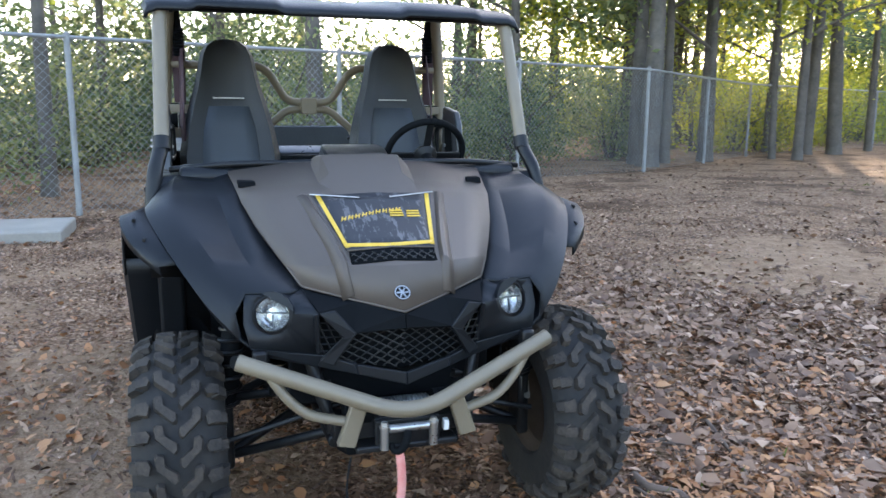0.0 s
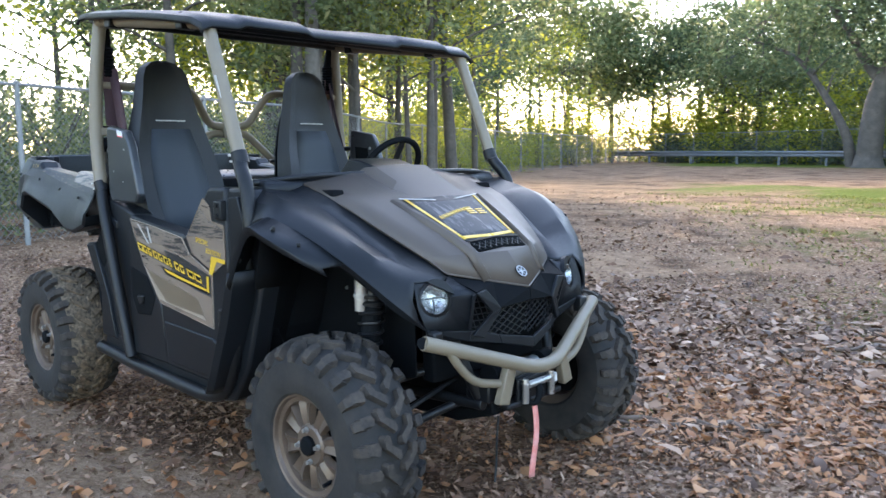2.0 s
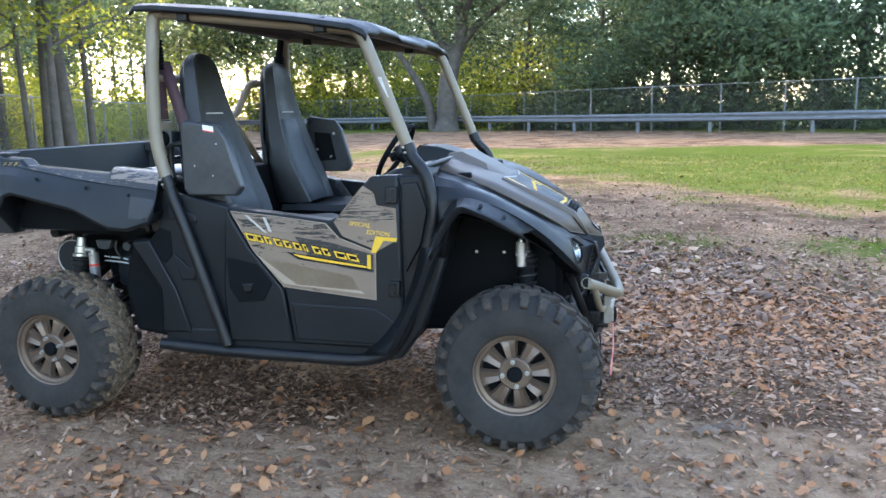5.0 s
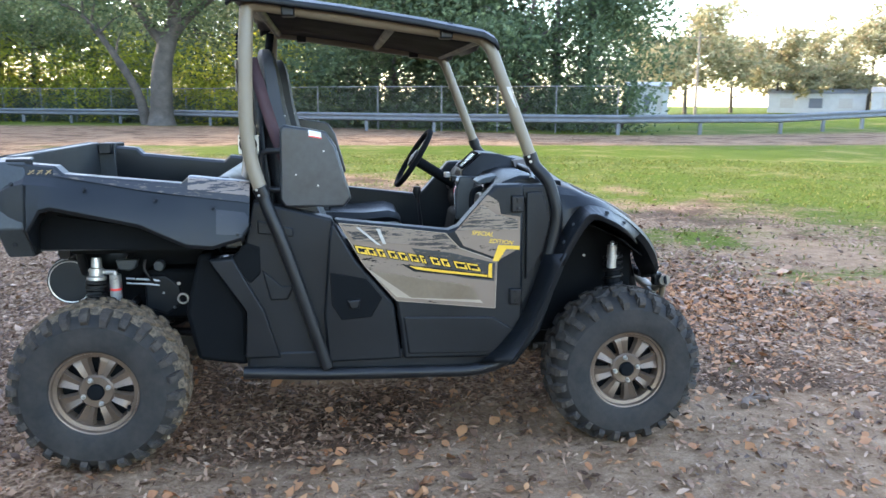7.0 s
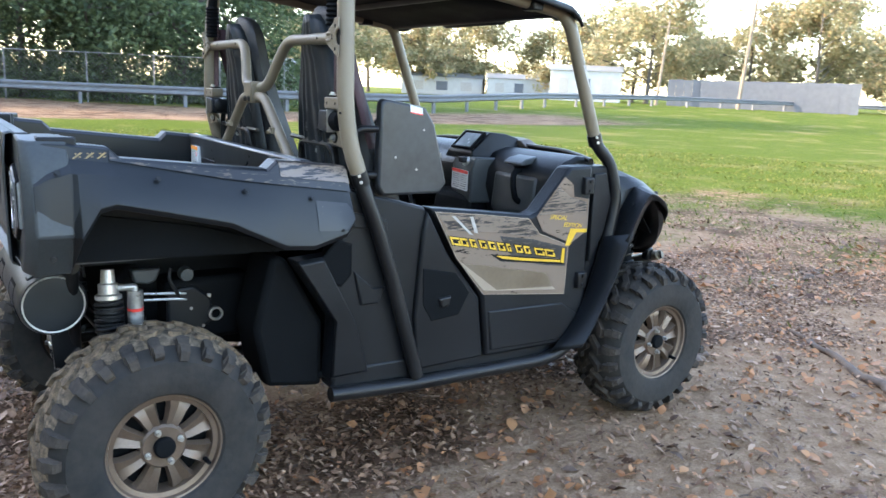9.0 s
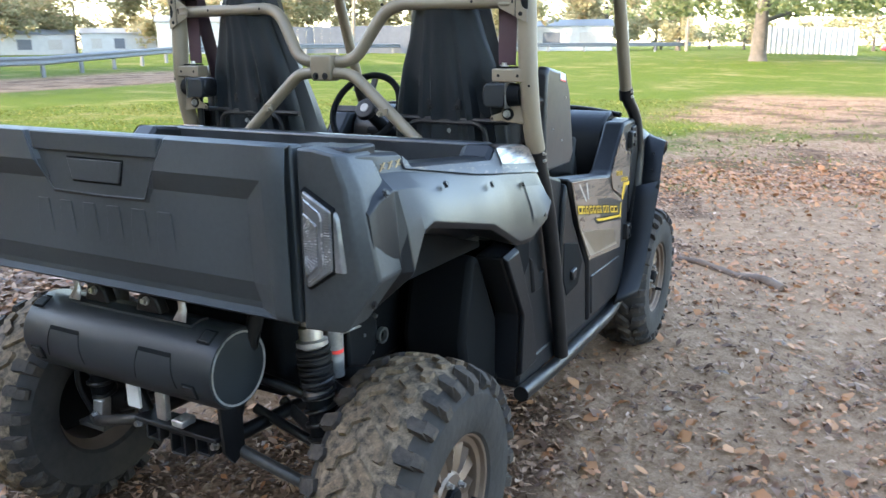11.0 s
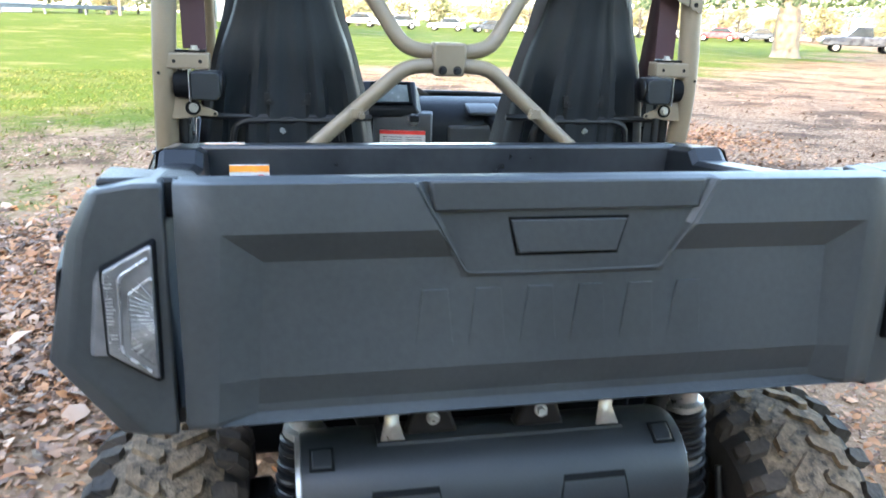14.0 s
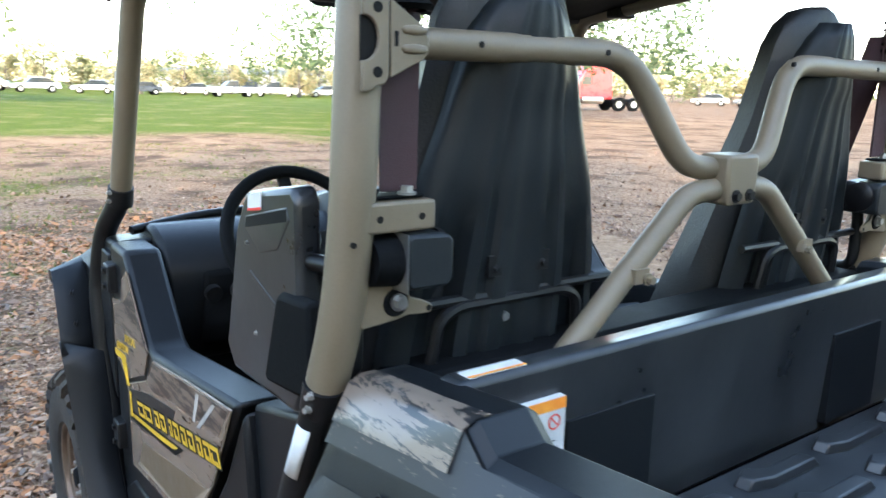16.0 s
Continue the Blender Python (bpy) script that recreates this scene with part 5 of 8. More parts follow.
def build_cage():
    for s in (1, -1):
        bm = bmesh.new()
        tube(bm, [(0.652, s * 0.652, 1.212), (0.478, s * 0.645, 1.648), (0.44, s * 0.63, 1.69), (-0.42, s * 0.63, 1.795)], 0.0245, 16, 0.08)
        part("roll_cage_tube", bm, TAN_TUBE, utv, "bronze roll cage front tube")
        bm = bmesh.new()
        tube(bm, [(-0.4, s * 0.63, 1.795), (-0.452, s * 0.632, 1.79), (-0.464, s * 0.655, 1.6), (-0.468, s * 0.67, 1.32), (-0.452, s * 0.675, 1.2), (-0.415, s * 0.682, 1.09)], 0.0275, 18, 0.09)
        post = part("roll_cage_post", bm, TAN_TUBE, utv, "bronze roll cage rear post")
        bm = bmesh.new()
        tube(bm, [(-0.485, s * 0.68, 1.3), (-0.4935, s * 0.6815, 1.3)], 0.0036, 10, 0)
        part("hole", bm, INK, post)
        # black lower frame: from the collar down, along the sill and up behind the door
        bm = bmesh.new()
        tube(bm, [(0.648, s * 0.652, 1.222), (0.665, s * 0.66, 1.185), (0.72, s * 0.675, 1.13), (0.762, s * 0.69, 0.99), (0.715, s * 0.695, 0.77), (0.62, s * 0.695, 0.47), (0.545, s * 0.69, 0.375), (0.42, s * 0.69, 0.345),
                  (-0.2, s * 0.69, 0.355), (-0.51, s * 0.685, 0.372)], 0.025, 14, 0.09)
        part("lower_frame_tube", bm, FRAME, utv, "black lower frame tube and sill")
        bm = bmesh.new()
        tube(bm, [(-0.418, s * 0.68, 1.1), (-0.395, s * 0.69, 1.03), (-0.34, s * 0.697, 0.89), (-0.265, s * 0.7, 0.66), (-0.18, s * 0.697, 0.385)], 0.0245, 14, 0.09)
        part("lower_frame_tube", bm, FRAME, utv)
        for c, d in (((0.65, s * 0.652, 1.217), (-0.37, 0, 0.93)), ((-0.417, s * 0.682, 1.094), (0.37, -s * 0.06, -0.9))):
            bm = bmesh.new()
            dv = Vector(d).normalized()
            tube(bm, [Vector(c) - dv * 0.022, Vector(c) + dv * 0.022], 0.029, 16, 0)
            collar = part("collar", bm, FRAME, utv, "black joint collar of the frame")
            for k in (-0.011, 0.011):
                bm = bmesh.new()
                bolt(bm, Vector(c) + dv * k + Vector((-0.012, s * 0.026, 0.0)), (-0.4, s, 0), 0.0042, 0.008)
                part("bolt", bm, SILVER, collar)
        # gusset plate, belt brackets
        bm = bmesh.new()
        arc = [(0.6715 - 0.0185 * math.cos(t), 1.53 + 0.024 * math.sin(t)) for t in (radians(v) for v in range(80, -81, -20))]
        prism(bm, [(0.674, 1.588)] + [(0.674, 1.554)] + arc + [(0.674, 1.506), (0.674, 1.472), (0.662, 1.473), (0.656, 1.479), (0.645, 1.481), (0.64, 1.489), (0.64, 1.572), (0.648, 1.588)], "x", -0.5, -0.494)
        prism(bm, [(0.637, 1.574), (0.592, 1.546), (0.585, 1.533), (0.586, 1.516), (0.593, 1.509), (0.637, 1.488)], "x", -0.4985, -0.493)
        bmesh.ops.transform(bm, matrix=Matrix.Diagonal((1, s, 1, 1)), verts=bm.verts[:])
        gusset = part("gusset_plate", bm, TAN_TUBE, utv, "bronze folded gusset plate of the roll cage", bevel=0.0015)
        bm = bmesh.new()
        box(bm, (-0.493, s * 0.6625, 1.53), (0.003, 0.022, 0.05))
        box(bm, (-0.495, s * 0.6385, 1.53), (0.0035, 0.0032, 0.084))
        box(bm, (-0.4984, s * 0.6295, 1.531), (0.001, 0.0055, 0.017))
        part("notch", bm, INK, gusset, "black plugs standing in for shade in the notch and slot", bevel=0.0005)
        for z in (1.5205, 1.5415):
            bm = bmesh.new()
            lathe(bm, [(0, -0.019), (0.0045, -0.014), (0.006, 0), (0.0045, 0.014), (0, 0.019)], 12, "y", Matrix.Translation((-0.4985, s * 0.605, z)) @ Matrix.Diagonal((0.7, 1, 1, 1)))
            part("crimp", bm, TAN_TUBE, gusset)
        for z in (1.494, 1.563):
            bm = bmesh.new()
            tube(bm, [(-0.5006, s * 0.655, z), (-0.498, s * 0.655, z)], 0.0062, 14, 0)
            part("hole", bm, INK, gusset)
        bm = bmesh.new()
        box(bm, (-0.467, s * 0.616, 1.328), (0.05, 0.1, 0.037))
        bracket = part("belt_bracket", bm, TAN_TUBE, utv, "bronze belt bracket", bevel=0.004)
        for y in (0.646, 0.587):
            bm = bmesh.new()
            tube(bm, [(-0.4925, s * y, 1.327), (-0.489, s * y, 1.327)], 0.0045, 12, 0)
            part("hole", bm, INK, bracket)
        bm = bmesh.new()
        prism(bm, [(0.66, 1.19), (0.66, 1.25), (0.61, 1.25), (0.597, 1.238), (0.588, 1.222), (0.57, 1.216), (0.557, 1.21), (0.553, 1.203), (0.558, 1.197), (0.575, 1.197), (0.59, 1.199), (0.61, 1.195)], "x", -0.472, -0.466)
        bmesh.ops.transform(bm, matrix=Matrix.Diagonal((1, s, 1, 1)), verts=bm.verts[:])
        low = part("belt_plate", bm, TAN_TUBE, utv, "bronze lower belt plate", bevel=0.002)
        bm = bmesh.new()
        lathe(bm, [(0, -0.0015), (0.017, -0.0015), (0.018, 0.0015), (0, 0.0015)], 20, "x", Matrix.Translation((-0.4735, s * 0.611, 1.218)))
        part("washer", bm, DARK, low, "black rubber washer")
        bm = bmesh.new()
        bolt(bm, (-0.4765, s * 0.609, 1.219), (-1, 0, 0), 0.0085, 0.009)
        part("bolt", bm, STEEL, low)
        bm = bmesh.new()
        tube(bm, [(-0.4725, s * 0.561, 1.204), (-0.471, s * 0.561, 1.204)], 0.004, 10, 0)
        part("hole", bm, INK, low)
        # belt reel and webbing
        bm = bmesh.new()
        prism(bm, [(0.544, 1.248), (0.552, 1.238), (0.607, 1.238), (0.613, 1.246), (0.613, 1.3), (0.607, 1.306), (0.552, 1.304), (0.544, 1.296)], "x", -0.502, -0.425)
        bmesh.ops.transform(bm, matrix=Matrix.Diagonal((1, s, 1, 1)), verts=bm.verts[:])
        reel = part("belt_reel", bm, DRUM, utv, "black seat belt reel", bevel=0.012)
        bm = bmesh.new()
        tube(bm, [(-0.468, s * 0.616, 1.273), (-0.468, s * 0.65, 1.273)], (0.034, 0.03), 24, 0)
        part("reel_cover", bm, DARK, reel, "round black cover of the reel")
        bm = bmesh.new()
        lathe(bm, [(0, s * 0.536), (0.026, s * 0.537), (0.03, s * 0.54), (0.032, s * 0.55)], 20, "y", Matrix.Translation((-0.463, 0, 1.274)))
        part("reel_drum", bm, FRAME, reel, "black round end of the reel")
        bm = bmesh.new()
        box(bm, (-0.466, s * 0.6145, 1.272), (0.078, 0.0018, 0.072))
        part("reel_plate", bm, STEEL, reel, "thin bright edge plate")
        bm = bmesh.new()
        box(bm, (-0.465, s * 0.614, 1.35), (0.03, 0.078, 0.005))
        part("belt_guide", bm, DARK, reel, "black belt guide", bevel=0.002)
        bm = bmesh.new()
        bolt(bm, (-0.478, s * 0.6, 1.354), (0, 0, 1), 0.0085, 0.008)
        part("bolt", bm, STEEL, reel)
        bm = bmesh.new()
        prism(bm, [(0.575, 1.355), (0.627, 1.355), (0.63, 1.62), (0.572, 1.62)], "x", -0.462, -0.458)
        bmesh.ops.transform(bm, matrix=Matrix.Diagonal((1, s, 1, 1)), verts=bm.verts[:])
        part("seat_belt", bm, BELT, utv, "dark seat belt webbing")
        bm = bmesh.new()
        loft(bm, [[(x, s * y, z), (x + 0.045, s * (y - 0.02), z)] for x, y, z in ((-0.47, 0.6, 1.6), (-0.43, 0.6, 1.45), (-0.385, 0.605, 1.3), (-0.33, 0.6, 1.14), (-0.31, 0.57, 1.06))])
        part("seat_belt", bm, BELT, utv, solid=0.003)
        bm = bmesh.new()
        for k in range(9):
            lathe(bm, [(0.024, 0), (0.031, 0.006), (0.024, 0.014)], 14, "z", Matrix.Translation((-0.474, s * 0.6, 1.565 + k * 0.014)))
        part("belt_boot", bm, DARK, utv, "black corrugated belt boot")
        bm = bmesh.new()
        tube(bm, [(-0.474, s * 0.6, 1.69), (-0.46, s * 0.61, 1.79)], 0.02, 10, 0)
        part("belt_boot", bm, DARK, utv)
        bm = bmesh.new()
        rows = []
        for c in ((-0.403, 0.687, 1.056), (-0.374, 0.693, 0.98)):
            rows.append([(c[0] - 0.0256 * math.cos(a), s * (c[1] + 0.0256 * math.sin(a)), c[2] - 0.008 * math.cos(a)) for a in (radians(v) for v in (42, 55, 68, 81, 94))])
        loft(bm, rows)
        if s > 0:
            part("label", bm, WHITE, utv, "white paper label on the frame", solid=0.0008)
        else:
            bm.free()
        bm = bmesh.new()
        prism(bm, [(0.565, 1.42), (0.58, 1.42), (0.552, 1.5), (0.537, 1.5)], "y", s * 0.671, s * 0.672)
        part("label", bm, PALE, utv, "pale printed label on the frame")
    # cross tubes
    bm = bmesh.new()
    up = [(0.635, 1.529), (0.212, 1.532), (0.108, 1.37), (0.03, 1.36)]
    tube(bm, [(-0.468 - (1.538 - z) * 0.2, y, z) for y, z in up] + [(-0.468 - (1.538 - z) * 0.2, -y, z) for y, z in up[::-1]], 0.019, 16, 0.062)
    cross = part("cross_tube", bm, TAN_TUBE, utv, "bronze dipped cross tube behind the seats")
    for y in (0.5, 0.274, -0.2, -0.5):
        bm = bmesh.new()
        tube(bm, [(-0.484, y, 1.531), (-0.4895, y, 1.531)], 0.0042, 10, 0)
        part("hole", bm, INK, cross)
    bm = bmesh.new()
    low = [(0.385, 1.085), (0.105, 1.325), (0.04, 1.33)]
    tube(bm, [(-0.512, y, z) for y, z in low] + [(-0.512, -y, z) for y, z in low[::-1]], 0.0185, 16, 0.06)
    part("lower_cross_tube", bm, TAN_TUBE, utv, "bronze bent lower brace tube")
    bm = bmesh.new()
    prism(bm, [(-0.04, 1.385), (0.04, 1.385), (0.042, 1.35), (0.036, 1.305), (-0.036, 1.305), (-0.042, 1.35)], "x", -0.54, -0.482)
    clamp = part("clamp", bm, TAN_TUBE, utv, "bronze clamp joining the cross tubes", bevel=0.006)
    for y in (-0.018, 0.018):
        bm = bmesh.new()
        bolt(bm, (-0.541, y, 1.32), (-1, 0, 0), 0.008, 0.006)
        part("bolt", bm, FRAME, clamp)
    for s in (1, -1):
        bm = bmesh.new()
        box(bm, (-0.53, s * 0.225, 1.215), (0.012, 0.03, 0.022), None)
        bolt(bm, (-0.538, s * 0.215, 1.21), (-1, 0, 0), 0.007, 0.01)
        part("tab", bm, TAN_TUBE, utv)
    for x, z in ((0.45, 1.69), (-0.42, 1.795), (0.1, 1.735)):
        bm = bmesh.new()
        tube(bm, [(x, -0.63, z), (x, 0.63, z)], 0.02, 12, 0)
        part("roof_cross_tube", bm, FRAME, utv)
    # roof panel
    bm = bmesh.new()
    rows = []
    for x, z in ((0.5, 1.668), (0.485, 1.69), (0.44, 1.712), (0.2, 1.752), (-0.1, 1.793), (-0.42, 1.826), (-0.5, 1.828), (-0.52, 1.812)):
        row = []
        for y in (-0.7, -0.69, -0.66, -0.55, -0.52, -0.25, -0.22, 0.22, 0.25, 0.52, 0.55, 0.66, 0.69, 0.7):
            d = 0.0
            if abs(y) > 0.68:
                d = -0.03 if abs(y) > 0.695 else -0.012
            elif abs(y) in (0.52, 0.25):
                d = 0.014
            elif abs(y) == 0.22:
                d = 0.0
            row.append((x, y * (1.0 if x < 0.45 else 0.985), z + d))
        rows.append(row)
    loft(bm, rows)
    roof = part("roof", bm, PLASTIC, utv, "black moulded plastic roof panel", smooth=30, solid=0.012)
    bm = bmesh.new()
    rows = [[(x, y, z - 0.022) for y in (-0.6, -0.3, 0, 0.3, 0.6)] for x, z in ((0.44, 1.705), (0.2, 1.745), (-0.1, 1.785), (-0.4, 1.815))]
    loft(bm, rows)
    part("roof_lining", bm, DARK, roof, solid=0.006)
    for x, z in ((0.3, 1.725), (-0.3, 1.795)):
        for s in (1, -1):
            bm = bmesh.new()
            box(bm, (x, s * 0.635, z - 0.015), (0.05, 0.07, 0.06))
            part("roof_bracket", bm, FRAME, roof, bevel=0.006)


build_cage()


def build_bed():
    bm = bmesh.new()
    box(bm, (-0.98, 0, 0.872), (0.76, 1.16, 0.024))
    bed = part("cargo_bed", bm, SCUFF, utv, "black plastic cargo bed with a ribbed floor")
    bm = bmesh.new()
    box(bm, (-0.91, 0, 0.838), (0.6, 0.84, 0.044))
    part("bed_underside", bm, DARK, bed)
    for i in range(8):
        for j in range(5):
            bm = bmesh.new()
            x, y = -1.285 + i * 0.09, -0.45 + j * 0.225
            prism(bm, [(x - 0.016, y - 0.095), (x + 0.014, y - 0.088), (x + 0.014, y + 0.025), (x + 0.036, y + 0.06), (x + 0.024, y + 0.092), (x - 0.002, y + 0.086), (x - 0.016, y + 0.04)], "z", 0.883, 0.901, 0.86)
            part("floor_rib", bm, SCUFF, bed, bevel=0.003)
    bm = bmesh.new()
    prism(bm, [(-0.592, 1.147), (-0.553, 1.146), (-0.5, 1.112), (-0.49, 1.09), (-0.5, 0.86), (-0.575, 0.86), (-0.582, 1.0)], "y", -0.6, 0.6)
    part("front_wall", bm, SCUFF, bed, bevel=0.01)
    # Darker plastic stands in for the dark reflection in two recessed panels.
    for y in (0.332, -0.342):
        bm = bmesh.new()
        prism(bm, [(y - 0.088, 0.885), (y + 0.088, 0.885), (y + 0.088, 1.058), (y - 0.088, 1.058)], "x", -0.57, -0.5905, 0.99)
        part("wall_panel", bm, PLASTIC, bed, "smooth panel of the bed wall, recess shade put into its colour", bevel=0.001)
    for s in (1, -1):
        # side wall: inner face, rail, outer shoulder and skirt
        st = [(-1.36, 1.205, 1.13, 0.845), (-1.325, 1.208, 1.15, 0.845), (-1.27, 1.203, 1.165, 0.85), (-1.255, 1.2, 1.163, 0.955), (-1.21, 1.196, 1.16, 1.03), (-1.17, 1.192, 1.155, 1.04), (-1.14, 1.162, 1.15, 1.034),
              (-0.86, 1.136, 1.1, 0.972), (-0.72, 1.124, 1.081, 0.905), (-0.69, 1.152, 1.078, 0.892), (-0.6, 1.142, 1.067, 0.885), (-0.49, 1.132, 1.054, 0.918), (-0.462, 1.128, 1.049, 0.962)]
        def shoulder(x):
            return float(np.interp(x, [-1.3, -0.5], [0.667, 0.698]))

        bm = bmesh.new()
        rows = []
        for x, rail, sh, low in st:
            mid = sh * 0.55 + low * 0.45
            ys = shoulder(x)
            skirt = [(0.732, mid - 0.02), (0.745, low + 0.012), (0.738, low), (0.62, low + 0.015)] if x > -1.26 else [(0.72, 1.0), (0.722, 0.965), (0.64, 0.862), (0.6, 0.862)]
            rows.append([(x, s * y, z) for y, z in [(0.565, 0.88), (0.575, rail - 0.01), (0.59, rail), (0.652, rail), (0.662, rail - 0.006), (ys, sh + 0.003), (ys + 0.003, sh - 0.003), (max(0.708, ys + 0.012), sh - 0.034 if sh - low > 0.09 else sh - 0.02)] + skirt])
        loft(bm, rows)
        part("bed_side", bm, GLOSS, bed, "black bed side and rear fender", smooth=13, solid=0.006, bevel=0.0025)
        # printed strip between rail and shoulder
        bm = bmesh.new()
        rows = []
        for x, rail, sh, low in st[5:]:
            rows.append([(x, s * 0.6705, rail - 0.004), (x, s * (shoulder(x) + 0.0075), sh + 0.006)])
        loft(bm, rows)
        part("side_graphic", bm, CAMO_DARK, bed, "printed splatter strip on the fender")
        bm = bmesh.new()
        loft(bm, [[(x, s * 0.635, rail + 0.0045), (x, s * 0.6545, rail + 0.0042), (x, s * 0.6725, rail - 0.004), (x, s * (0.4 * 0.668 + 0.6 * shoulder(x) + 0.0095), rail * 0.4 + sh * 0.6)] for x, rail, sh, low in st[9:]])
        part("side_graphic", bm, CAMO_BUSY, bed, "bronze printed panel with torn black streaks on the bed rail")
        bm = bmesh.new()
        rows = []
        for x in (-0.585, -0.545, -0.515, -0.49, -0.466):
            sh, low = (float(np.interp(x, [q[0] for q in st], [q[k] for q in st])) for k in (2, 3))
            ys = shoulder(x)
            a, b, c = Vector((max(0.708, ys + 0.012), sh - 0.034)), Vector((0.732, sh * 0.55 + low * 0.45 - 0.02)), Vector((0.745, low + 0.012))
            rows.append([(x, s * (q.x + 0.0055), q.y + 0.002) for q in (a, a.lerp(b, 0.5), b, b.lerp(c, 0.4 + (x + 0.585) * 4))])
        loft(bm, rows)
        part("side_graphic", bm, CAMO_FAINT, bed)
        bm = bmesh.new()

        def on_slope(x, z):
            return (x, s * (0.6735 - (z - 1.16) * 0.15), z)

        for k in range(3):
            x = -1.262 + k * 0.03
            for pts in (((x, 1.166), (x + 0.007, 1.1655), (x + 0.027, 1.181), (x + 0.02, 1.182)), ((x + 0.006, 1.181), (x + 0.012, 1.18), (x + 0.014, 1.1765), (x + 0.009, 1.177)), ((x + 0.016, 1.169), (x + 0.022, 1.1685), (x + 0.024, 1.172), (x + 0.018, 1.172))):
                bm.faces.new([bm.verts.new(on_slope(a, b)) for a, b in pts])
        part("side_badge", bm, BADGE, bed, "small worn gold printed mark", smooth=0, solid=0.0006)
        for x, z in ((-1.305, 1.133), (-1.055, 1.112), (-0.806, 1.073), (-0.598, 1.04), (-1.32, 0.905), (-0.505, 0.94)):
            bm = bmesh.new()
            bolt(bm, (x, s * (0.714 if z > 1 else (0.742 if x > -1 else 0.69)), z), (0, s, 0.45 if z > 1 else 0.0), 0.0068, 0.0045)
            part("screw", bm, FRAME, bed)
        bm = bmesh.new()
        prism(bm, [(-1.34, 0.9), (-1.2, 1.0), (-0.9, 0.95), (-0.62, 0.87), (-0.62, 0.855), (-1.34, 0.87)], "y", s * 0.575, s * 0.592)
        part("inner_arch", bm, DARK, bed)
    # labels on the front wall
    bm = bmesh.new()
    prism(bm, [(0.436, 0.956), (0.526, 0.956), (0.526, 1.101), (0.436, 1.101)], "x", -0.6, -0.58)
    part("warning_label", bm, WHITE, bed, "white warning label with an orange header")
    bm = bmesh.new()
    prism(bm, [(0.436, 1.086), (0.526, 1.086), (0.526, 1.101), (0.436, 1.101)], "x", -0.6002, -0.601)
    part("label_header", bm, ORANGE, bed)
    bm = bmesh.new()
    lathe(bm, [(0.0085, 0), (0.0085, 0.0006), (0.0105, 0.0006), (0.0105, 0)], 20, "x", Matrix.Translation((-0.6008, 0.455, 1.07)))
    box(bm, (-0.6008, 0.455, 1.07), (0.0006, 0.018, 0.002), Matrix.Translation((-0.6008, 0.455, 1.07)) @ pose(0, 0, 0, 45, 0, 0) @ Matrix.Translation((0.6008, -0.455, -1.07)))
    part("label_sign", bm, RED, bed)
    bm = bmesh.new()
    for k in range(14):
        wide = (0.034, 0.04, 0.03, 0.036, 0.066, 0.07, 0.05, 0.068, 0.06, 0.07, 0.044, 0.066, 0.07, 0.05)[k]
        box(bm, (-0.6006, 0.518 - wide / 2, 1.077 - k * 0.0082), (0.0006, wide, 0.0011))
    part("label_lines", bm, INK, bed)
    bm = bmesh.new()
    prism(bm, [(-0.583, 0.49), (-0.56, 0.49), (-0.56, 0.58), (-0.583, 0.58)], "z", 1.1472, 1.1482)
    part("label", bm, WHITE, bed, "small white label on the rim")
    bm = bmesh.new()
    prism(bm, [(-0.583, 0.49), (-0.579, 0.49), (-0.579, 0.58), (-0.583, 0.58)], "z", 1.1483, 1.149)
    part("label_header", bm, ORANGE, bed)


build_bed()


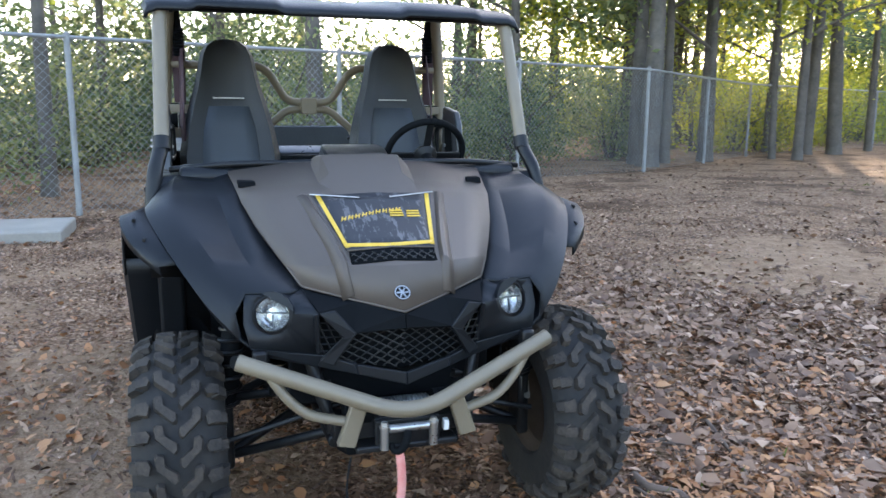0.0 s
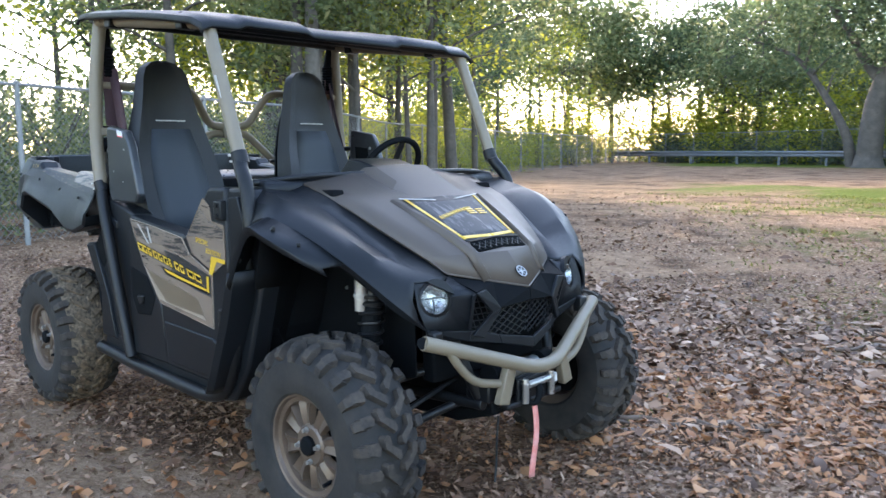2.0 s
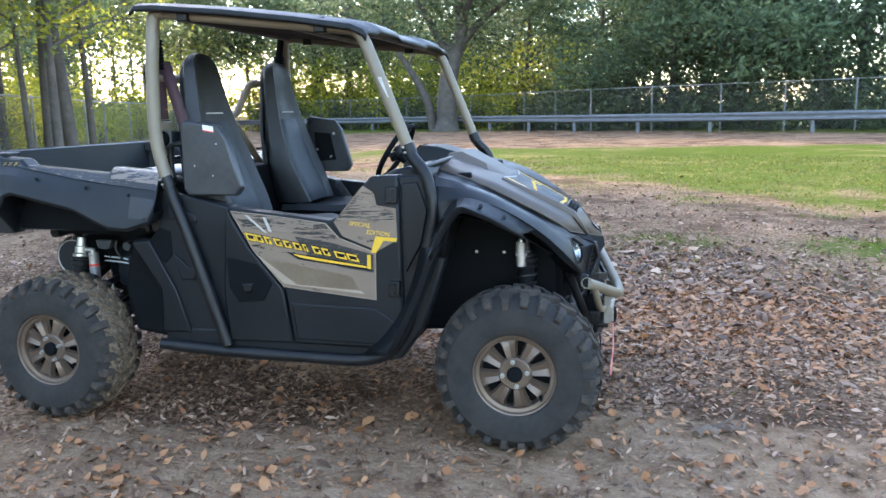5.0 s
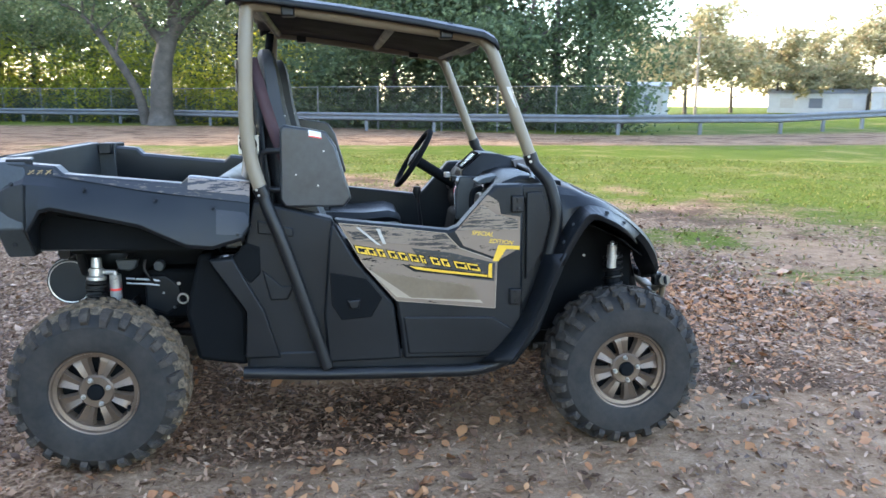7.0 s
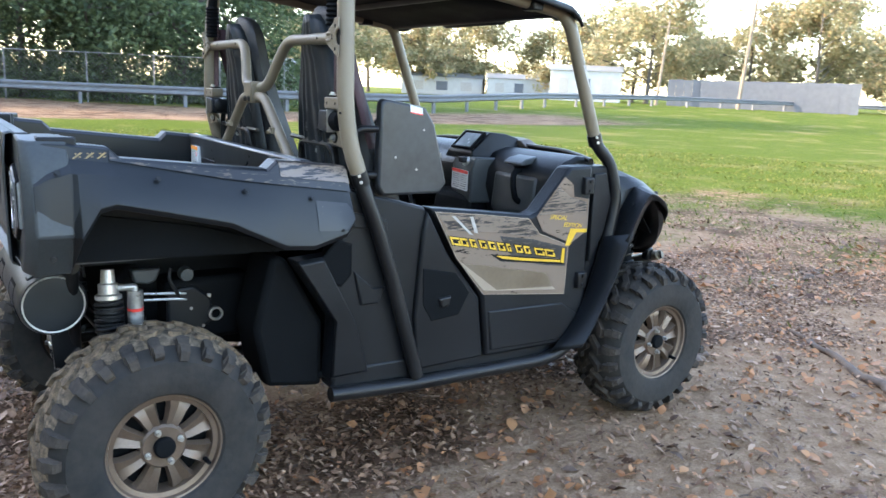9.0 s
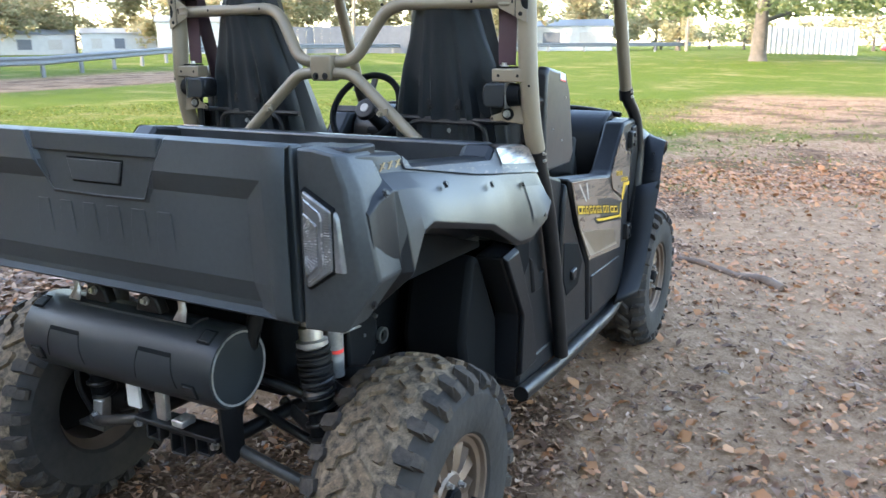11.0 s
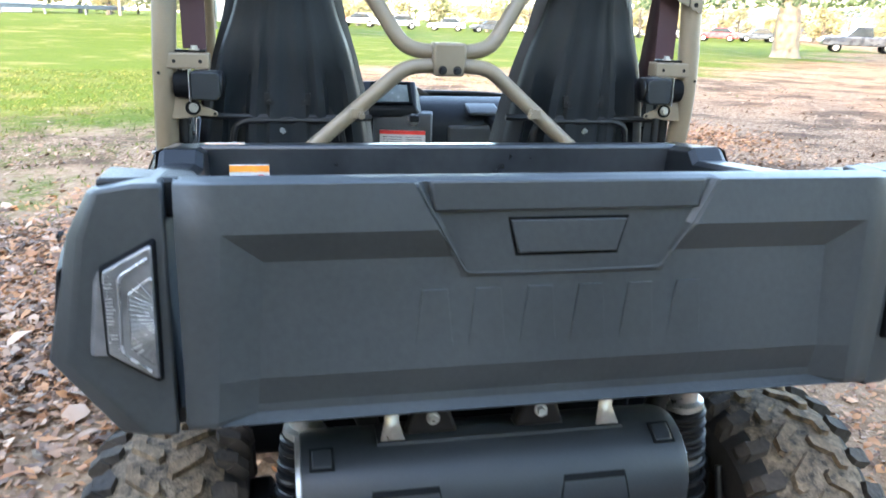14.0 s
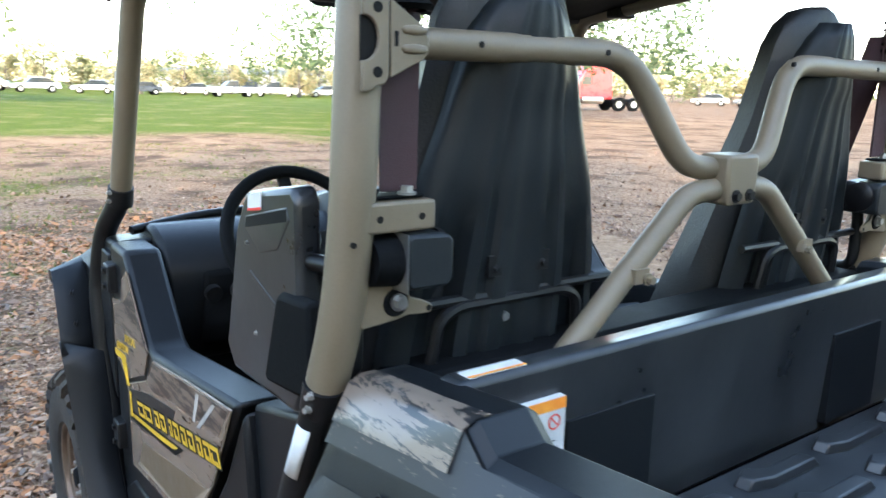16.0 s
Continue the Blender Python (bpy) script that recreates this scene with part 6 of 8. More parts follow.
def build_tailgate():
    bm = bmesh.new()
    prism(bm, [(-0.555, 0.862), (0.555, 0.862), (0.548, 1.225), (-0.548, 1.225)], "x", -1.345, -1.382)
    gate = part("tailgate", bm, PALED, utv, "black moulded plastic tailgate", bevel=0.006)

    def raised(name, poly, rise, taper=0.97, base=-1.38, mat=PALED, label="", bevel=0.004):
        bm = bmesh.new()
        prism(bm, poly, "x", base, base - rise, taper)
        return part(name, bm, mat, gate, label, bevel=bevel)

    # moulded skin: two undercut bands, and a sunken field round the handle
    bm = bmesh.new()
    levels = [(1.226, -1.384, -1.384, 0.4915, 0.491), (1.222, -1.402, -1.402, 0.4915, 0.491), (1.157, -1.408, -1.408, 0.4915, 0.491), (1.112, -1.4075, -1.388, 0.494, 0.438), (1.088, -1.4075, -1.389, 0.495, 0.439), (1.08, -1.4075, -1.3892, 0.496, 0.44),
              (1.0, -1.4065, -1.392, 0.5, 0.445), (0.942, -1.406, -1.3955, 0.503, 0.449), (0.895, -1.405, -1.381, 0.506, 0.452), (0.88, -1.404, -1.381, 0.508, 0.454), (0.872, -1.401, -1.3995, 0.5085, 0.508), (0.863, -1.384, -1.384, 0.509, 0.5085)]
    rows = []
    for z, flat, deep, outer, inner in levels:
        e = float(np.interp(z, [1.088, 1.224], [0.148, 0.222]))
        sunk = -1.384 if z > 1.225 else (-1.393 if z > 1.085 else deep)
        row = []
        for y, x in ((0.549, flat), (outer, flat), (inner, deep), (e + 0.012, deep), (e, sunk)):
            row.append((x, y, z))
        rows.append(row + [(x, -y, z) for x, y, z in row[::-1]])
    loft(bm, rows)
    part("gate_skin", bm, PALED, gate, "moulded black tailgate skin", smooth=9, solid=0.004)
    for sy in (1, -1):
        bm = bmesh.new()
        tube(bm, [(-1.404, sy * 0.226, 1.222), (-1.406, sy * 0.19, 1.153), (-1.3965, sy * 0.152, 1.088), (-1.3955, 0, 1.086)], 0.0018, 6, 0.01)
        part("gate_edge", bm, PALED, gate)
    raised("gate_panel", [(-0.205, 1.18), (0.205, 1.18), (0.212, 1.2255), (-0.212, 1.2255)], 0.012, 0.99, -1.39)
    raised("handle_surround", [(-0.1, 1.178), (0.1, 1.178), (0.079, 1.09), (-0.079, 1.09)], 0.0012, 1.0, -1.3935, PLASTIC, "", 0.0004)
    raised("handle_recess", [(-0.0935, 1.17), (0.0935, 1.17), (0.079, 1.1115), (-0.079, 1.1115)], 0.001, 1.0, -1.3946, DARK, "black gap round the handle", 0.0004)
    bm = bmesh.new()
    prism(bm, [(-0.09, 1.166), (0.09, 1.166), (0.076, 1.1165), (-0.076, 1.1165)], "x", -1.3954, -1.4, 0.985)
    part("handle", bm, PALED, gate, "black tailgate handle", bevel=0.0015)
    # raised plain blocks in a row
    for k in range(6):
        y = 0.2 - k * 0.08
        raised("embossed_mark", [(y + 0.026, 0.962), (y - 0.034, 0.962), (y - 0.022, 1.064), (y + 0.016, 1.064)], 0.0026, 0.99, -1.393, bevel=0.0006)
    for s in (1, -1):
        # corner with the tail light
        bm = bmesh.new()
        A = [(0.562, 0.852), (0.562, 1.222), (0.6, 1.222), (0.648, 1.214), (0.672, 1.15), (0.7, 0.975), (0.605, 0.858)]
        B = [(0.562, 0.852), (0.562, 1.222), (0.6, 1.22), (0.656, 1.21), (0.688, 1.148), (0.728, 0.97), (0.64, 0.85)]
        loft(bm, [[(-1.385, s * y, z) for y, z in A], [(-1.36, s * (y + 0.006), z) for y, z in B], [(-1.27, s * (y + 0.0), z) for y, z in B]], True, True)
        corner = part("bed_corner", bm, PALED, utv, "black bed corner holding the tail light", bevel=0.006)
        bm = bmesh.new()
        prism(bm, [(-1.245, s * 0.655), (-1.276, s * 0.58), (-1.284, s * 0.53), (-1.342, s * 0.515), (-1.342, s * 0.655)], "z", 1.165, 1.221)
        part("corner_cap", bm, PLASTIC, corner, "black cap behind the tailgate corner", bevel=0.006)
        bm = bmesh.new()
        q = [(0.576, 1.15), (0.582, 1.15), (0.652, 1.112), (0.652, 0.984), (0.584, 0.938), (0.578, 0.942)]
        prism(bm, [(s * a, b) for a, b in q], "x", -1.38, -1.394, 0.95)
        light = part("tail_light", bm, DARK, corner, "angular tail light with a clear ribbed lens", bevel=0.003)
        bm = bmesh.new()
        q2 = [(0.58, 1.144), (0.587, 1.142), (0.647, 1.108), (0.647, 0.988), (0.588, 0.946), (0.582, 0.948)]
        prism(bm, [(s * a, b) for a, b in q2], "x", -1.39, -1.398, 0.96)
        part("tail_lens", bm, TAIL, corner, "clear ribbed tail lens", bevel=0.003)
        bm = bmesh.new()
        prism(bm, [(s * a, b) for a, b in ((0.581, 1.1), (0.586, 1.1), (0.616, 1.078), (0.617, 0.996), (0.59, 0.97), (0.583, 0.97))], "x", -1.396, -1.4005, 0.94)
        core = part("lens_core", bm, LENS_CORE, corner, "faceted clear core of the tail lens", bevel=0.002)
        for k in range(17):
            z = 0.976 + k * 0.0072
            bm = bmesh.new()
            tube(bm, [(-1.4005, s * 0.584, 1.035 + (z - 1.035) * 0.6), (-1.4015, s * (0.615 - max(0.0, z - 1.078, 0.996 - z) * 1.2), z)], 0.0009, 5, 0)
            part("lens_rib", bm, LENS_RIB, core)
        for k in range(22):
            z = 0.992 + k * 0.0052
            bm = bmesh.new()
            box(bm, (-1.3982, s * 0.6375, z), (0.002, 0.012, 0.0018))
            part("lens_rib", bm, LENS_RIB, light)
        bm = bmesh.new()
        tube(bm, [(-1.399, s * y, z) for y, z in ((0.586, 1.125), (0.625, 1.1), (0.628, 0.991), (0.592, 0.962))], 0.0022, 6, 0.01)
        part("lens_band", bm, LENS_RIB, light, "bright band inside the lens")
        bm = bmesh.new()
        loft(bm, [[(-1.37, s * (y + 0.004), z), (-1.392, s * (y - 0.014), z), (-1.392, s * 0.645, z), (-1.37, s * 0.645, z)] for y, z in ((0.68, 0.985), (0.679, 1.0), (0.668, 1.09), (0.662, 1.105))], True, True)
        part("side_lens", bm, TAIL, corner, bevel=0.003)


build_tailgate()


def build_rear_gear():
    # muffler under the tailgate
    ax, az, r = -1.272, 0.667, 0.103
    bm = bmesh.new()
    lathe(bm, [(0, 0.402), (0.07, 0.4), (r - 0.004, 0.392), (r, 0.38), (r, -0.25), (r - 0.006, -0.268), (0.06, -0.27), (0, -0.265)], 40, "y", Matrix.Translation((ax, 0, az)))
    muffler = part("muffler", bm, DRUM, utv, "black drum-shaped muffler guard")
    for y in (-0.264, 0.394):
        bm = bmesh.new()
        lathe(bm, [(r - 0.016, -0.006), (r - 0.011, -0.007), (r - 0.011, 0.007), (r - 0.016, 0.006), (r - 0.016, -0.006)], 36, "y", Matrix.Translation((ax, y, az)))
        part("end_ring", bm, SILVER, muffler, "thin bright end ring")

    def on_drum(y, ang, size, mat, name, lift=0.002, h=0.006):
        bm = bmesh.new()
        m = Matrix.Translation((ax, y, az)) @ pose(0, 0, 0, 0, ang, 0)
        box(bm, (-(r + lift), 0, 0), (h, *size), m)
        return part(name, bm, mat, muffler, bevel=0.002)

    for y, ang in ((0.36, 60), (-0.228, 60), (0.338, -19), (-0.205, -19)):
        on_drum(y, ang, (0.04, 0.042), DARK, "clip_recess", 0.0012, 0.003)
        on_drum(y, ang, (0.031, 0.032), DRUM, "clip", 0.0025, 0.004)
    for y in (0.228, -0.093):
        on_drum(y, 25, (0.108, 0.011), DARK, "groove", 0.0004, 0.002)
        for e in (1, -1):
            bm = bmesh.new()
            tube(bm, [(ax - (r + 0.0002) * math.cos(radians(g)), y + e * (0.054 + (25 - g) * 0.0003), az + (r + 0.0002) * math.sin(radians(g))) for g in (28, 18, 8, -2, -12, -20)], 0.0013, 6, 0)
            part("groove", bm, DARK, muffler)
    bm = bmesh.new()
    loft(bm, [[(ax - (r + lift) * math.cos(radians(g)), y, az + (r + lift) * math.sin(radians(g))) for g, lift in ((68, -0.003), (71, 0.004), (85, 0.006), (100, 0.005), (104, -0.003))] for y in (0.268, 0.258, 0.1, -0.05, -0.152, -0.162)], False, True)
    part("ridge", bm, DRUM, muffler, "flat moulded ridge along the drum", smooth=20)
    for y in (0.176, -0.011):
        bm = bmesh.new()
        bolt(bm, (-1.305, y, 0.807), (-1, 0, 0.2), 0.0085, 0.011)
        part("mount_bolt", bm, STEEL, muffler)
        bm = bmesh.new()
        prism(bm, [(y - 0.045, 0.775), (y + 0.045, 0.775), (y + 0.03, 0.816), (y + 0.012, 0.828), (y - 0.012, 0.828), (y - 0.03, 0.816)], "x", -1.302, -1.27)
        part("mount_plate", bm, FRAME, muffler, bevel=0.006)
    for y in (0.244, -0.13):
        bm = bmesh.new()
        loft(bm, [[(x, y - w, z), (x, y + w, z)] for x, z, w in ((-1.29, 0.845, 0.011), (-1.302, 0.823, 0.011), (-1.3, 0.802, 0.012), (-1.314, 0.776, 0.02))])
        part("strap", bm, SILVER, muffler, "bright bent metal clip", solid=0.004)
    # frame, engine mass and skid plate
    bm = bmesh.new()
    for y in (-0.3, 0.3):
        tube(bm, [(-1.26, y, 0.825), (-0.55, y, 0.815)], 0.022, 10, 0)
        tube(bm, [(-1.22, y * 0.5, 0.42), (-0.5, y * 0.6, 0.38)], 0.02, 10, 0)
        tube(bm, [(-1.22, y, 0.83), (-1.2, y * 0.5, 0.42)], 0.02, 10, 0)
    tube(bm, [(-1.24, -0.42, 0.82), (-1.24, 0.45, 0.82)], 0.025, 10, 0)
    part("rear_frame", bm, FRAME, utv, "black welded rear frame")
    bm = bmesh.new()
    prism(bm, [(-1.08, 0.5), (-0.52, 0.42), (-0.5, 0.8), (-1.0, 0.82), (-1.1, 0.7)], "y", -0.24, 0.26)
    box(bm, (-0.8, 0, 0.62), (0.3, 0.7, 0.22))
    engine = part("engine", bm, DARK, utv, "dark engine and gearbox", bevel=0.02)
    for s in (1, -1):
        bm = bmesh.new()
        prism(bm, [(-1.06, 0.778), (-0.965, 0.778), (-0.98, 0.738), (-1.005, 0.728), (-1.05, 0.735)], "y", s * 0.33, s * 0.365, 0.95)
        part("air_duct", bm, GREY_PLASTIC, engine, "grey moulded duct", bevel=0.006)
        bm = bmesh.new()
        lathe(bm, [(0, s * 0.37), (0.02, s * 0.368), (0.023, s * 0.355), (0.023, s * 0.33)], 18, "y", Matrix.Translation((-0.883, 0, 0.748)))
        part("breather", bm, GREY_PLASTIC, engine, "round grey breather cap")
        for z in (0.692, 0.672):
            bm = bmesh.new()
            tube(bm, [(-1.02, s * 0.355, z + 0.003), (-0.9, s * 0.362, z - 0.004), (-0.82, s * 0.33, z - 0.03)], 0.0045, 8, 0.05)
            part("pipe", bm, SILVER, engine, "thin bare metal pipe")
        bm = bmesh.new()
        tube(bm, [(-0.935, s * 0.365, 0.775), (-0.945, s * 0.37, 0.74), (-0.925, s * 0.37, 0.705), (-0.9, s * 0.35, 0.66)], 0.006, 8, 0.04)
        part("hose", bm, FRAME, engine)
        bm = bmesh.new()
        lathe(bm, [(0.017, s * 0.36), (0.017, s * 0.372), (0.024, s * 0.372), (0.024, s * 0.36)], 20, "y", Matrix.Translation((-0.79, 0, 0.605)))
        part("hose_clip", bm, STEEL, engine, "bright round clip")
        for x, z in ((-0.808, 0.667), (-0.83, 0.565), (-0.87, 0.63)):
            bm = bmesh.new()
            bolt(bm, (x, s * 0.352, z), (0, s, 0), 0.006, 0.008)
            part("bolt", bm, STEEL, engine)
        bm = bmesh.new()
        prism(bm, [(-0.95, 0.7), (-0.86, 0.712), (-0.8, 0.66), (-0.79, 0.58), (-0.86, 0.53), (-0.95, 0.56)], "y", s * 0.345, s * 0.358, 0.92)
        part("side_cover", bm, PLASTIC, engine, "black cast side cover", bevel=0.006)
    bm = bmesh.new()
    box(bm, (-1.215, 0.0, 0.43), (0.07, 0.3, 0.014))
    box(bm, (-1.2, 0.0, 0.4), (0.03, 0.24, 0.06))
    hitch = part("hitch_plate", bm, FRAME, utv, "black cast hitch plate with square sockets", bevel=0.003)
    for y, w, z, h in ((-0.008, 0.05, 0.39, 0.06), (0.082, 0.045, 0.405, 0.045), (-0.098, 0.045, 0.405, 0.045)):
        bm = bmesh.new()
        for dy, dz, sy, sz in ((-w / 2, 0, 0.007, h), (w / 2, 0, 0.007, h), (0, h / 2, w, 0.007), (0, -h / 2, w, 0.007)):
            box(bm, (-1.23, y + dy, z + dz), (0.035, sy, sz))
        socket = part("socket", bm, FRAME, hitch, bevel=0.002)
        bm = bmesh.new()
        box(bm, (-1.217, y, z), (0.004, w - 0.006, h - 0.006))
        part("socket_hole", bm, INK, socket)
    for y in (0.135, -0.142):
        bm = bmesh.new()
        bolt(bm, (-1.245, y, 0.418), (-1, 0, 0), 0.009, 0.012)
        part("bolt", bm, STEEL, hitch)
    bm = bmesh.new()
    box(bm, (-1.255, 0.132, 0.504), (0.008, 0.046, 0.066))
    part("reflector_tag", bm, WHITE, utv, "white reflective tag")
    bm = bmesh.new()
    box(bm, (-1.25, 0.03, 0.495), (0.02, 0.036, 0.08))
    box(bm, (-1.24, -0.03, 0.46), (0.05, 0.04, 0.02))
    part("hitch_bracket", bm, SILVER, utv, "bare metal hitch bracket", bevel=0.004)
    bm = bmesh.new()
    prism(bm, [(-1.28, 0.6), (-1.2, 0.6), (-1.2, 0.4), (-1.24, 0.38), (-1.27, 0.42)], "y", -0.2, -0.19)
    part("skid_bracket", bm, FRAME, utv)
    for s in (1, -1):
        build_shock((-1.13, s * 0.37, 0.79), (-1.14, s * 0.427, 0.325), s, True)
        bm = bmesh.new()
        for x in (-1.215, -0.96):
            tube(bm, [(x, s * 0.13, 0.42), ((x - 1.13) / 2, s * 0.42, 0.322), (-1.085, s * 0.53, 0.287)], 0.0165, 10, 0.09)
        box(bm, (-1.135, s * 0.43, 0.308), (0.09, 0.11, 0.016))
        part("suspension_arm", bm, GRIMY, utv, "dusty black lower suspension arm", bevel=0.003)
        bm = bmesh.new()
        tube(bm, [(-1.16, s * 0.14, 0.6), (-1.1, s * 0.45, 0.53)], 0.016, 10, 0)
        tube(bm, [(-0.98, s * 0.14, 0.6), (-1.06, s * 0.45, 0.53)], 0.016, 10, 0)
        part("suspension_arm", bm, FRAME, utv)
        bm = bmesh.new()
        tube(bm, [(-1.063, s * 0.12, 0.44), (-1.063, s * 0.46, 0.34)], 0.014, 10, 0)
        for k in range(5):
            lathe(bm, [(0.02, 0.0), (0.034, 0.008), (0.02, 0.016)], 12, "y", Matrix.Translation((-1.063, s * (0.4 + k * 0.012) - 0.008, 0.36 - k * 0.004)))
        part("drive_shaft", bm, FRAME, utv, "drive shaft with a rubber boot")
        bm = bmesh.new()
        prism(bm, [(-1.12, 0.27), (-1.0, 0.27), (-1.02, 0.55), (-1.1, 0.55)], "y", s * 0.44, s * 0.49)
        part("knuckle", bm, FRAME, utv, bevel=0.012)
        bm = bmesh.new()
        tube(bm, [(-1.15, s * 0.47, 0.56), (-1.19, s * 0.465, 0.45), (-1.15, s * 0.45, 0.33)], 0.008, 8, 0.08)
        part("brake_hose", bm, FRAME, utv)


def build_shock(top, low, s, rear):
    top, low = Vector(top), Vector(low)
    d = (low - top).normalized()
    L = (low - top).length
    m = Matrix.Translation(top) @ d.to_track_quat("Z", "Y").to_matrix().to_4x4()
    bm = bmesh.new()
    lathe(bm, [(0, 0), (0.02, 0), (0.022, 0.04), (0.03, 0.045), (0.03, 0.075), (0.04, 0.08), (0.04, 0.092), (0.024, 0.1), (0.02, L - 0.07), (0.013, L - 0.06), (0.013, L - 0.02), (0, L - 0.02)], 22, "z", m)
    shock = part("shock_absorber", bm, SILVER if rear else FRAME, utv, "coil-over shock absorber with a black spring")
    bm = bmesh.new()
    turns, n = 9.0, 150
    pts = []
    z0, z1 = (0.1 if rear else 0.06), L - 0.08
    for i in range(n + 1):
        t = i / n
        a = 2 * math.pi * turns * t
        squeeze = t ** 1.25
        pts.append(m @ Vector((0.039 * math.cos(a), 0.039 * math.sin(a), z0 + (z1 - z0) * squeeze)))
    tube(bm, pts, 0.0062, 7, 0)
    part("spring", bm, FRAME, shock, "black coil spring")
    if rear:
        for k in range(8):
            bm = bmesh.new()
            lathe(bm, [(0.03, 0.1 + k * 0.0125), (0.043, 0.104 + k * 0.0125), (0.043, 0.108 + k * 0.0125), (0.03, 0.112 + k * 0.0125)], 20, "z", m)
            part("coil", bm, FRAME, shock)
        bm = bmesh.new()
        lathe(bm, [(0.03, 0.202), (0.038, 0.205), (0.038, 0.225), (0.03, 0.228)], 20, "z", m)
        part("spring_seat", bm, STEEL, shock, "bright ring between the coils")
    bm = bmesh.new()
    lathe(bm, [(0.03, z0 + 0.03), (0.034, z0 + 0.035), (0.034, z1 - 0.02), (0.03, z1)], 18, "z", m)
    part("dust_cover", bm, DARK, shock)
    bm = bmesh.new()
    box(bm, (0, 0, L - 0.025), (0.04, 0.035, 0.07), m)
    part("clevis", bm, SILVER, shock, bevel=0.004)
    bm = bmesh.new()
    bolt(bm, low + Vector((-0.024 if rear else 0.024, 0, 0.01)), (-1 if rear else 1, 0, 0), 0.011, 0.012)
    part("bolt", bm, STEEL, shock)
    off = Vector((0.075, s * 0.02, -0.07)) if rear else Vector((-0.02, s * 0.045, -0.005))
    a = top + off
    bm = bmesh.new()
    tube(bm, [a, a + Vector((0, 0, -0.13 if rear else -0.1))], 0.024 if rear else 0.021, 18, 0)
    res = part("reservoir", bm, SILVER, shock, "silver gas reservoir")
    for k, mt in ((0.055, RED), (0.075, PALE)) if rear else ((0.045, PALE),):
        bm = bmesh.new()
        tube(bm, [a + Vector((0, 0, -k)), a + Vector((0, 0, -k - 0.01))], 0.0245, 18, 0)
        part("band", bm, mt, shock)
    bm = bmesh.new()
    tube(bm, [top + Vector((0, 0, -0.06)), a + Vector((0, 0, 0.012)), a], 0.011, 10, 0.02)
    part("fitting", bm, SILVER, shock)


build_rear_gear()


def build_front_gear():
    bm = bmesh.new()
    for y in (-0.2, 0.2):
        tube(bm, [(1.35, y, 0.4), (1.0, y, 0.38), (0.7, y, 0.38)], 0.02, 10, 0.05)
        tube(bm, [(1.33, y, 0.42), (1.22, y * 1.4, 0.72), (1.0, y * 1.7, 0.85)], 0.02, 10, 0.05)
    tube(bm, [(1.33, -0.2, 0.44), (1.33, 0.2, 0.44)], 0.02, 10, 0)
    box(bm, (1.05, 0, 0.42), (0.5, 0.3, 0.1))
    part("front_frame", bm, FRAME, utv, "black welded front frame", bevel=0.004)
    bm = bmesh.new()
    box(bm, (1.2, 0, 0.62), (0.06, 0.62, 0.3))
    part("radiator", bm, DARK, utv, "dark radiator behind the grille", bevel=0.01)
    bm = bmesh.new()
    prism(bm, [(1.37, 0.36), (1.2, 0.3), (0.7, 0.28), (0.7, 0.34), (1.36, 0.41)], "y", -0.17, 0.17)
    part("skid_plate", bm, DARK, utv, "black front skid plate", bevel=0.01)
    for s in (1, -1):
        build_shock((1.09, s * 0.44, 0.83), (1.085, s * 0.5, 0.37), s, False)
        bm = bmesh.new()
        for x in (1.24, 0.92):
            tube(bm, [(x, s * 0.17, 0.39), (1.075, s * 0.5, 0.27)], 0.015, 10, 0)
            tube(bm, [(x * 0.98 + 0.02, s * 0.19, 0.53), (1.075, s * 0.48, 0.46)], 0.014, 10, 0)
        part("suspension_arm", bm, FRAME, utv, "black front suspension arm")
        bm = bmesh.new()
        tube(bm, [(1.18, s * 0.14, 0.45), (1.17, s * 0.49, 0.36)], 0.009, 8, 0)
        part("tie_rod", bm, FRAME, utv, "steering tie rod")
        bm = bmesh.new()
        prism(bm, [(1.01, 0.24), (1.12, 0.24), (1.11, 0.5), (1.03, 0.5)], "y", s * 0.47, s * 0.51)
        part("knuckle", bm, FRAME, utv, bevel=0.012)
        bm = bmesh.new()
        prism(bm, [(1.3, 0.62), (1.34, 0.62), (1.34, 0.68), (1.3, 0.68)], "y", s * 0.38, s * 0.42)
        part("bumper_mount", bm, FRAME, utv, bevel=0.008)


build_front_gear()


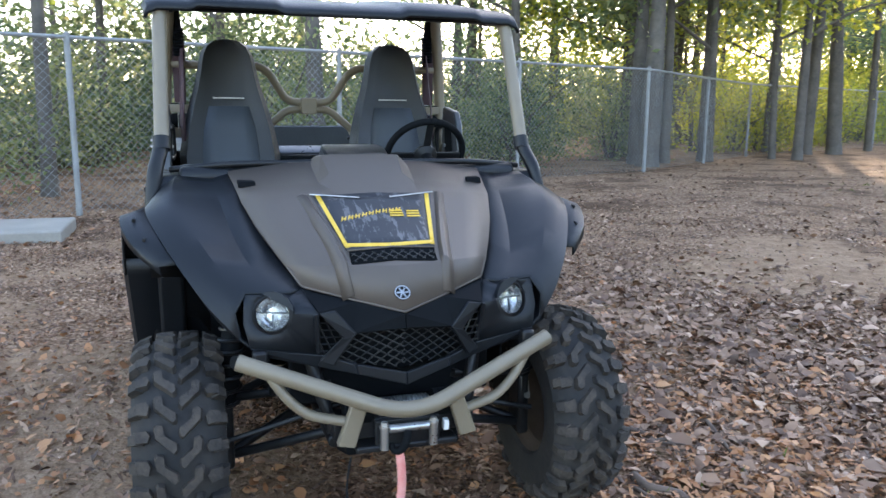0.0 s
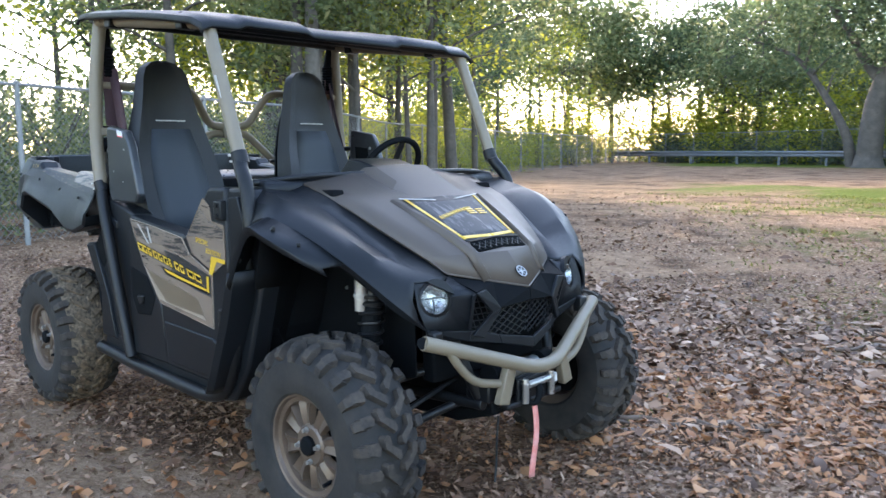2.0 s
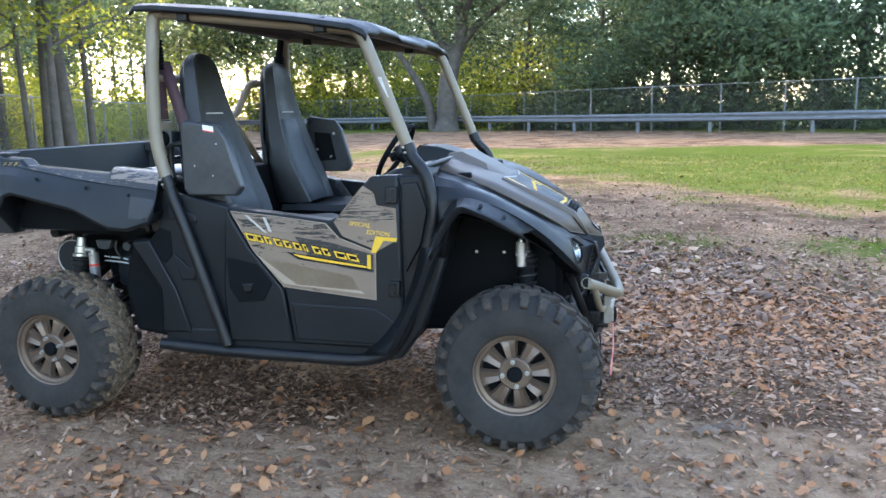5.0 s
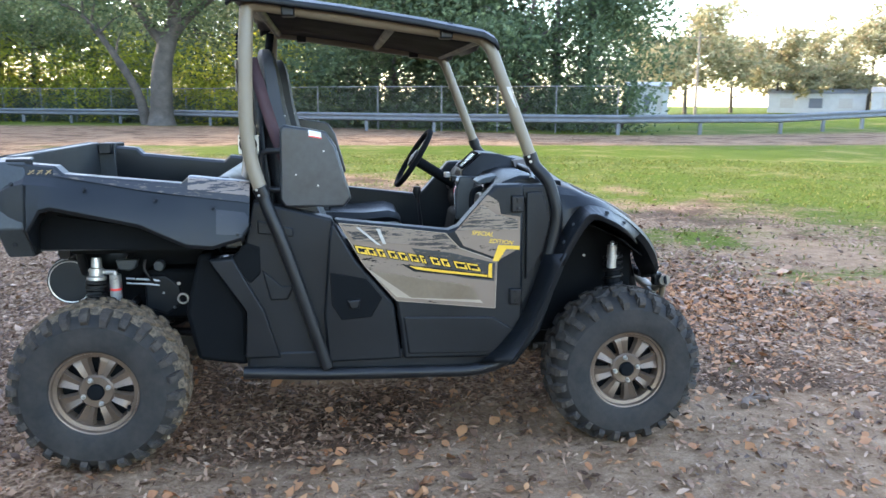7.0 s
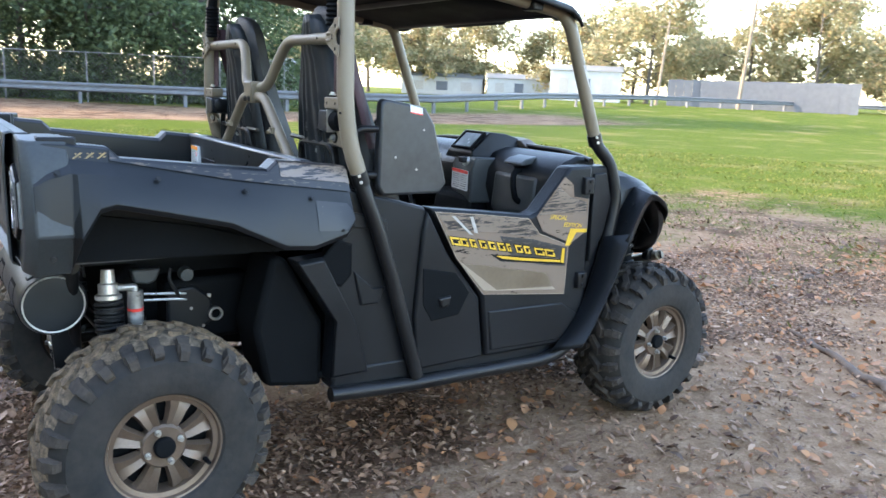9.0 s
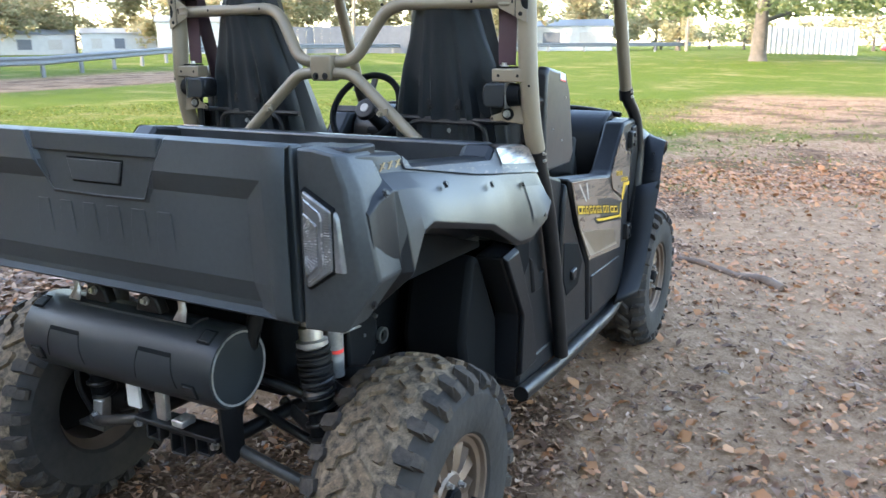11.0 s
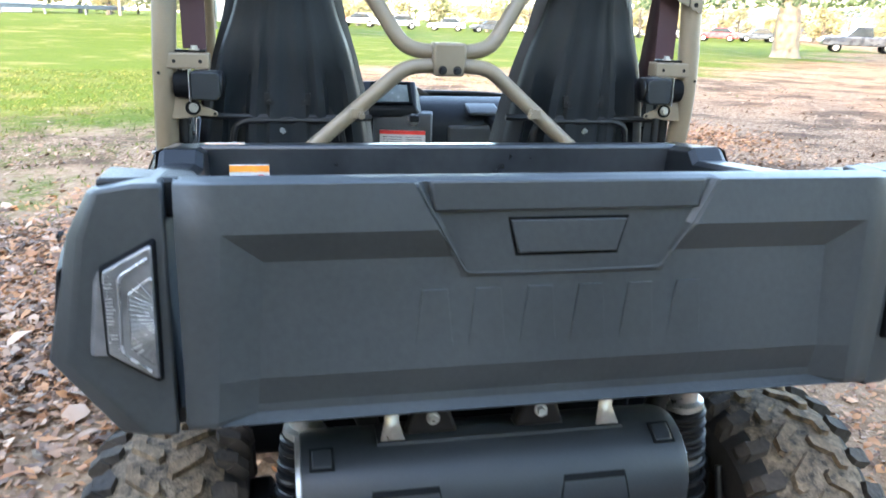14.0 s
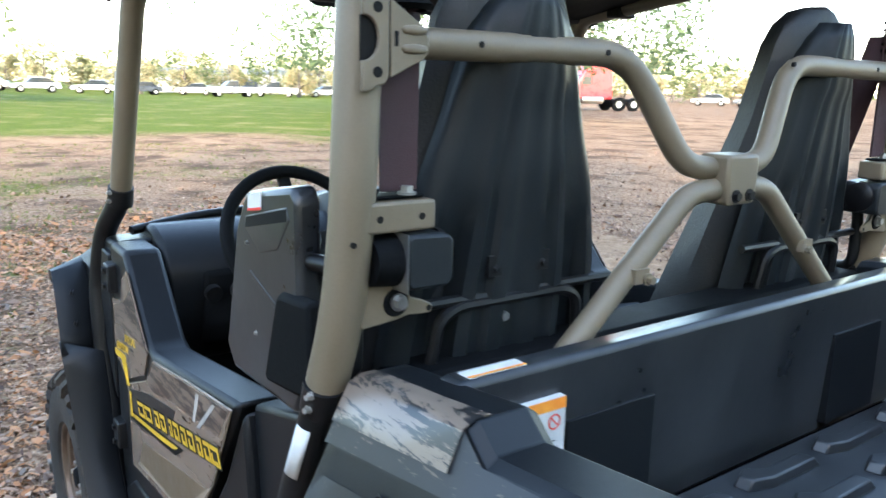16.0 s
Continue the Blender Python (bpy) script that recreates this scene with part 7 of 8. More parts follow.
def build_side(s):
    def plate(name, poly, y0, y1, mat, parent, label="", taper=1.0, bevel=0.004):
        bm = bmesh.new()
        prism(bm, poly, "y", s * y0, s * y1, taper)
        return part(name, bm, mat, parent, label, bevel=bevel)

    # sill and door frame behind the door
    plate("side_frame", [(-0.5, 0.38), (0.43, 0.35), (0.53, 0.38), (0.61, 0.48), (0.7, 0.76), (0.745, 0.98), (0.7, 1.1), (0.6, 1.12), (0.58, 0.6), (0.5, 0.44), (-0.49, 0.45)], 0.58, 0.672, PLASTIC, utv, "black plastic sill and door frame", bevel=0.01)
    plate("cowl_side", [(0.6, 1.115), (0.72, 1.115), (0.8, 0.99), (0.79, 0.8), (0.72, 0.74), (0.66, 0.9)], 0.58, 0.682, PLASTIC, utv, "black plastic cowl side", bevel=0.012)
    plate("kick_panel", [(0.62, 0.52), (0.72, 0.78), (0.8, 0.8), (0.7, 0.5), (0.6, 0.36), (0.5, 0.34)], 0.6, 0.682, PLASTIC, utv, "", bevel=0.012)
    # rear quarter with its scoop
    q = plate("quarter_panel", [(-0.455, 1.06), (-0.15, 0.985), (-0.14, 0.92), (-0.17, 0.4), (-0.5, 0.4), (-0.487, 0.62), (-0.63, 0.83), (-0.5, 0.84)], 0.58, 0.668, PLASTIC, utv, "black plastic quarter panel behind the door", bevel=0.01)
    plate("scoop", [(-0.485, 0.9), (-0.43, 0.88), (-0.43, 0.77), (-0.47, 0.73), (-0.53, 0.76), (-0.55, 0.83)], 0.665, 0.672, DARK, q, "dark air scoop", 0.9)
    plate("rib", [(-0.43, 0.79), (-0.35, 0.72), (-0.3, 0.72), (-0.33, 0.66), (-0.4, 0.66)], 0.664, 0.678, PLASTIC, q, "", 0.86)
    plate("rib", [(-0.63, 0.835), (-0.54, 0.845), (-0.42, 0.62), (-0.36, 0.42), (-0.5, 0.42), (-0.49, 0.62)], 0.665, 0.682, PLASTIC, q, "", 0.94)
    plate("rib", [(-0.44, 0.985), (-0.3, 0.95), (-0.3, 0.915), (-0.44, 0.93)], 0.665, 0.676, PLASTIC, q, "", 0.93)
    plate("wheel_arch_panel", [(-0.63, 0.83), (-0.5, 0.6), (-0.5, 0.37), (-0.7, 0.4), (-0.74, 0.6), (-0.68, 0.84)], 0.4, 0.6, DARK, utv, "black inner arch panel", bevel=0.02)
    # lower panel with the latch pocket
    low = plate("lower_panel", [(-0.15, 0.975), (-0.06, 0.82), (0.09, 0.64), (0.122, 0.405), (-0.175, 0.4), (-0.19, 0.6), (-0.165, 0.9)], 0.58, 0.686, PLASTIC, utv, "black plastic panel with a latch pocket", bevel=0.01)
    plate("pocket", [(-0.165, 0.775), (-0.02, 0.745), (0.045, 0.665), (0.0, 0.585), (-0.12, 0.575), (-0.16, 0.64)], 0.684, 0.689, DARK, low, "dark door latch pocket", 0.96, 0.002)
    plate("latch", [(-0.1, 0.66), (-0.04, 0.665), (-0.05, 0.625), (-0.085, 0.62)], 0.688, 0.7, FRAME, low, "black door latch", 0.8)
    # half door
    door = plate("door", [(-0.145, 0.985), (0.31, 0.935), (0.35, 0.95), (0.495, 1.115), (0.612, 1.118), (0.62, 0.57), (0.6, 0.49), (0.545, 0.4), (0.13, 0.405), (0.098, 0.64)], 0.61, 0.693, PLASTIC, utv, "black half door with a bronze splatter graphic", bevel=0.012)
    plate("door_panel", [(0.125, 0.585), (0.5, 0.575), (0.585, 0.52), (0.54, 0.42), (0.145, 0.428)], 0.69, 0.699, PLASTIC, door, "", 0.97)
    dec = [(-0.128, 0.972), (0.08, 0.952), (0.298, 0.925), (0.355, 0.865), (0.51, 0.808), (0.505, 0.61), (0.1, 0.652), (-0.03, 0.8)]
    plate("door_graphic", dec, 0.6935, 0.696, BEIGE, door, "light edged door graphic", bevel=0)
    inner = [(-0.124, 0.97), (0.08, 0.95), (0.296, 0.923), (0.353, 0.863), (0.508, 0.806), (0.502, 0.613), (0.102, 0.654), (-0.028, 0.801)]
    plate("door_graphic", inner, 0.696, 0.6972, CAMO, door, "bronze door graphic with torn black streaks", bevel=0)
    # Moulded recess drawn flat: shaded floor, lit left and lower facets, as colours.
    plate("graphic_shape", [(0.0, 0.778), (0.4, 0.708), (0.44, 0.648), (0.16, 0.664)], 0.6972, 0.6978, BROWN, door, "", bevel=0)
    plate("graphic_shape", [(-0.022, 0.792), (0.0, 0.778), (0.16, 0.664), (0.1, 0.668)], 0.6972, 0.6978, BEIGE, door, "", bevel=0)
    plate("graphic_shape", [(0.16, 0.664), (0.44, 0.648), (0.455, 0.634), (0.104, 0.666)], 0.6972, 0.698, BEIGE, door, "", bevel=0)
    plate("graphic_shape", [(-0.118, 0.966), (0.08, 0.948), (0.294, 0.921), (0.35, 0.862), (0.3, 0.857), (0.14, 0.884), (-0.068, 0.903)], 0.6972, 0.6976, CAMO_BUSY, door, "torn black streaks on bronze", bevel=0)
    plate("graphic_stripe", [(-0.06, 0.955), (-0.045, 0.953), (0.04, 0.88), (0.022, 0.884)], 0.6972, 0.698, PALE, door, "", bevel=0)
    plate("graphic_stripe", [(0.02, 0.948), (0.035, 0.946), (0.06, 0.885), (0.045, 0.888)], 0.6972, 0.698, PALE, door, "", bevel=0)
    dec2 = [(0.335, 0.93), (0.465, 1.078), (0.51, 1.05), (0.52, 1.0), (0.6, 0.988), (0.602, 0.86), (0.52, 0.815), (0.37, 0.872)]
    plate("door_graphic", dec2, 0.6935, 0.6965, CAMO, door, "bronze upper door graphic", bevel=0)
    plate("graphic_shape", [(0.345, 0.935), (0.44, 1.04), (0.5, 1.0), (0.59, 0.975), (0.59, 0.935), (0.44, 0.94)], 0.6965, 0.697, CAMO_BUSY, door, "", bevel=0)
    plate("graphic_shape", [(0.16, 0.868), (0.32, 0.845), (0.5, 0.8), (0.4985, 0.725), (0.38, 0.74), (0.24, 0.772), (0.2, 0.81)], 0.6972, 0.6977, CAMO_DARK, door, "", bevel=0)
    # yellow marks in a slanted row, black edged
    def mark(x, z, w, h):
        lean = -0.016 if s < 0 else 0.016
        slope = lambda u, v: (x + u - lean * v / 0.033, z - u * 0.17 - v)
        t = min(0.0075, w * 0.33)
        plate("mark_edge", [slope(a, b) for a, b in ((-0.004, -0.003), (w + 0.003, -0.003), (w + 0.003, h + 0.003), (-0.004, h + 0.003))], 0.698, 0.6984, INK, door, "", bevel=0)
        for q in (((0, 0), (w, 0), (w, h * 0.24), (t, h * 0.24), (t, h), (0, h)), ((w - t, h * 0.42), (w, h * 0.42), (w, h), (t + 0.003, h), (t + 0.003, h * 0.76), (w - t, h * 0.76))):
            plate("yellow_mark", [slope(a, b) for a, b in q], 0.6984, 0.699, YELLOW, door, "yellow printed mark", bevel=0)

    for k in range(9):
        mark(-0.066 + k * 0.0425, 0.882 - k * 0.0073, (0.04, 0.032, 0.026, 0.031, 0.029, 0.032, 0.018, 0.032, 0.029)[k], 0.031)
    for k in range(2):
        mark(0.328 + k * 0.053, 0.812 - k * 0.009, 0.047, 0.029)
    plate("mark_edge", [(0.12, 0.803), (0.49, 0.752), (0.49, 0.732), (0.17, 0.772)], 0.6978, 0.6982, INK, door, "", bevel=0)
    plate("yellow_line", [(0.15, 0.795), (0.18, 0.791), (0.27, 0.777), (0.47, 0.751), (0.468, 0.743), (0.27, 0.767), (0.18, 0.781)], 0.6982, 0.699, YELLOW, door, "", bevel=0)
    plate("yellow_line", [(0.474, 0.798), (0.488, 0.798), (0.488, 0.738), (0.472, 0.742)], 0.6984, 0.6994, YELLOW, door, "", bevel=0)
    plate("yellow_line", [(0.512, 0.874), (0.6, 0.868), (0.6, 0.853), (0.545, 0.857), (0.512, 0.806), (0.49, 0.808)], 0.697, 0.698, YELLOW, door, "", bevel=0)
    # the two words on the upper graphic
    for word, x, z in (("SPECIAL", 0.4, 0.918), ("EDITION", 0.472, 0.884)):
        cu = bpy.data.curves.new("words", "FONT")
        cu.body, cu.size, cu.extrude, cu.shear = word, 0.025, 0.0004, 0.25
        ob = new("printed_words", cu)
        bpy.context.view_layer.update()
        me = bpy.data.meshes.new_from_object(ob.evaluated_get(bpy.context.evaluated_depsgraph_get()))
        bpy.data.objects.remove(ob)
        me.materials.clear()
        me.materials.append(YELLOW)
        w = new("printed_words", me)
        w.parent = door
        w.matrix_basis = pose(x, s * 0.6975, z, 90, 6, 0) if s < 0 else pose(x + 0.11, s * 0.6975, z - 0.01, 90, -6, 180)
    # hinges
    for z in (1.04, 0.66):
        h = plate("hinge", [(0.56, z - 0.035), (0.612, z - 0.035), (0.612, z + 0.035), (0.56, z + 0.035)], 0.69, 0.712, FRAME, door, "black door hinge", 0.9)
        for dz in (-0.018, 0.018):
            bm = bmesh.new()
            bolt(bm, (0.588, s * 0.712, z + dz), (0, s, 0), 0.008, 0.006)
            part("bolt", bm, FRAME, door)
    plate("cowl_cover", [(0.625, 1.09), (0.69, 1.095), (0.73, 0.98), (0.7, 0.84), (0.63, 0.72)], 0.66, 0.694, PLASTIC, utv, "", 0.96)
    # shoulder guard
    guard = plate("shoulder_guard", [(-0.345, 1.335), (-0.33, 1.352), (-0.17, 1.328), (-0.13, 1.27), (-0.072, 1.065), (-0.1, 1.03), (-0.33, 1.03), (-0.35, 1.06)], 0.645, 0.68, SCUFF, utv, "black plastic shoulder guard", 0.97, 0.008)
    if s > 0:
        plate("guard_recess", [(-0.17, 1.29), (-0.316, 1.322), (-0.326, 1.305), (-0.285, 1.256), (-0.222, 1.24), (-0.166, 1.272)], 0.6775, 0.6812, SCUFF, guard, "", 0.93, bevel=0.001)
        plate("guard_slot", [(-0.176, 1.288), (-0.314, 1.318), (-0.315, 1.301), (-0.172, 1.272)], 0.6812, 0.6818, INK, guard, "dark slot of the guard", 0.95, bevel=0)
        plate("guard_rib", [(-0.18, 1.205), (-0.186, 1.21), (-0.296, 1.17), (-0.3, 1.06), (-0.294, 1.06), (-0.289, 1.164)], 0.6775, 0.6812, SCUFF, guard, "", bevel=0.0006)
        plate("guard_mount_plate", [(-0.29, 1.2), (-0.3, 1.206), (-0.395, 1.212), (-0.405, 1.07), (-0.25, 1.055), (-0.24, 1.062)], 0.672, 0.69, DARK, guard, "black bracket behind the guard", 0.9, 0.006)
    plate("guard_recess", [(-0.3, 1.26), (-0.2, 1.25), (-0.17, 1.1), (-0.29, 1.09)], 0.643, 0.6455, DARK, guard, "", bevel=0)
    for x, z in ((-0.178, 1.25), (-0.285, 1.16), (-0.202, 1.118)):
        bm = bmesh.new()
        bolt(bm, (x, s * 0.681, z), (0, s, 0), 0.0026, 0.003)
        part("screw", bm, STEEL, guard)
        bm = bmesh.new()
        bolt(bm, (x, s * 0.642, z), (0, -s, 0), 0.006, 0.005)
        part("screw", bm, STEEL, guard)
    plate("guard_label", [(-0.235, 1.332), (-0.187, 1.322), (-0.185, 1.298), (-0.233, 1.306)], 0.6805, 0.682, WHITE, guard, "white and red label", bevel=0)
    plate("guard_stripe", [(-0.234, 1.31), (-0.186, 1.302), (-0.185, 1.298), (-0.233, 1.306)], 0.682, 0.6825, RED, guard, "", bevel=0)
    bm = bmesh.new()
    tube(bm, [(-0.33, s * 0.662, 1.1), (-0.42, s * 0.64, 1.1), (-0.42, s * 0.64, 1.25), (-0.33, s * 0.662, 1.25)], 0.012, 10, 0.04)
    part("guard_mount", bm, FRAME, guard)


for s in (1, -1):
    build_side(s)


def build_seat(s):
    cy = s * 0.388
    lev = [(0.9, 0.2, -0.17, -0.36), (1.0, 0.222, -0.21, -0.385), (1.12, 0.226, -0.262, -0.4), (1.24, 0.205, -0.302, -0.415), (1.34, 0.178, -0.33, -0.424), (1.43, 0.15, -0.35, -0.43), (1.51, 0.132, -0.362, -0.436), (1.57, 0.12, -0.372, -0.44), (1.61, 0.1, -0.382, -0.438), (1.635, 0.065, -0.392, -0.434), (1.645, 0.02, -0.402, -0.428)]
    bm = bmesh.new()
    rows = []
    for z, w, xf, xb in lev:
        mid = (xf + xb) / 2
        dip = 0.02 if w > 0.13 else 0.004
        rows.append([(xb + 0.012, cy - w * 0.8, z), (mid, cy - w, z), (xf + 0.008, cy - w * 0.86, z), (xf - dip * 0.2, cy - w * 0.62, z), (xf - dip, cy - w * 0.45, z), (xf - dip, cy, z), (xf - dip, cy + w * 0.45, z),
                     (xf - dip * 0.2, cy + w * 0.62, z), (xf + 0.008, cy + w * 0.86, z), (mid, cy + w, z), (xb + 0.012, cy + w * 0.8, z), (xb, cy + w * 0.4, z), (xb - 0.004, cy, z), (xb, cy - w * 0.4, z)])
    loft(bm, rows, True, True)
    seat = part("seat", bm, SEAT, utv, "black high-backed bucket seat with charcoal centre", smooth=60)
    # charcoal middle
    bm = bmesh.new()
    rows = []
    for z, w, xf, xb in lev[:5]:
        k = w * (0.56 if z < 1.3 else 0.5)
        rows.append([(xf - 0.016 + 0.004, cy + k * u, z) for u in (-1, -0.5, 0, 0.5, 1)])
    loft(bm, rows)
    part("seat_insert", bm, SEAT_GREY, seat, "charcoal cloth insert", solid=0.008)
    bm = bmesh.new()
    box(bm, (-0.3405, cy, 1.378), (0.003, 0.14, 0.006), None)
    part("seat_print", bm, PALE, seat, "pale printed bar on the headrest")
    # hard shell with ribs at the back
    bm = bmesh.new()
    rows = []
    fine = [tuple(np.interp(z, [q[0] for q in lev], [q[k] for q in lev]) for k in range(4)) for z in np.linspace(0.99, 1.612, 22)]
    for z, w, xf, xb in fine:
        xb -= 0.016
        w = w * float(np.interp(z, [1.36, 1.5, 1.57, 1.612], [0.97, 0.86, 0.74, 0.36]))
        deep = 0.55 * float(np.interp(z, [0.99, 1.2, 1.32, 1.42, 1.5], [1.0, 1.0, 0.75, 0.3, 0.1]))
        side = float(np.interp(z, [1.0, 1.2, 1.29, 1.33], [1.0, 1.0, 0.5, 0.0]))
        back = 0.006 * float(np.interp(z, [1.46, 1.485, 1.5], [0.0, 1.0, 1.0]))
        row = []
        for u, d in ((0.93, 0.026), (0.86, 0.006), (0.76, -0.002), (0.7, -0.004 + 0.024 * side), (0.5, -0.006 + 0.03 * side), (0.45, -0.012), (0.37, -0.016), (0.33, -0.016 + 0.012 * deep), (0.25, -0.016 + 0.013 * deep), (0.21, -0.018), (0.1, -0.018), (0.07, -0.018 + 0.009 * deep), (0.0, -0.018 + 0.01 * deep)):
            row.append((u, xb + d - back * (1.0 if u < 0.7 else 0.0)))
        rows.append([(x, cy - w * u, z) for u, x in row] + [(x, cy + w * u, z) for u, x in row[-2::-1]])
    loft(bm, rows)
    part("seat_shell", bm, SHELL, seat, "black plastic back shell with moulded channels", smooth=45, solid=0.004)
    for y in (-0.044, 0.044):
        bm = bmesh.new()
        box(bm, (-0.442, cy + y, 1.238), (0.016, 0.024, 0.03), None)
        bolt(bm, (-0.451, cy + y, 1.234), (-1, 0, 0), 0.005, 0.004)
        part("shell_clip", bm, FRAME, seat, bevel=0.003)
    bm = bmesh.new()
    tube(bm, [(-0.43, cy - 0.21, 1.19), (-0.435, cy + 0.21, 1.195)], 0.008, 8, 0)
    tube(bm, [(-0.43, cy - 0.14, 1.1), (-0.437, cy - 0.13, 1.17), (-0.437, cy - 0.1, 1.185), (-0.437, cy + 0.1, 1.185), (-0.437, cy + 0.13, 1.17), (-0.43, cy + 0.14, 1.1)], 0.009, 8, 0.03)
    part("seat_bracket", bm, FRAME, seat, "black tubular seat bracket")
    bm = bmesh.new()
    bolt(bm, (-0.434, cy + s * 0.015, 1.16), (-1, 0, 0), 0.0075, 0.008)
    part("bolt", bm, STEEL, seat)
    # cushion
    bm = bmesh.new()
    rows = []
    for x, w, zt in ((-0.32, 0.2, 0.89), (-0.2, 0.22, 0.895), (0.0, 0.225, 0.89), (0.13, 0.22, 0.9), (0.18, 0.2, 0.885), (0.195, 0.18, 0.86)):
        rows.append([(x, cy - w * 0.9, 0.84), (x, cy - w, zt - 0.03), (x, cy - w * 0.9, zt), (x, cy - w * 0.5, zt - 0.018), (x, cy + w * 0.5, zt - 0.018), (x, cy + w * 0.9, zt), (x, cy + w, zt - 0.03), (x, cy + w * 0.9, 0.84)])
    loft(bm, rows, True, True)
    part("seat_cushion", bm, SEAT, seat, smooth=60)


for s in (1, -1):
    build_seat(s)


def build_cabin():
    bm = bmesh.new()
    box(bm, (0.05, 0, 0.41), (1.15, 1.2, 0.03))
    floor_pan = part("cabin_floor", bm, DARK, utv, "black plastic cabin floor", bevel=0.012)
    for name, at, size in (("seat_base", (-0.12, 0, 0.62), (0.62, 1.16, 0.42)), ("rear_bulkhead", (-0.42, 0, 0.8), (0.1, 1.18, 0.62)), ("tunnel", (0.3, 0, 0.58), (0.6, 0.26, 0.32))):
        bm = bmesh.new()
        box(bm, at, size)
        part(name, bm, DARK, floor_pan, bevel=0.012)
    bm = bmesh.new()
    prism(bm, [(0.6, 0.4), (0.7, 0.62), (0.72, 1.1), (0.66, 1.1), (0.62, 0.62), (0.52, 0.42)], "y", -0.6, 0.6)
    part("firewall", bm, DARK, utv, "black plastic firewall", bevel=0.012)
    bm = bmesh.new()
    prism(bm, [(0.72, 1.12), (0.7, 1.142), (0.62, 1.145), (0.55, 1.12), (0.5, 1.06), (0.49, 0.98), (0.53, 0.86), (0.6, 0.8), (0.7, 0.8)], "y", -0.6, 0.6)
    dash = part("dashboard", bm, PLASTIC, utv, "black plastic dashboard", bevel=0.014)
    bm = bmesh.new()
    rows = [[(x, -w, zb), (x, -w * 0.78, zt), (x, w * 0.78, zt), (x, w, zb)] for x, w, zb, zt in ((0.455, 0.115, 1.085, 1.118), (0.462, 0.118, 1.085, 1.126), (0.54, 0.128, 1.1, 1.198), (0.552, 0.13, 1.1, 1.208), (0.63, 0.145, 1.12, 1.202), (0.72, 0.14, 1.13, 1.178))]
    loft(bm, rows, True, True)
    part("gauge_hood", bm, PLASTIC, dash, bevel=0.006)
    tilt = pose(0.501, -0.005, 1.1655, 0, -42.7, 0)
    bm = bmesh.new()
    for y in (-0.069, 0.069):
        box(bm, (0, y, 0.004), (0.104, 0.012, 0.01), tilt)
    for x in (-0.049, 0.049):
        box(bm, (x, 0, 0.004), (0.01, 0.15, 0.01), tilt)
    part("gauge_frame", bm, DARK, dash, bevel=0.002)
    bm = bmesh.new()
    box(bm, (0, 0, 0.002), (0.088, 0.126, 0.006), tilt)
    part("gauge_screen", bm, WINDOW_DARK, dash, "small grey gauge screen", bevel=0.002)
    bm = bmesh.new()
    prism(bm, [(0.47, 0.94), (0.425, 0.92), (0.4, 0.78), (0.45, 0.7), (0.6, 0.7), (0.6, 0.94)], "y", -0.14, 0.14)
    part("centre_console", bm, DARK, dash, bevel=0.014)
    for y in (0.05, -0.045):
        bm = bmesh.new()
        box(bm, (0.42, y * 2.2 + 0.02, 1.085), (0.03, 0.035, 0.025))
        part("switch", bm, PALE if y > 0 else FRAME, dash, bevel=0.004)
    m = pose(0.44, -0.04, 0, 0, 0, -11)
    bm = bmesh.new()
    prism(bm, [(0.0, 0.9), (0.004, 1.05), (0.02, 1.1), (0.13, 1.1), (0.13, 0.9)], "y", -0.11, 0.11)
    bmesh.ops.transform(bm, matrix=m, verts=bm.verts[:])
    part("console_block", bm, GREY_PLASTIC, dash, "grey plastic block of the centre console", bevel=0.008)
    bm = bmesh.new()
    box(bm, (-0.004, 0, 0.993), (0.003, 0.17, 0.09), m)
    part("dash_label", bm, WHITE, dash, "white warning label with a red header")
    bm = bmesh.new()
    box(bm, (-0.0065, 0, 1.031), (0.002, 0.17, 0.014), m)
    part("label_header", bm, RED, dash)
    bm = bmesh.new()
    for k in range(7):
        box(bm, (-0.006, 0.038, 1.014 - k * 0.0095), (0.001, 0.07, 0.0018), m)
        box(bm, (-0.006, -0.042, 1.014 - k * 0.0095), (0.001, 0.06, 0.0018), m)
    part("label_lines", bm, INK, dash)
    bm = bmesh.new()
    lathe(bm, [(0, -0.012), (0.02, -0.01), (0.022, 0.02)], 20, "x", Matrix.Translation((0.44, -0.08, 1.076)))
    part("key_switch", bm, SILVER, dash, "round silver key switch")
    # glove box and grab bar before the passenger
    bm = bmesh.new()
    prism(bm, [(0.49, 1.05), (0.475, 0.9), (0.5, 0.86), (0.56, 0.86), (0.56, 1.06)], "y", -0.5, -0.22)
    part("glove_box", bm, GREY_PLASTIC, dash, "black glove box lid", bevel=0.014)
    bm = bmesh.new()
    tube(bm, [(0.5, -0.38, 1.07), (0.46, -0.39, 1.062), (0.45, -0.4, 1.01), (0.46, -0.41, 0.95), (0.5, -0.41, 0.935)], 0.013, 10, 0.04)
    part("grab_handle", bm, DARK, dash, "black upright grab handle")
    bm = bmesh.new()
    prism(bm, [(0.5, 1.118), (0.47, 1.1), (0.475, 1.088), (0.56, 1.1), (0.56, 1.13)], "y", -0.42, -0.3)
    part("shelf_edge", bm, GREY_PLASTIC, dash, "pale grey edge of the dashboard shelf", bevel=0.006)
    bm = bmesh.new()
    prism(bm, [(0.49, 1.05), (0.475, 0.92), (0.51, 0.86), (0.56, 0.86), (0.56, 1.06)], "y", 0.22, 0.52)
    part("driver_panel", bm, DARK, dash, bevel=0.014)
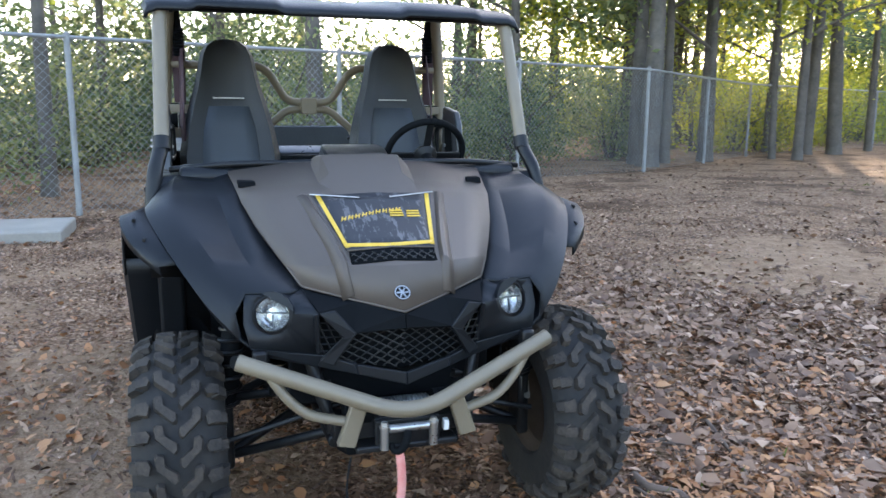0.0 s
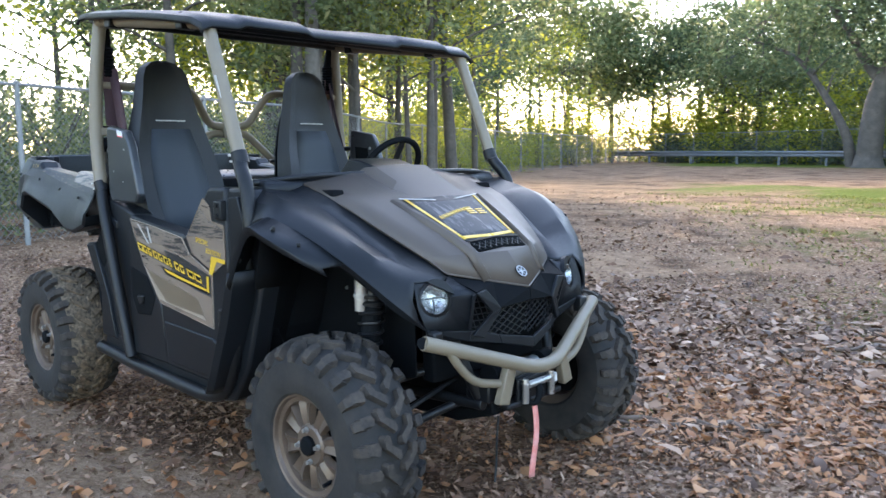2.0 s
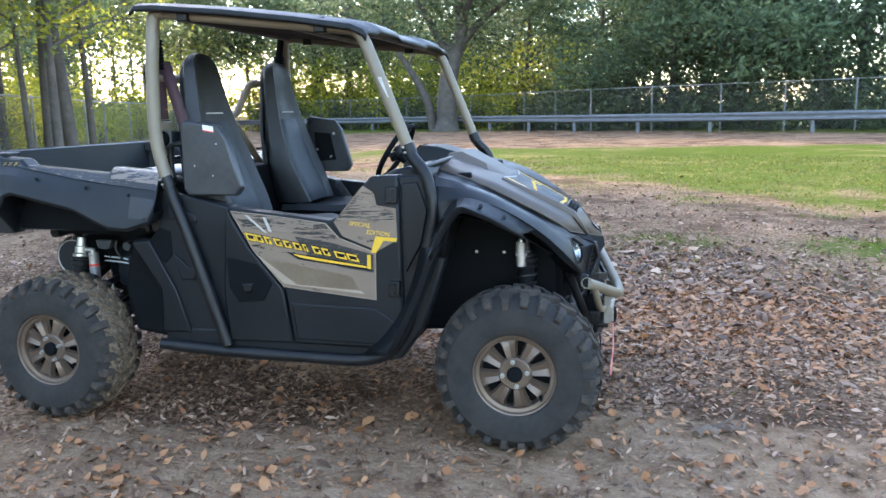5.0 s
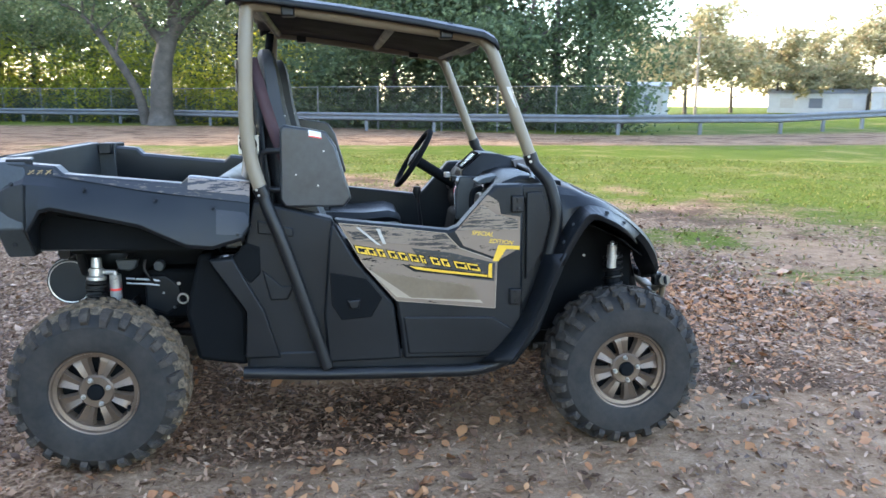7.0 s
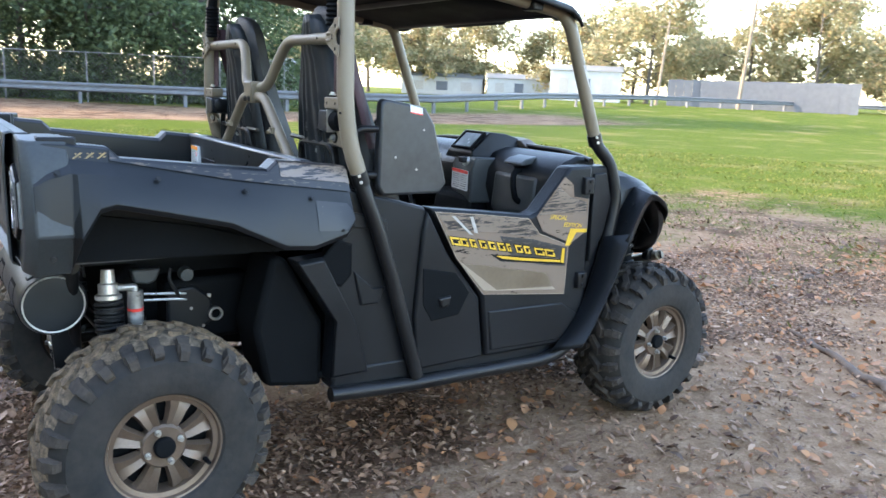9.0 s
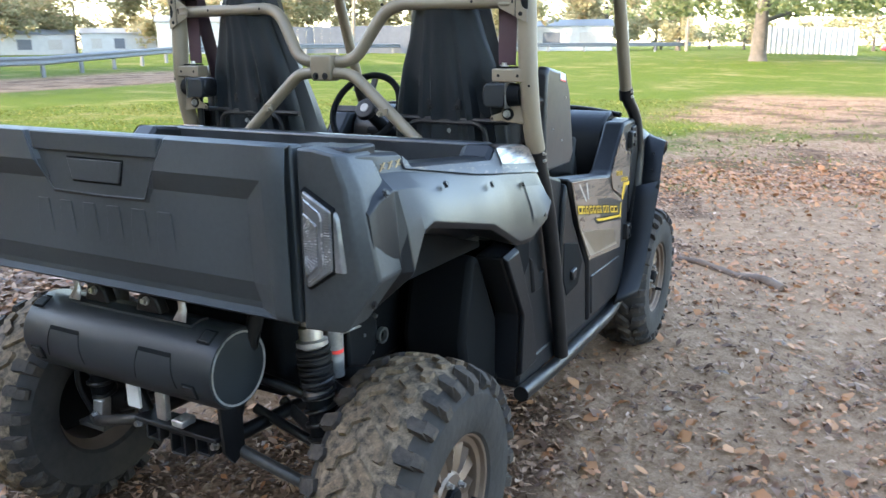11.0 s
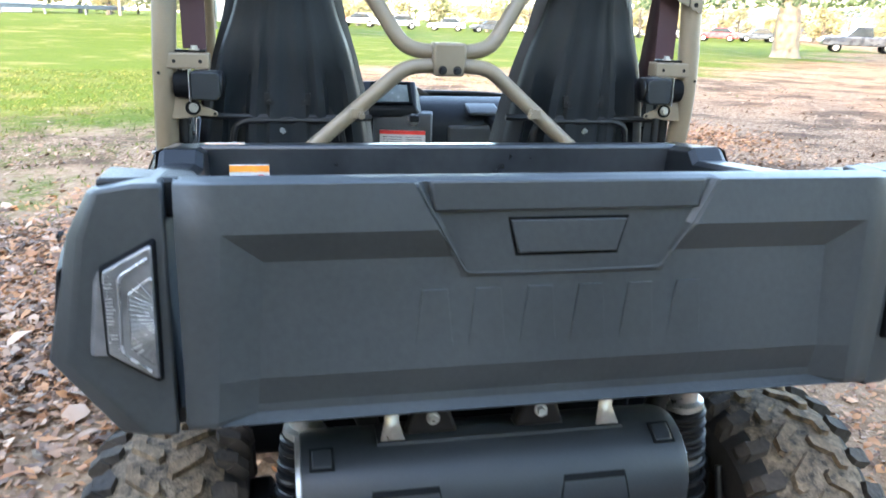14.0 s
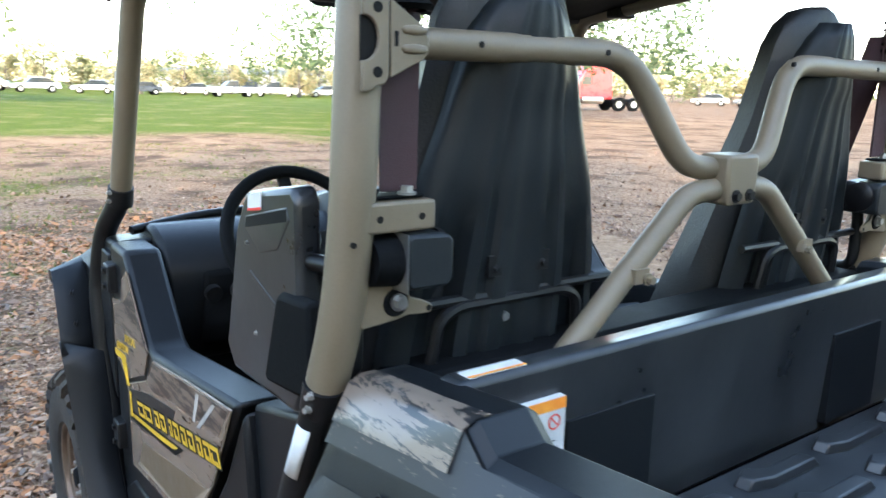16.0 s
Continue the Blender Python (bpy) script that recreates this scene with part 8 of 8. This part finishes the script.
    for y in (0.48, 0.54):
        bm = bmesh.new()
        tube(bm, [(0.49, y - 0.04, 1.0), (0.472, y - 0.04, 0.996)], 0.02, 16, 0)
        part("dial", bm, FRAME, dash)
    # thin tube along the windscreen line
    bm = bmesh.new()
    tube(bm, [(0.66, -0.63, 1.13), (0.71, -0.45, 1.15), (0.715, 0, 1.155), (0.71, 0.45, 1.15), (0.66, 0.63, 1.13)], 0.011, 10, 0.2)
    part("cowl_rail", bm, FRAME, dash)
    # steering wheel
    m = Matrix.Translation((0.275, 0.375, 1.15)) @ pose(0, 0, 0, 0, -58, 0)
    bm = bmesh.new()
    ring = [m @ Vector((0.163 * math.cos(a), 0.163 * math.sin(a), 0)) for a in (2 * math.pi * k / 40 for k in range(41))]
    tube(bm, ring, 0.0145, 10, 0)
    wheel = part("steering_wheel", bm, DARK, utv, "black three-spoke steering wheel")
    bm = bmesh.new()
    for a in (0, 180, 270):
        box(bm, (0.09, 0, -0.006), (0.14, 0.03, 0.01), m @ pose(0, 0, 0, 0, 0, a + 90))
    lathe(bm, [(0, 0.014), (0.045, 0.01), (0.052, -0.01), (0.03, -0.03)], 24, "z", m)
    part("spokes", bm, FRAME, wheel, bevel=0.003)
    bm = bmesh.new()
    lathe(bm, [(0, 0.016), (0.018, 0.016), (0.02, 0.012)], 18, "z", m)
    part("wheel_badge", bm, PALE, wheel)
    bm = bmesh.new()
    tube(bm, [m @ Vector((0, 0, -0.02)), m @ Vector((0, 0, -0.26))], 0.028, 14, 0)
    part("steering_column", bm, DARK, wheel)
    # shift lever, pedals
    bm = bmesh.new()
    tube(bm, [(0.3, 0.12, 0.74), (0.27, 0.13, 0.98)], 0.009, 8, 0)
    lathe(bm, [(0, 0.03), (0.018, 0.025), (0.022, 0), (0.012, -0.03)], 14, "z", Matrix.Translation((0.268, 0.13, 1.0)))
    part("shift_lever", bm, FRAME, utv, "black shift lever")


build_cabin()


# ---- distance: sheds, fences, poles, parked vehicles ----
PAINT_WHITE = material("white_painted_metal", (0.36, 0.36, 0.355), 0.5, second=(0.44, 0.44, 0.43), scale=1.5, fine=12, bump=0.1)
PAINT_RED = material("red_vehicle_paint", (0.5, 0.02, 0.03), 0.3, scale=3, bump=0, coat=0.5)
PAINT_DARK = material("dark_vehicle_paint", (0.03, 0.035, 0.045), 0.3, scale=3, bump=0, coat=0.5)
PAINT_SILVER = material("silver_vehicle_paint", (0.4, 0.42, 0.44), 0.3, 0.4, scale=3, bump=0, coat=0.5)
WINDOW = material("dark_window_glass", (0.02, 0.025, 0.03), 0.08, scale=3, bump=0)
SLATE = material("grey_blue_fence_slats", (0.09, 0.1, 0.12), 0.7, second=(0.13, 0.14, 0.16), scale=2, fine=20, bump=0.2)
WOOD = material("weathered_pole_wood", (0.17, 0.13, 0.1), 0.85, second=(0.26, 0.21, 0.16), scale=3, fine=30, bump=0.4)


def at(az, d, turn=0):
    a = radians(az)
    x, y = d * math.cos(a), d * math.sin(a)
    return pose(x, y, float(rise(x, y)), 0, 0, az + turn)


def shed(az, d, w, depth, h, label, mat=PAINT_WHITE):
    top = thing("shed", label, "shed", at=at(az, d, 90))
    bm = bmesh.new()
    box(bm, (0, 0, h / 2), (w, depth, h))
    part("wall", bm, mat, top, bevel=0.02)
    bm = bmesh.new()
    prism(bm, [(-depth / 2 - 0.2, h), (depth / 2 + 0.2, h), (0, h + depth * 0.12)], "x", -w / 2 - 0.2, w / 2 + 0.2)
    part("roof", bm, GALV, top)
    for k in range(3):
        bm = bmesh.new()
        box(bm, (w * (-0.3 + 0.3 * k), depth / 2 + 0.01, h * 0.5), (w * 0.14, 0.05, h * 0.5))
        part("door", bm, PALE if k != 1 else SLATE, top)


shed(50.3, 112, 9, 6, 2.5, "low white shed beyond the field")
shed(45.4, 92, 8, 6, 3.4, "white site cabin beyond the field")
shed(56.0, 118, 12, 6, 2.6, "long pale shed beyond the field")
shed(66.5, 62, 3.2, 3.0, 2.6, "small white box shed past the trees")
shed(20.0, 110, 16, 8, 3.2, "long white building beyond the field")
shed(-22.0, 130, 26, 8, 3.0, "low white buildings behind parked vehicles")
shed(-36.0, 128, 22, 8, 3.4, "low white buildings behind parked vehicles")


def slat_fence(a, b, h, mat, n, label):
    top = thing("slat_fence", label, "fence")
    for i in range(n):
        t = (i + 0.5) / n
        az, d = a[0] + (b[0] - a[0]) * t, a[1] + (b[1] - a[1]) * t
        m = at(az, d, 90)
        bm = bmesh.new()
        w = math.dist((a[1] * math.cos(radians(a[0])), a[1] * math.sin(radians(a[0]))), (b[1] * math.cos(radians(b[0])), b[1] * math.sin(radians(b[0])))) / n
        box(bm, (0, 0, h / 2), (w * 0.93, 0.06, h * (1 + 0.03 * math.sin(i * 2.1))), m)
        part("slat", bm, mat, top)


slat_fence((39.5, 84), (27.0, 76), 2.7, SLATE, 22, "grey-blue slatted fence beyond the field")
slat_fence((5.5, 66), (-0.5, 70), 2.1, PAINT_WHITE, 18, "white picket panel fence beyond the field")

for az, d, h, lean in ((34.5, 74, 15, 3.5), (40.2, 82, 8.5, 4), (63.5, 88, 9, 0), (10.5, 90, 10, 0)):
    top = thing("utility_pole", "weathered wooden utility pole beyond the field", "pole", at=at(az, d) @ pose(0, 0, 0, lean, 0, 0))
    bm = bmesh.new()
    tube(bm, [(0, 0, -0.3), (0, 0, h)], (0.17, 0.11), 10, 0)
    part("pole", bm, WOOD, top)
    bm = bmesh.new()
    box(bm, (0, 0, h - 0.7), (0.1, 1.9, 0.12))
    part("cross_arm", bm, WOOD, top)


def car(m, paint, label, kind="car"):
    """A parked car or pickup, front towards +x."""
    top = thing("pickup_truck" if kind == "pickup" else "car", label, "pickup" if kind == "pickup" else "car", group="parked vehicles", at=m)
    bm = bmesh.new()
    if kind == "pickup":
        prism(bm, [(-2.7, 0.5), (2.7, 0.5), (2.75, 0.85), (2.6, 1.1), (1.3, 1.15), (-2.7, 1.12)], "y", -0.95, 0.95)
        cab = [(-0.7, 1.1), (1.25, 1.1), (0.55, 1.78), (-0.55, 1.8)]
    else:
        prism(bm, [(-2.2, 0.4), (2.2, 0.4), (2.25, 0.65), (2.05, 0.85), (1.0, 0.95), (-2.1, 0.98)], "y", -0.87, 0.87)
        cab = [(-1.7, 0.95), (1.1, 0.95), (0.35, 1.44), (-1.1, 1.46)]
    body = part("body", bm, paint, top, bevel=0.08, segs=3)
    bm = bmesh.new()
    prism(bm, cab, "y", -0.78, 0.78, 0.92)
    part("cabin", bm, WINDOW, top, bevel=0.05)
    bm = bmesh.new()
    box(bm, ((cab[2][0] + cab[3][0]) / 2, 0, cab[3][1] + 0.0), (abs(cab[2][0] - cab[3][0]) * 0.95, 1.4, 0.05))
    part("roof", bm, paint, top, bevel=0.02)
    for x in ((1.75, -1.6) if kind == "pickup" else (1.4, -1.35)):
        for y in (0.8, -0.8):
            bm = bmesh.new()
            lathe(bm, [(0, -0.11), (0.22, -0.11), (0.36, -0.1), (0.36, 0.1), (0.22, 0.11), (0, 0.11)], 20, "y", Matrix.Translation((x, y, 0.36)))
            w = part("wheel", bm, DARK, top)
            bm = bmesh.new()
            lathe(bm, [(0, -0.13), (0.2, -0.125), (0.21, -0.1)] if y < 0 else [(0, 0.13), (0.2, 0.125), (0.21, 0.1)], 16, "y", Matrix.Translation((x, y, 0.36)))
            part("rim", bm, SILVER, w)
    for y in (0.6, -0.6):
        bm = bmesh.new()
        box(bm, (2.72 if kind == "pickup" else 2.2, y, 0.75), (0.06, 0.3, 0.14))
        part("headlight", bm, REFLECTOR, top, bevel=0.02)


car(at(-3.2, 84, 95), PAINT_RED, "red car parked beyond the field")
car(at(-5.6, 88, 80), PAINT_WHITE, "white car parked beyond the field")
car(at(-8.5, 86, 95), PAINT_SILVER, "silver car parked beyond the field")
car(at(-40.2, 64, 100), PAINT_DARK, "dark pickup parked beside a red truck", "pickup")
for k, (az, p, kd) in enumerate(((-12, PAINT_SILVER, "car"), (-15, PAINT_DARK, "car"), (-18.5, PAINT_WHITE, "car"), (-21, PAINT_SILVER, "pickup"), (-24, PAINT_WHITE, "pickup"), (-27.5, PAINT_WHITE, "car"), (-31, PAINT_RED, "car"), (-33.5, PAINT_DARK, "car"), (-55, PAINT_WHITE, "car"), (-58, PAINT_DARK, "car"))):
    car(at(az, 92 + (k % 3) * 5, 85 + 20 * (k % 2)), p, "parked vehicle in the far row beyond the field", kd)


def semi_truck(m):
    """A truck tractor: hood, cab with sleeper, roof fairing, wheels; front towards +x."""
    top = thing("semi_truck", "bright red truck tractor parked at the edge of the field", "truck", at=m)
    bm = bmesh.new()
    prism(bm, [(0.9, 0.9), (3.3, 0.75), (3.4, 1.3), (3.1, 1.75), (0.9, 2.0)], "y", -0.95, 0.95)
    part("hood", bm, PAINT_RED, top, bevel=0.12, segs=3)
    bm = bmesh.new()
    prism(bm, [(-2.0, 0.9), (1.0, 0.9), (1.05, 2.0), (0.6, 2.75), (0.1, 3.5), (-2.0, 3.75)], "y", -1.15, 1.15)
    part("cab", bm, PAINT_RED, top, bevel=0.12, segs=3)
    bm = bmesh.new()
    prism(bm, [(1.0, 2.05), (0.66, 2.68), (0.62, 2.66), (0.94, 2.03)], "y", -0.98, 0.98)
    part("windscreen", bm, WINDOW, top)
    for s in (1, -1):
        bm = bmesh.new()
        prism(bm, [(0.7, 1.95), (0.5, 2.55), (-0.2, 2.55), (-0.2, 1.95)], "y", s * 1.15, s * 1.17)
        part("side_window", bm, WINDOW, top)
        bm = bmesh.new()
        tube(bm, [(-1.2, s * 0.95, 0.85), (0.6, s * 0.95, 0.85)], 0.3, 16, 0)
        part("fuel_tank", bm, SILVER, top)
        for x in (2.5, -2.6, -3.9):
            bm = bmesh.new()
            lathe(bm, [(0, -0.16), (0.3, -0.16), (0.52, -0.14), (0.52, 0.14), (0.3, 0.16), (0, 0.16)], 22, "y", Matrix.Translation((x, s * 1.0, 0.52)))
            w = part("wheel", bm, DARK, top)
            bm = bmesh.new()
            lathe(bm, [(0, s * 0.18), (0.26, s * 0.17), (0.28, s * 0.14)], 18, "y", Matrix.Translation((x, s * 1.0, 0.52)))
            part("rim", bm, SILVER, w)
        bm = bmesh.new()
        box(bm, (3.28, s * 0.7, 1.15), (0.14, 0.3, 0.25))
        part("headlight", bm, REFLECTOR, top, bevel=0.03)
    bm = bmesh.new()
    box(bm, (-3.0, 0, 0.8), (3.2, 0.9, 0.25))
    box(bm, (3.3, 0, 0.65), (0.25, 2.2, 0.35))
    part("chassis", bm, DARK, top, bevel=0.03)
    bm = bmesh.new()
    box(bm, (3.36, 0, 1.25), (0.06, 1.0, 0.7))
    part("grille", bm, SILVER, top, bevel=0.03)


semi_truck(at(-46.2, 60, 118))


# ---- fallen leaves, grass, sticks ----
def litter():
    def strewn(n, x, y, size, mat, label, limit, slim=0.36):
        keep = 0.75 * x + 0.66 * y < limit + rng.normal(0, 1.7, n)
        x, y = x[keep], y[keep]
        z = rise(x, y) + 0.004 + rng.random(len(x)) * 0.016
        tagged(crisp_leaves("fallen_leaves", np.stack([x, y, z], -1), size, mat, slim), label, "leaf litter", kind="stuff")

    def drifts(n, sx, sy):
        """Places thick in the drifts and thin where sand shows."""
        x, y = rng.normal(0, sx, n) - 0.1, rng.normal(-0.6, sy, n)
        thick = rng.random(n) < (0.4 + 0.6 * step(patches(x, y, 0.55, 8.0), 0.3, 0.62)) * (1 - 0.8 * sandy(x, y))
        return x[thick], y[thick]

    x, y = drifts(150000, 3.5, 3.4)
    strewn(len(x), x, y, 0.037, LITTER, "dry brown fallen oak leaves covering the soil", 5.6, 0.3)
    x, y = drifts(98000, 3.0, 2.9)
    strewn(len(x), x, y, 0.03, LITTER, "fine broken leaf mulch on the soil", 5.4, 0.2)
    n = 8600
    cx = rng.choice([0, 1, 2, 3], n, p=[0.3, 0.42, 0.07, 0.21])
    mx, my, spot = np.array([0.3, 1.6, 2.6, -0.2])[cx], np.array([-0.8, 1.7, -1.3, -2.0])[cx], np.array([3.3, 1.25, 0.6, 0.75])[cx]
    strewn(n, mx + rng.normal(0, 1, n) * spot, my + rng.normal(0, 1, n) * spot, 0.037, ORANGE_LITTER, "rusty orange fallen leaves among the brown ones", 5.6, 0.55)
    n = 5600
    strewn(n, 1.7 + rng.normal(0, 1.1, n), 1.5 + rng.normal(0, 0.55, n), 0.052, ORANGE_LITTER, "thick bed of orange straw and leaves beside the vehicle", 6.2, 0.22)
    n = 9000
    strewn(n, 0.6 + rng.normal(0, 1.5, n), 2.5 + rng.normal(0, 0.9, n), 0.062, LITTER, "broad pale fallen leaves in a drift", 5.6, 0.5)
    n = 40000
    a, d = rng.uniform(0, 2 * np.pi, n), 6 + 14 * rng.random(n) ** 1.4
    x, y = d * np.cos(a), d * np.sin(a)
    keep = rng.random(n) < 1 - 0.75 * sandy(x, y)
    strewn(keep.sum(), x[keep], y[keep], 0.058, LITTER, "dry fallen leaves farther from the vehicle", 6.5, 0.34)
    # Orange leaf colour stands in for a strip of low sun on the soil.
    n = 8000
    u = rng.uniform(-0.7, 1.6, n)
    strewn(n, 6.3 + 0.75 * u + rng.normal(0, 0.85, n), -1.4 - 2.9 * u + rng.normal(0, 0.3, n), 0.05, ORANGE_LITTER, "orange leaves standing in for a sunlit strip along the grass edge", 9.0, 0.5)


litter()


def grass():
    n = 190000
    x, y = rng.uniform(-8, 22, n), rng.uniform(-12, 20, n)
    keep = (rng.random(n) < grassy(x, y) * (0.15 + 1.2 * step(patches(x, y, 0.5, 3.0), 0.35, 0.7))) & (np.hypot(x, y) < 19)
    x, y = x[keep], y[keep]
    z = rise(x, y)
    n = len(x)
    a = rng.uniform(0, 2 * np.pi, n)
    h = rng.uniform(0.02, 0.06, n)
    w = 0.006 + 0.0005 * np.hypot(x, y)
    dx, dy = np.cos(a) * w, np.sin(a) * w
    lx, ly = rng.normal(0, 0.03, n), rng.normal(0, 0.03, n)
    v = np.stack([np.stack([x - dx, y - dy, z], -1), np.stack([x + dx, y + dy, z], -1), np.stack([x + lx, y + ly, z + h], -1)], 1).reshape(-1, 3)
    me = bpy.data.meshes.new("grass")
    me.from_pydata(v.tolist(), [], np.arange(3 * n).reshape(-1, 3).tolist())
    me.materials.append(GRASS)
    tagged(new("grass", me), "short patchy green grass of the field", "grass", kind="stuff")


grass()

bm = bmesh.new()
box(bm, (-5.35, -2.45, 0.05), (1.0, 1.25, 0.14))
slab = finish("concrete_slab", bm, material("weathered_concrete", (0.2, 0.178, 0.15), 0.9, second=(0.28, 0.25, 0.21), scale=3, fine=40, bump=0.4), bevel=0.02)
tagged(slab, "pale weathered concrete slab lying by the fence", "slab")

for k, (x, y, L, az, r) in enumerate(((1.42, 1.08, 0.72, 27, 0.02), (0.86, 1.22, 0.36, 25, 0.014), (1.2, 0.9, 0.24, 20, 0.012), (1.7, 1.22, 0.3, 12, 0.014), (1.52, 2.9, 0.8, 50, 0.016), (2.58, -0.75, 1.15, 57, 0.03), (4.6, 0.6, 0.7, 20, 0.014), (1.85, -2.1, 0.75, 92, 0.028), (0.95, 1.45, 0.5, -20, 0.013), (1.75, 3.6, 0.55, 15, 0.014), (1.9, -0.35, 0.22, 30, 0.02))):
    a = radians(az)
    pts = []
    for i in range(8):
        t = i / 7 - 0.5
        px, py = x + math.cos(a) * L * t + 0.03 * math.sin(i * 2.6 + k), y + math.sin(a) * L * t + 0.03 * math.cos(i * 3.1 + k)
        pts.append((px, py, float(rise(px, py)) + 0.012 + 0.008 * math.sin(i * 1.9)))
    bm = bmesh.new()
    tube(bm, pts, (r, r * 0.45), 7, 0.03)
    tube(bm, [pts[3], Vector(pts[3]) + Vector((0.06, 0.05, 0.015)), Vector(pts[3]) + Vector((0.1, 0.13, 0.01))], (0.007, 0.003), 6, 0)
    tagged(finish("stick", bm, DEAD_WOOD, 60), "dry fallen stick lying on the leaves", "stick", group="sticks on the ground")
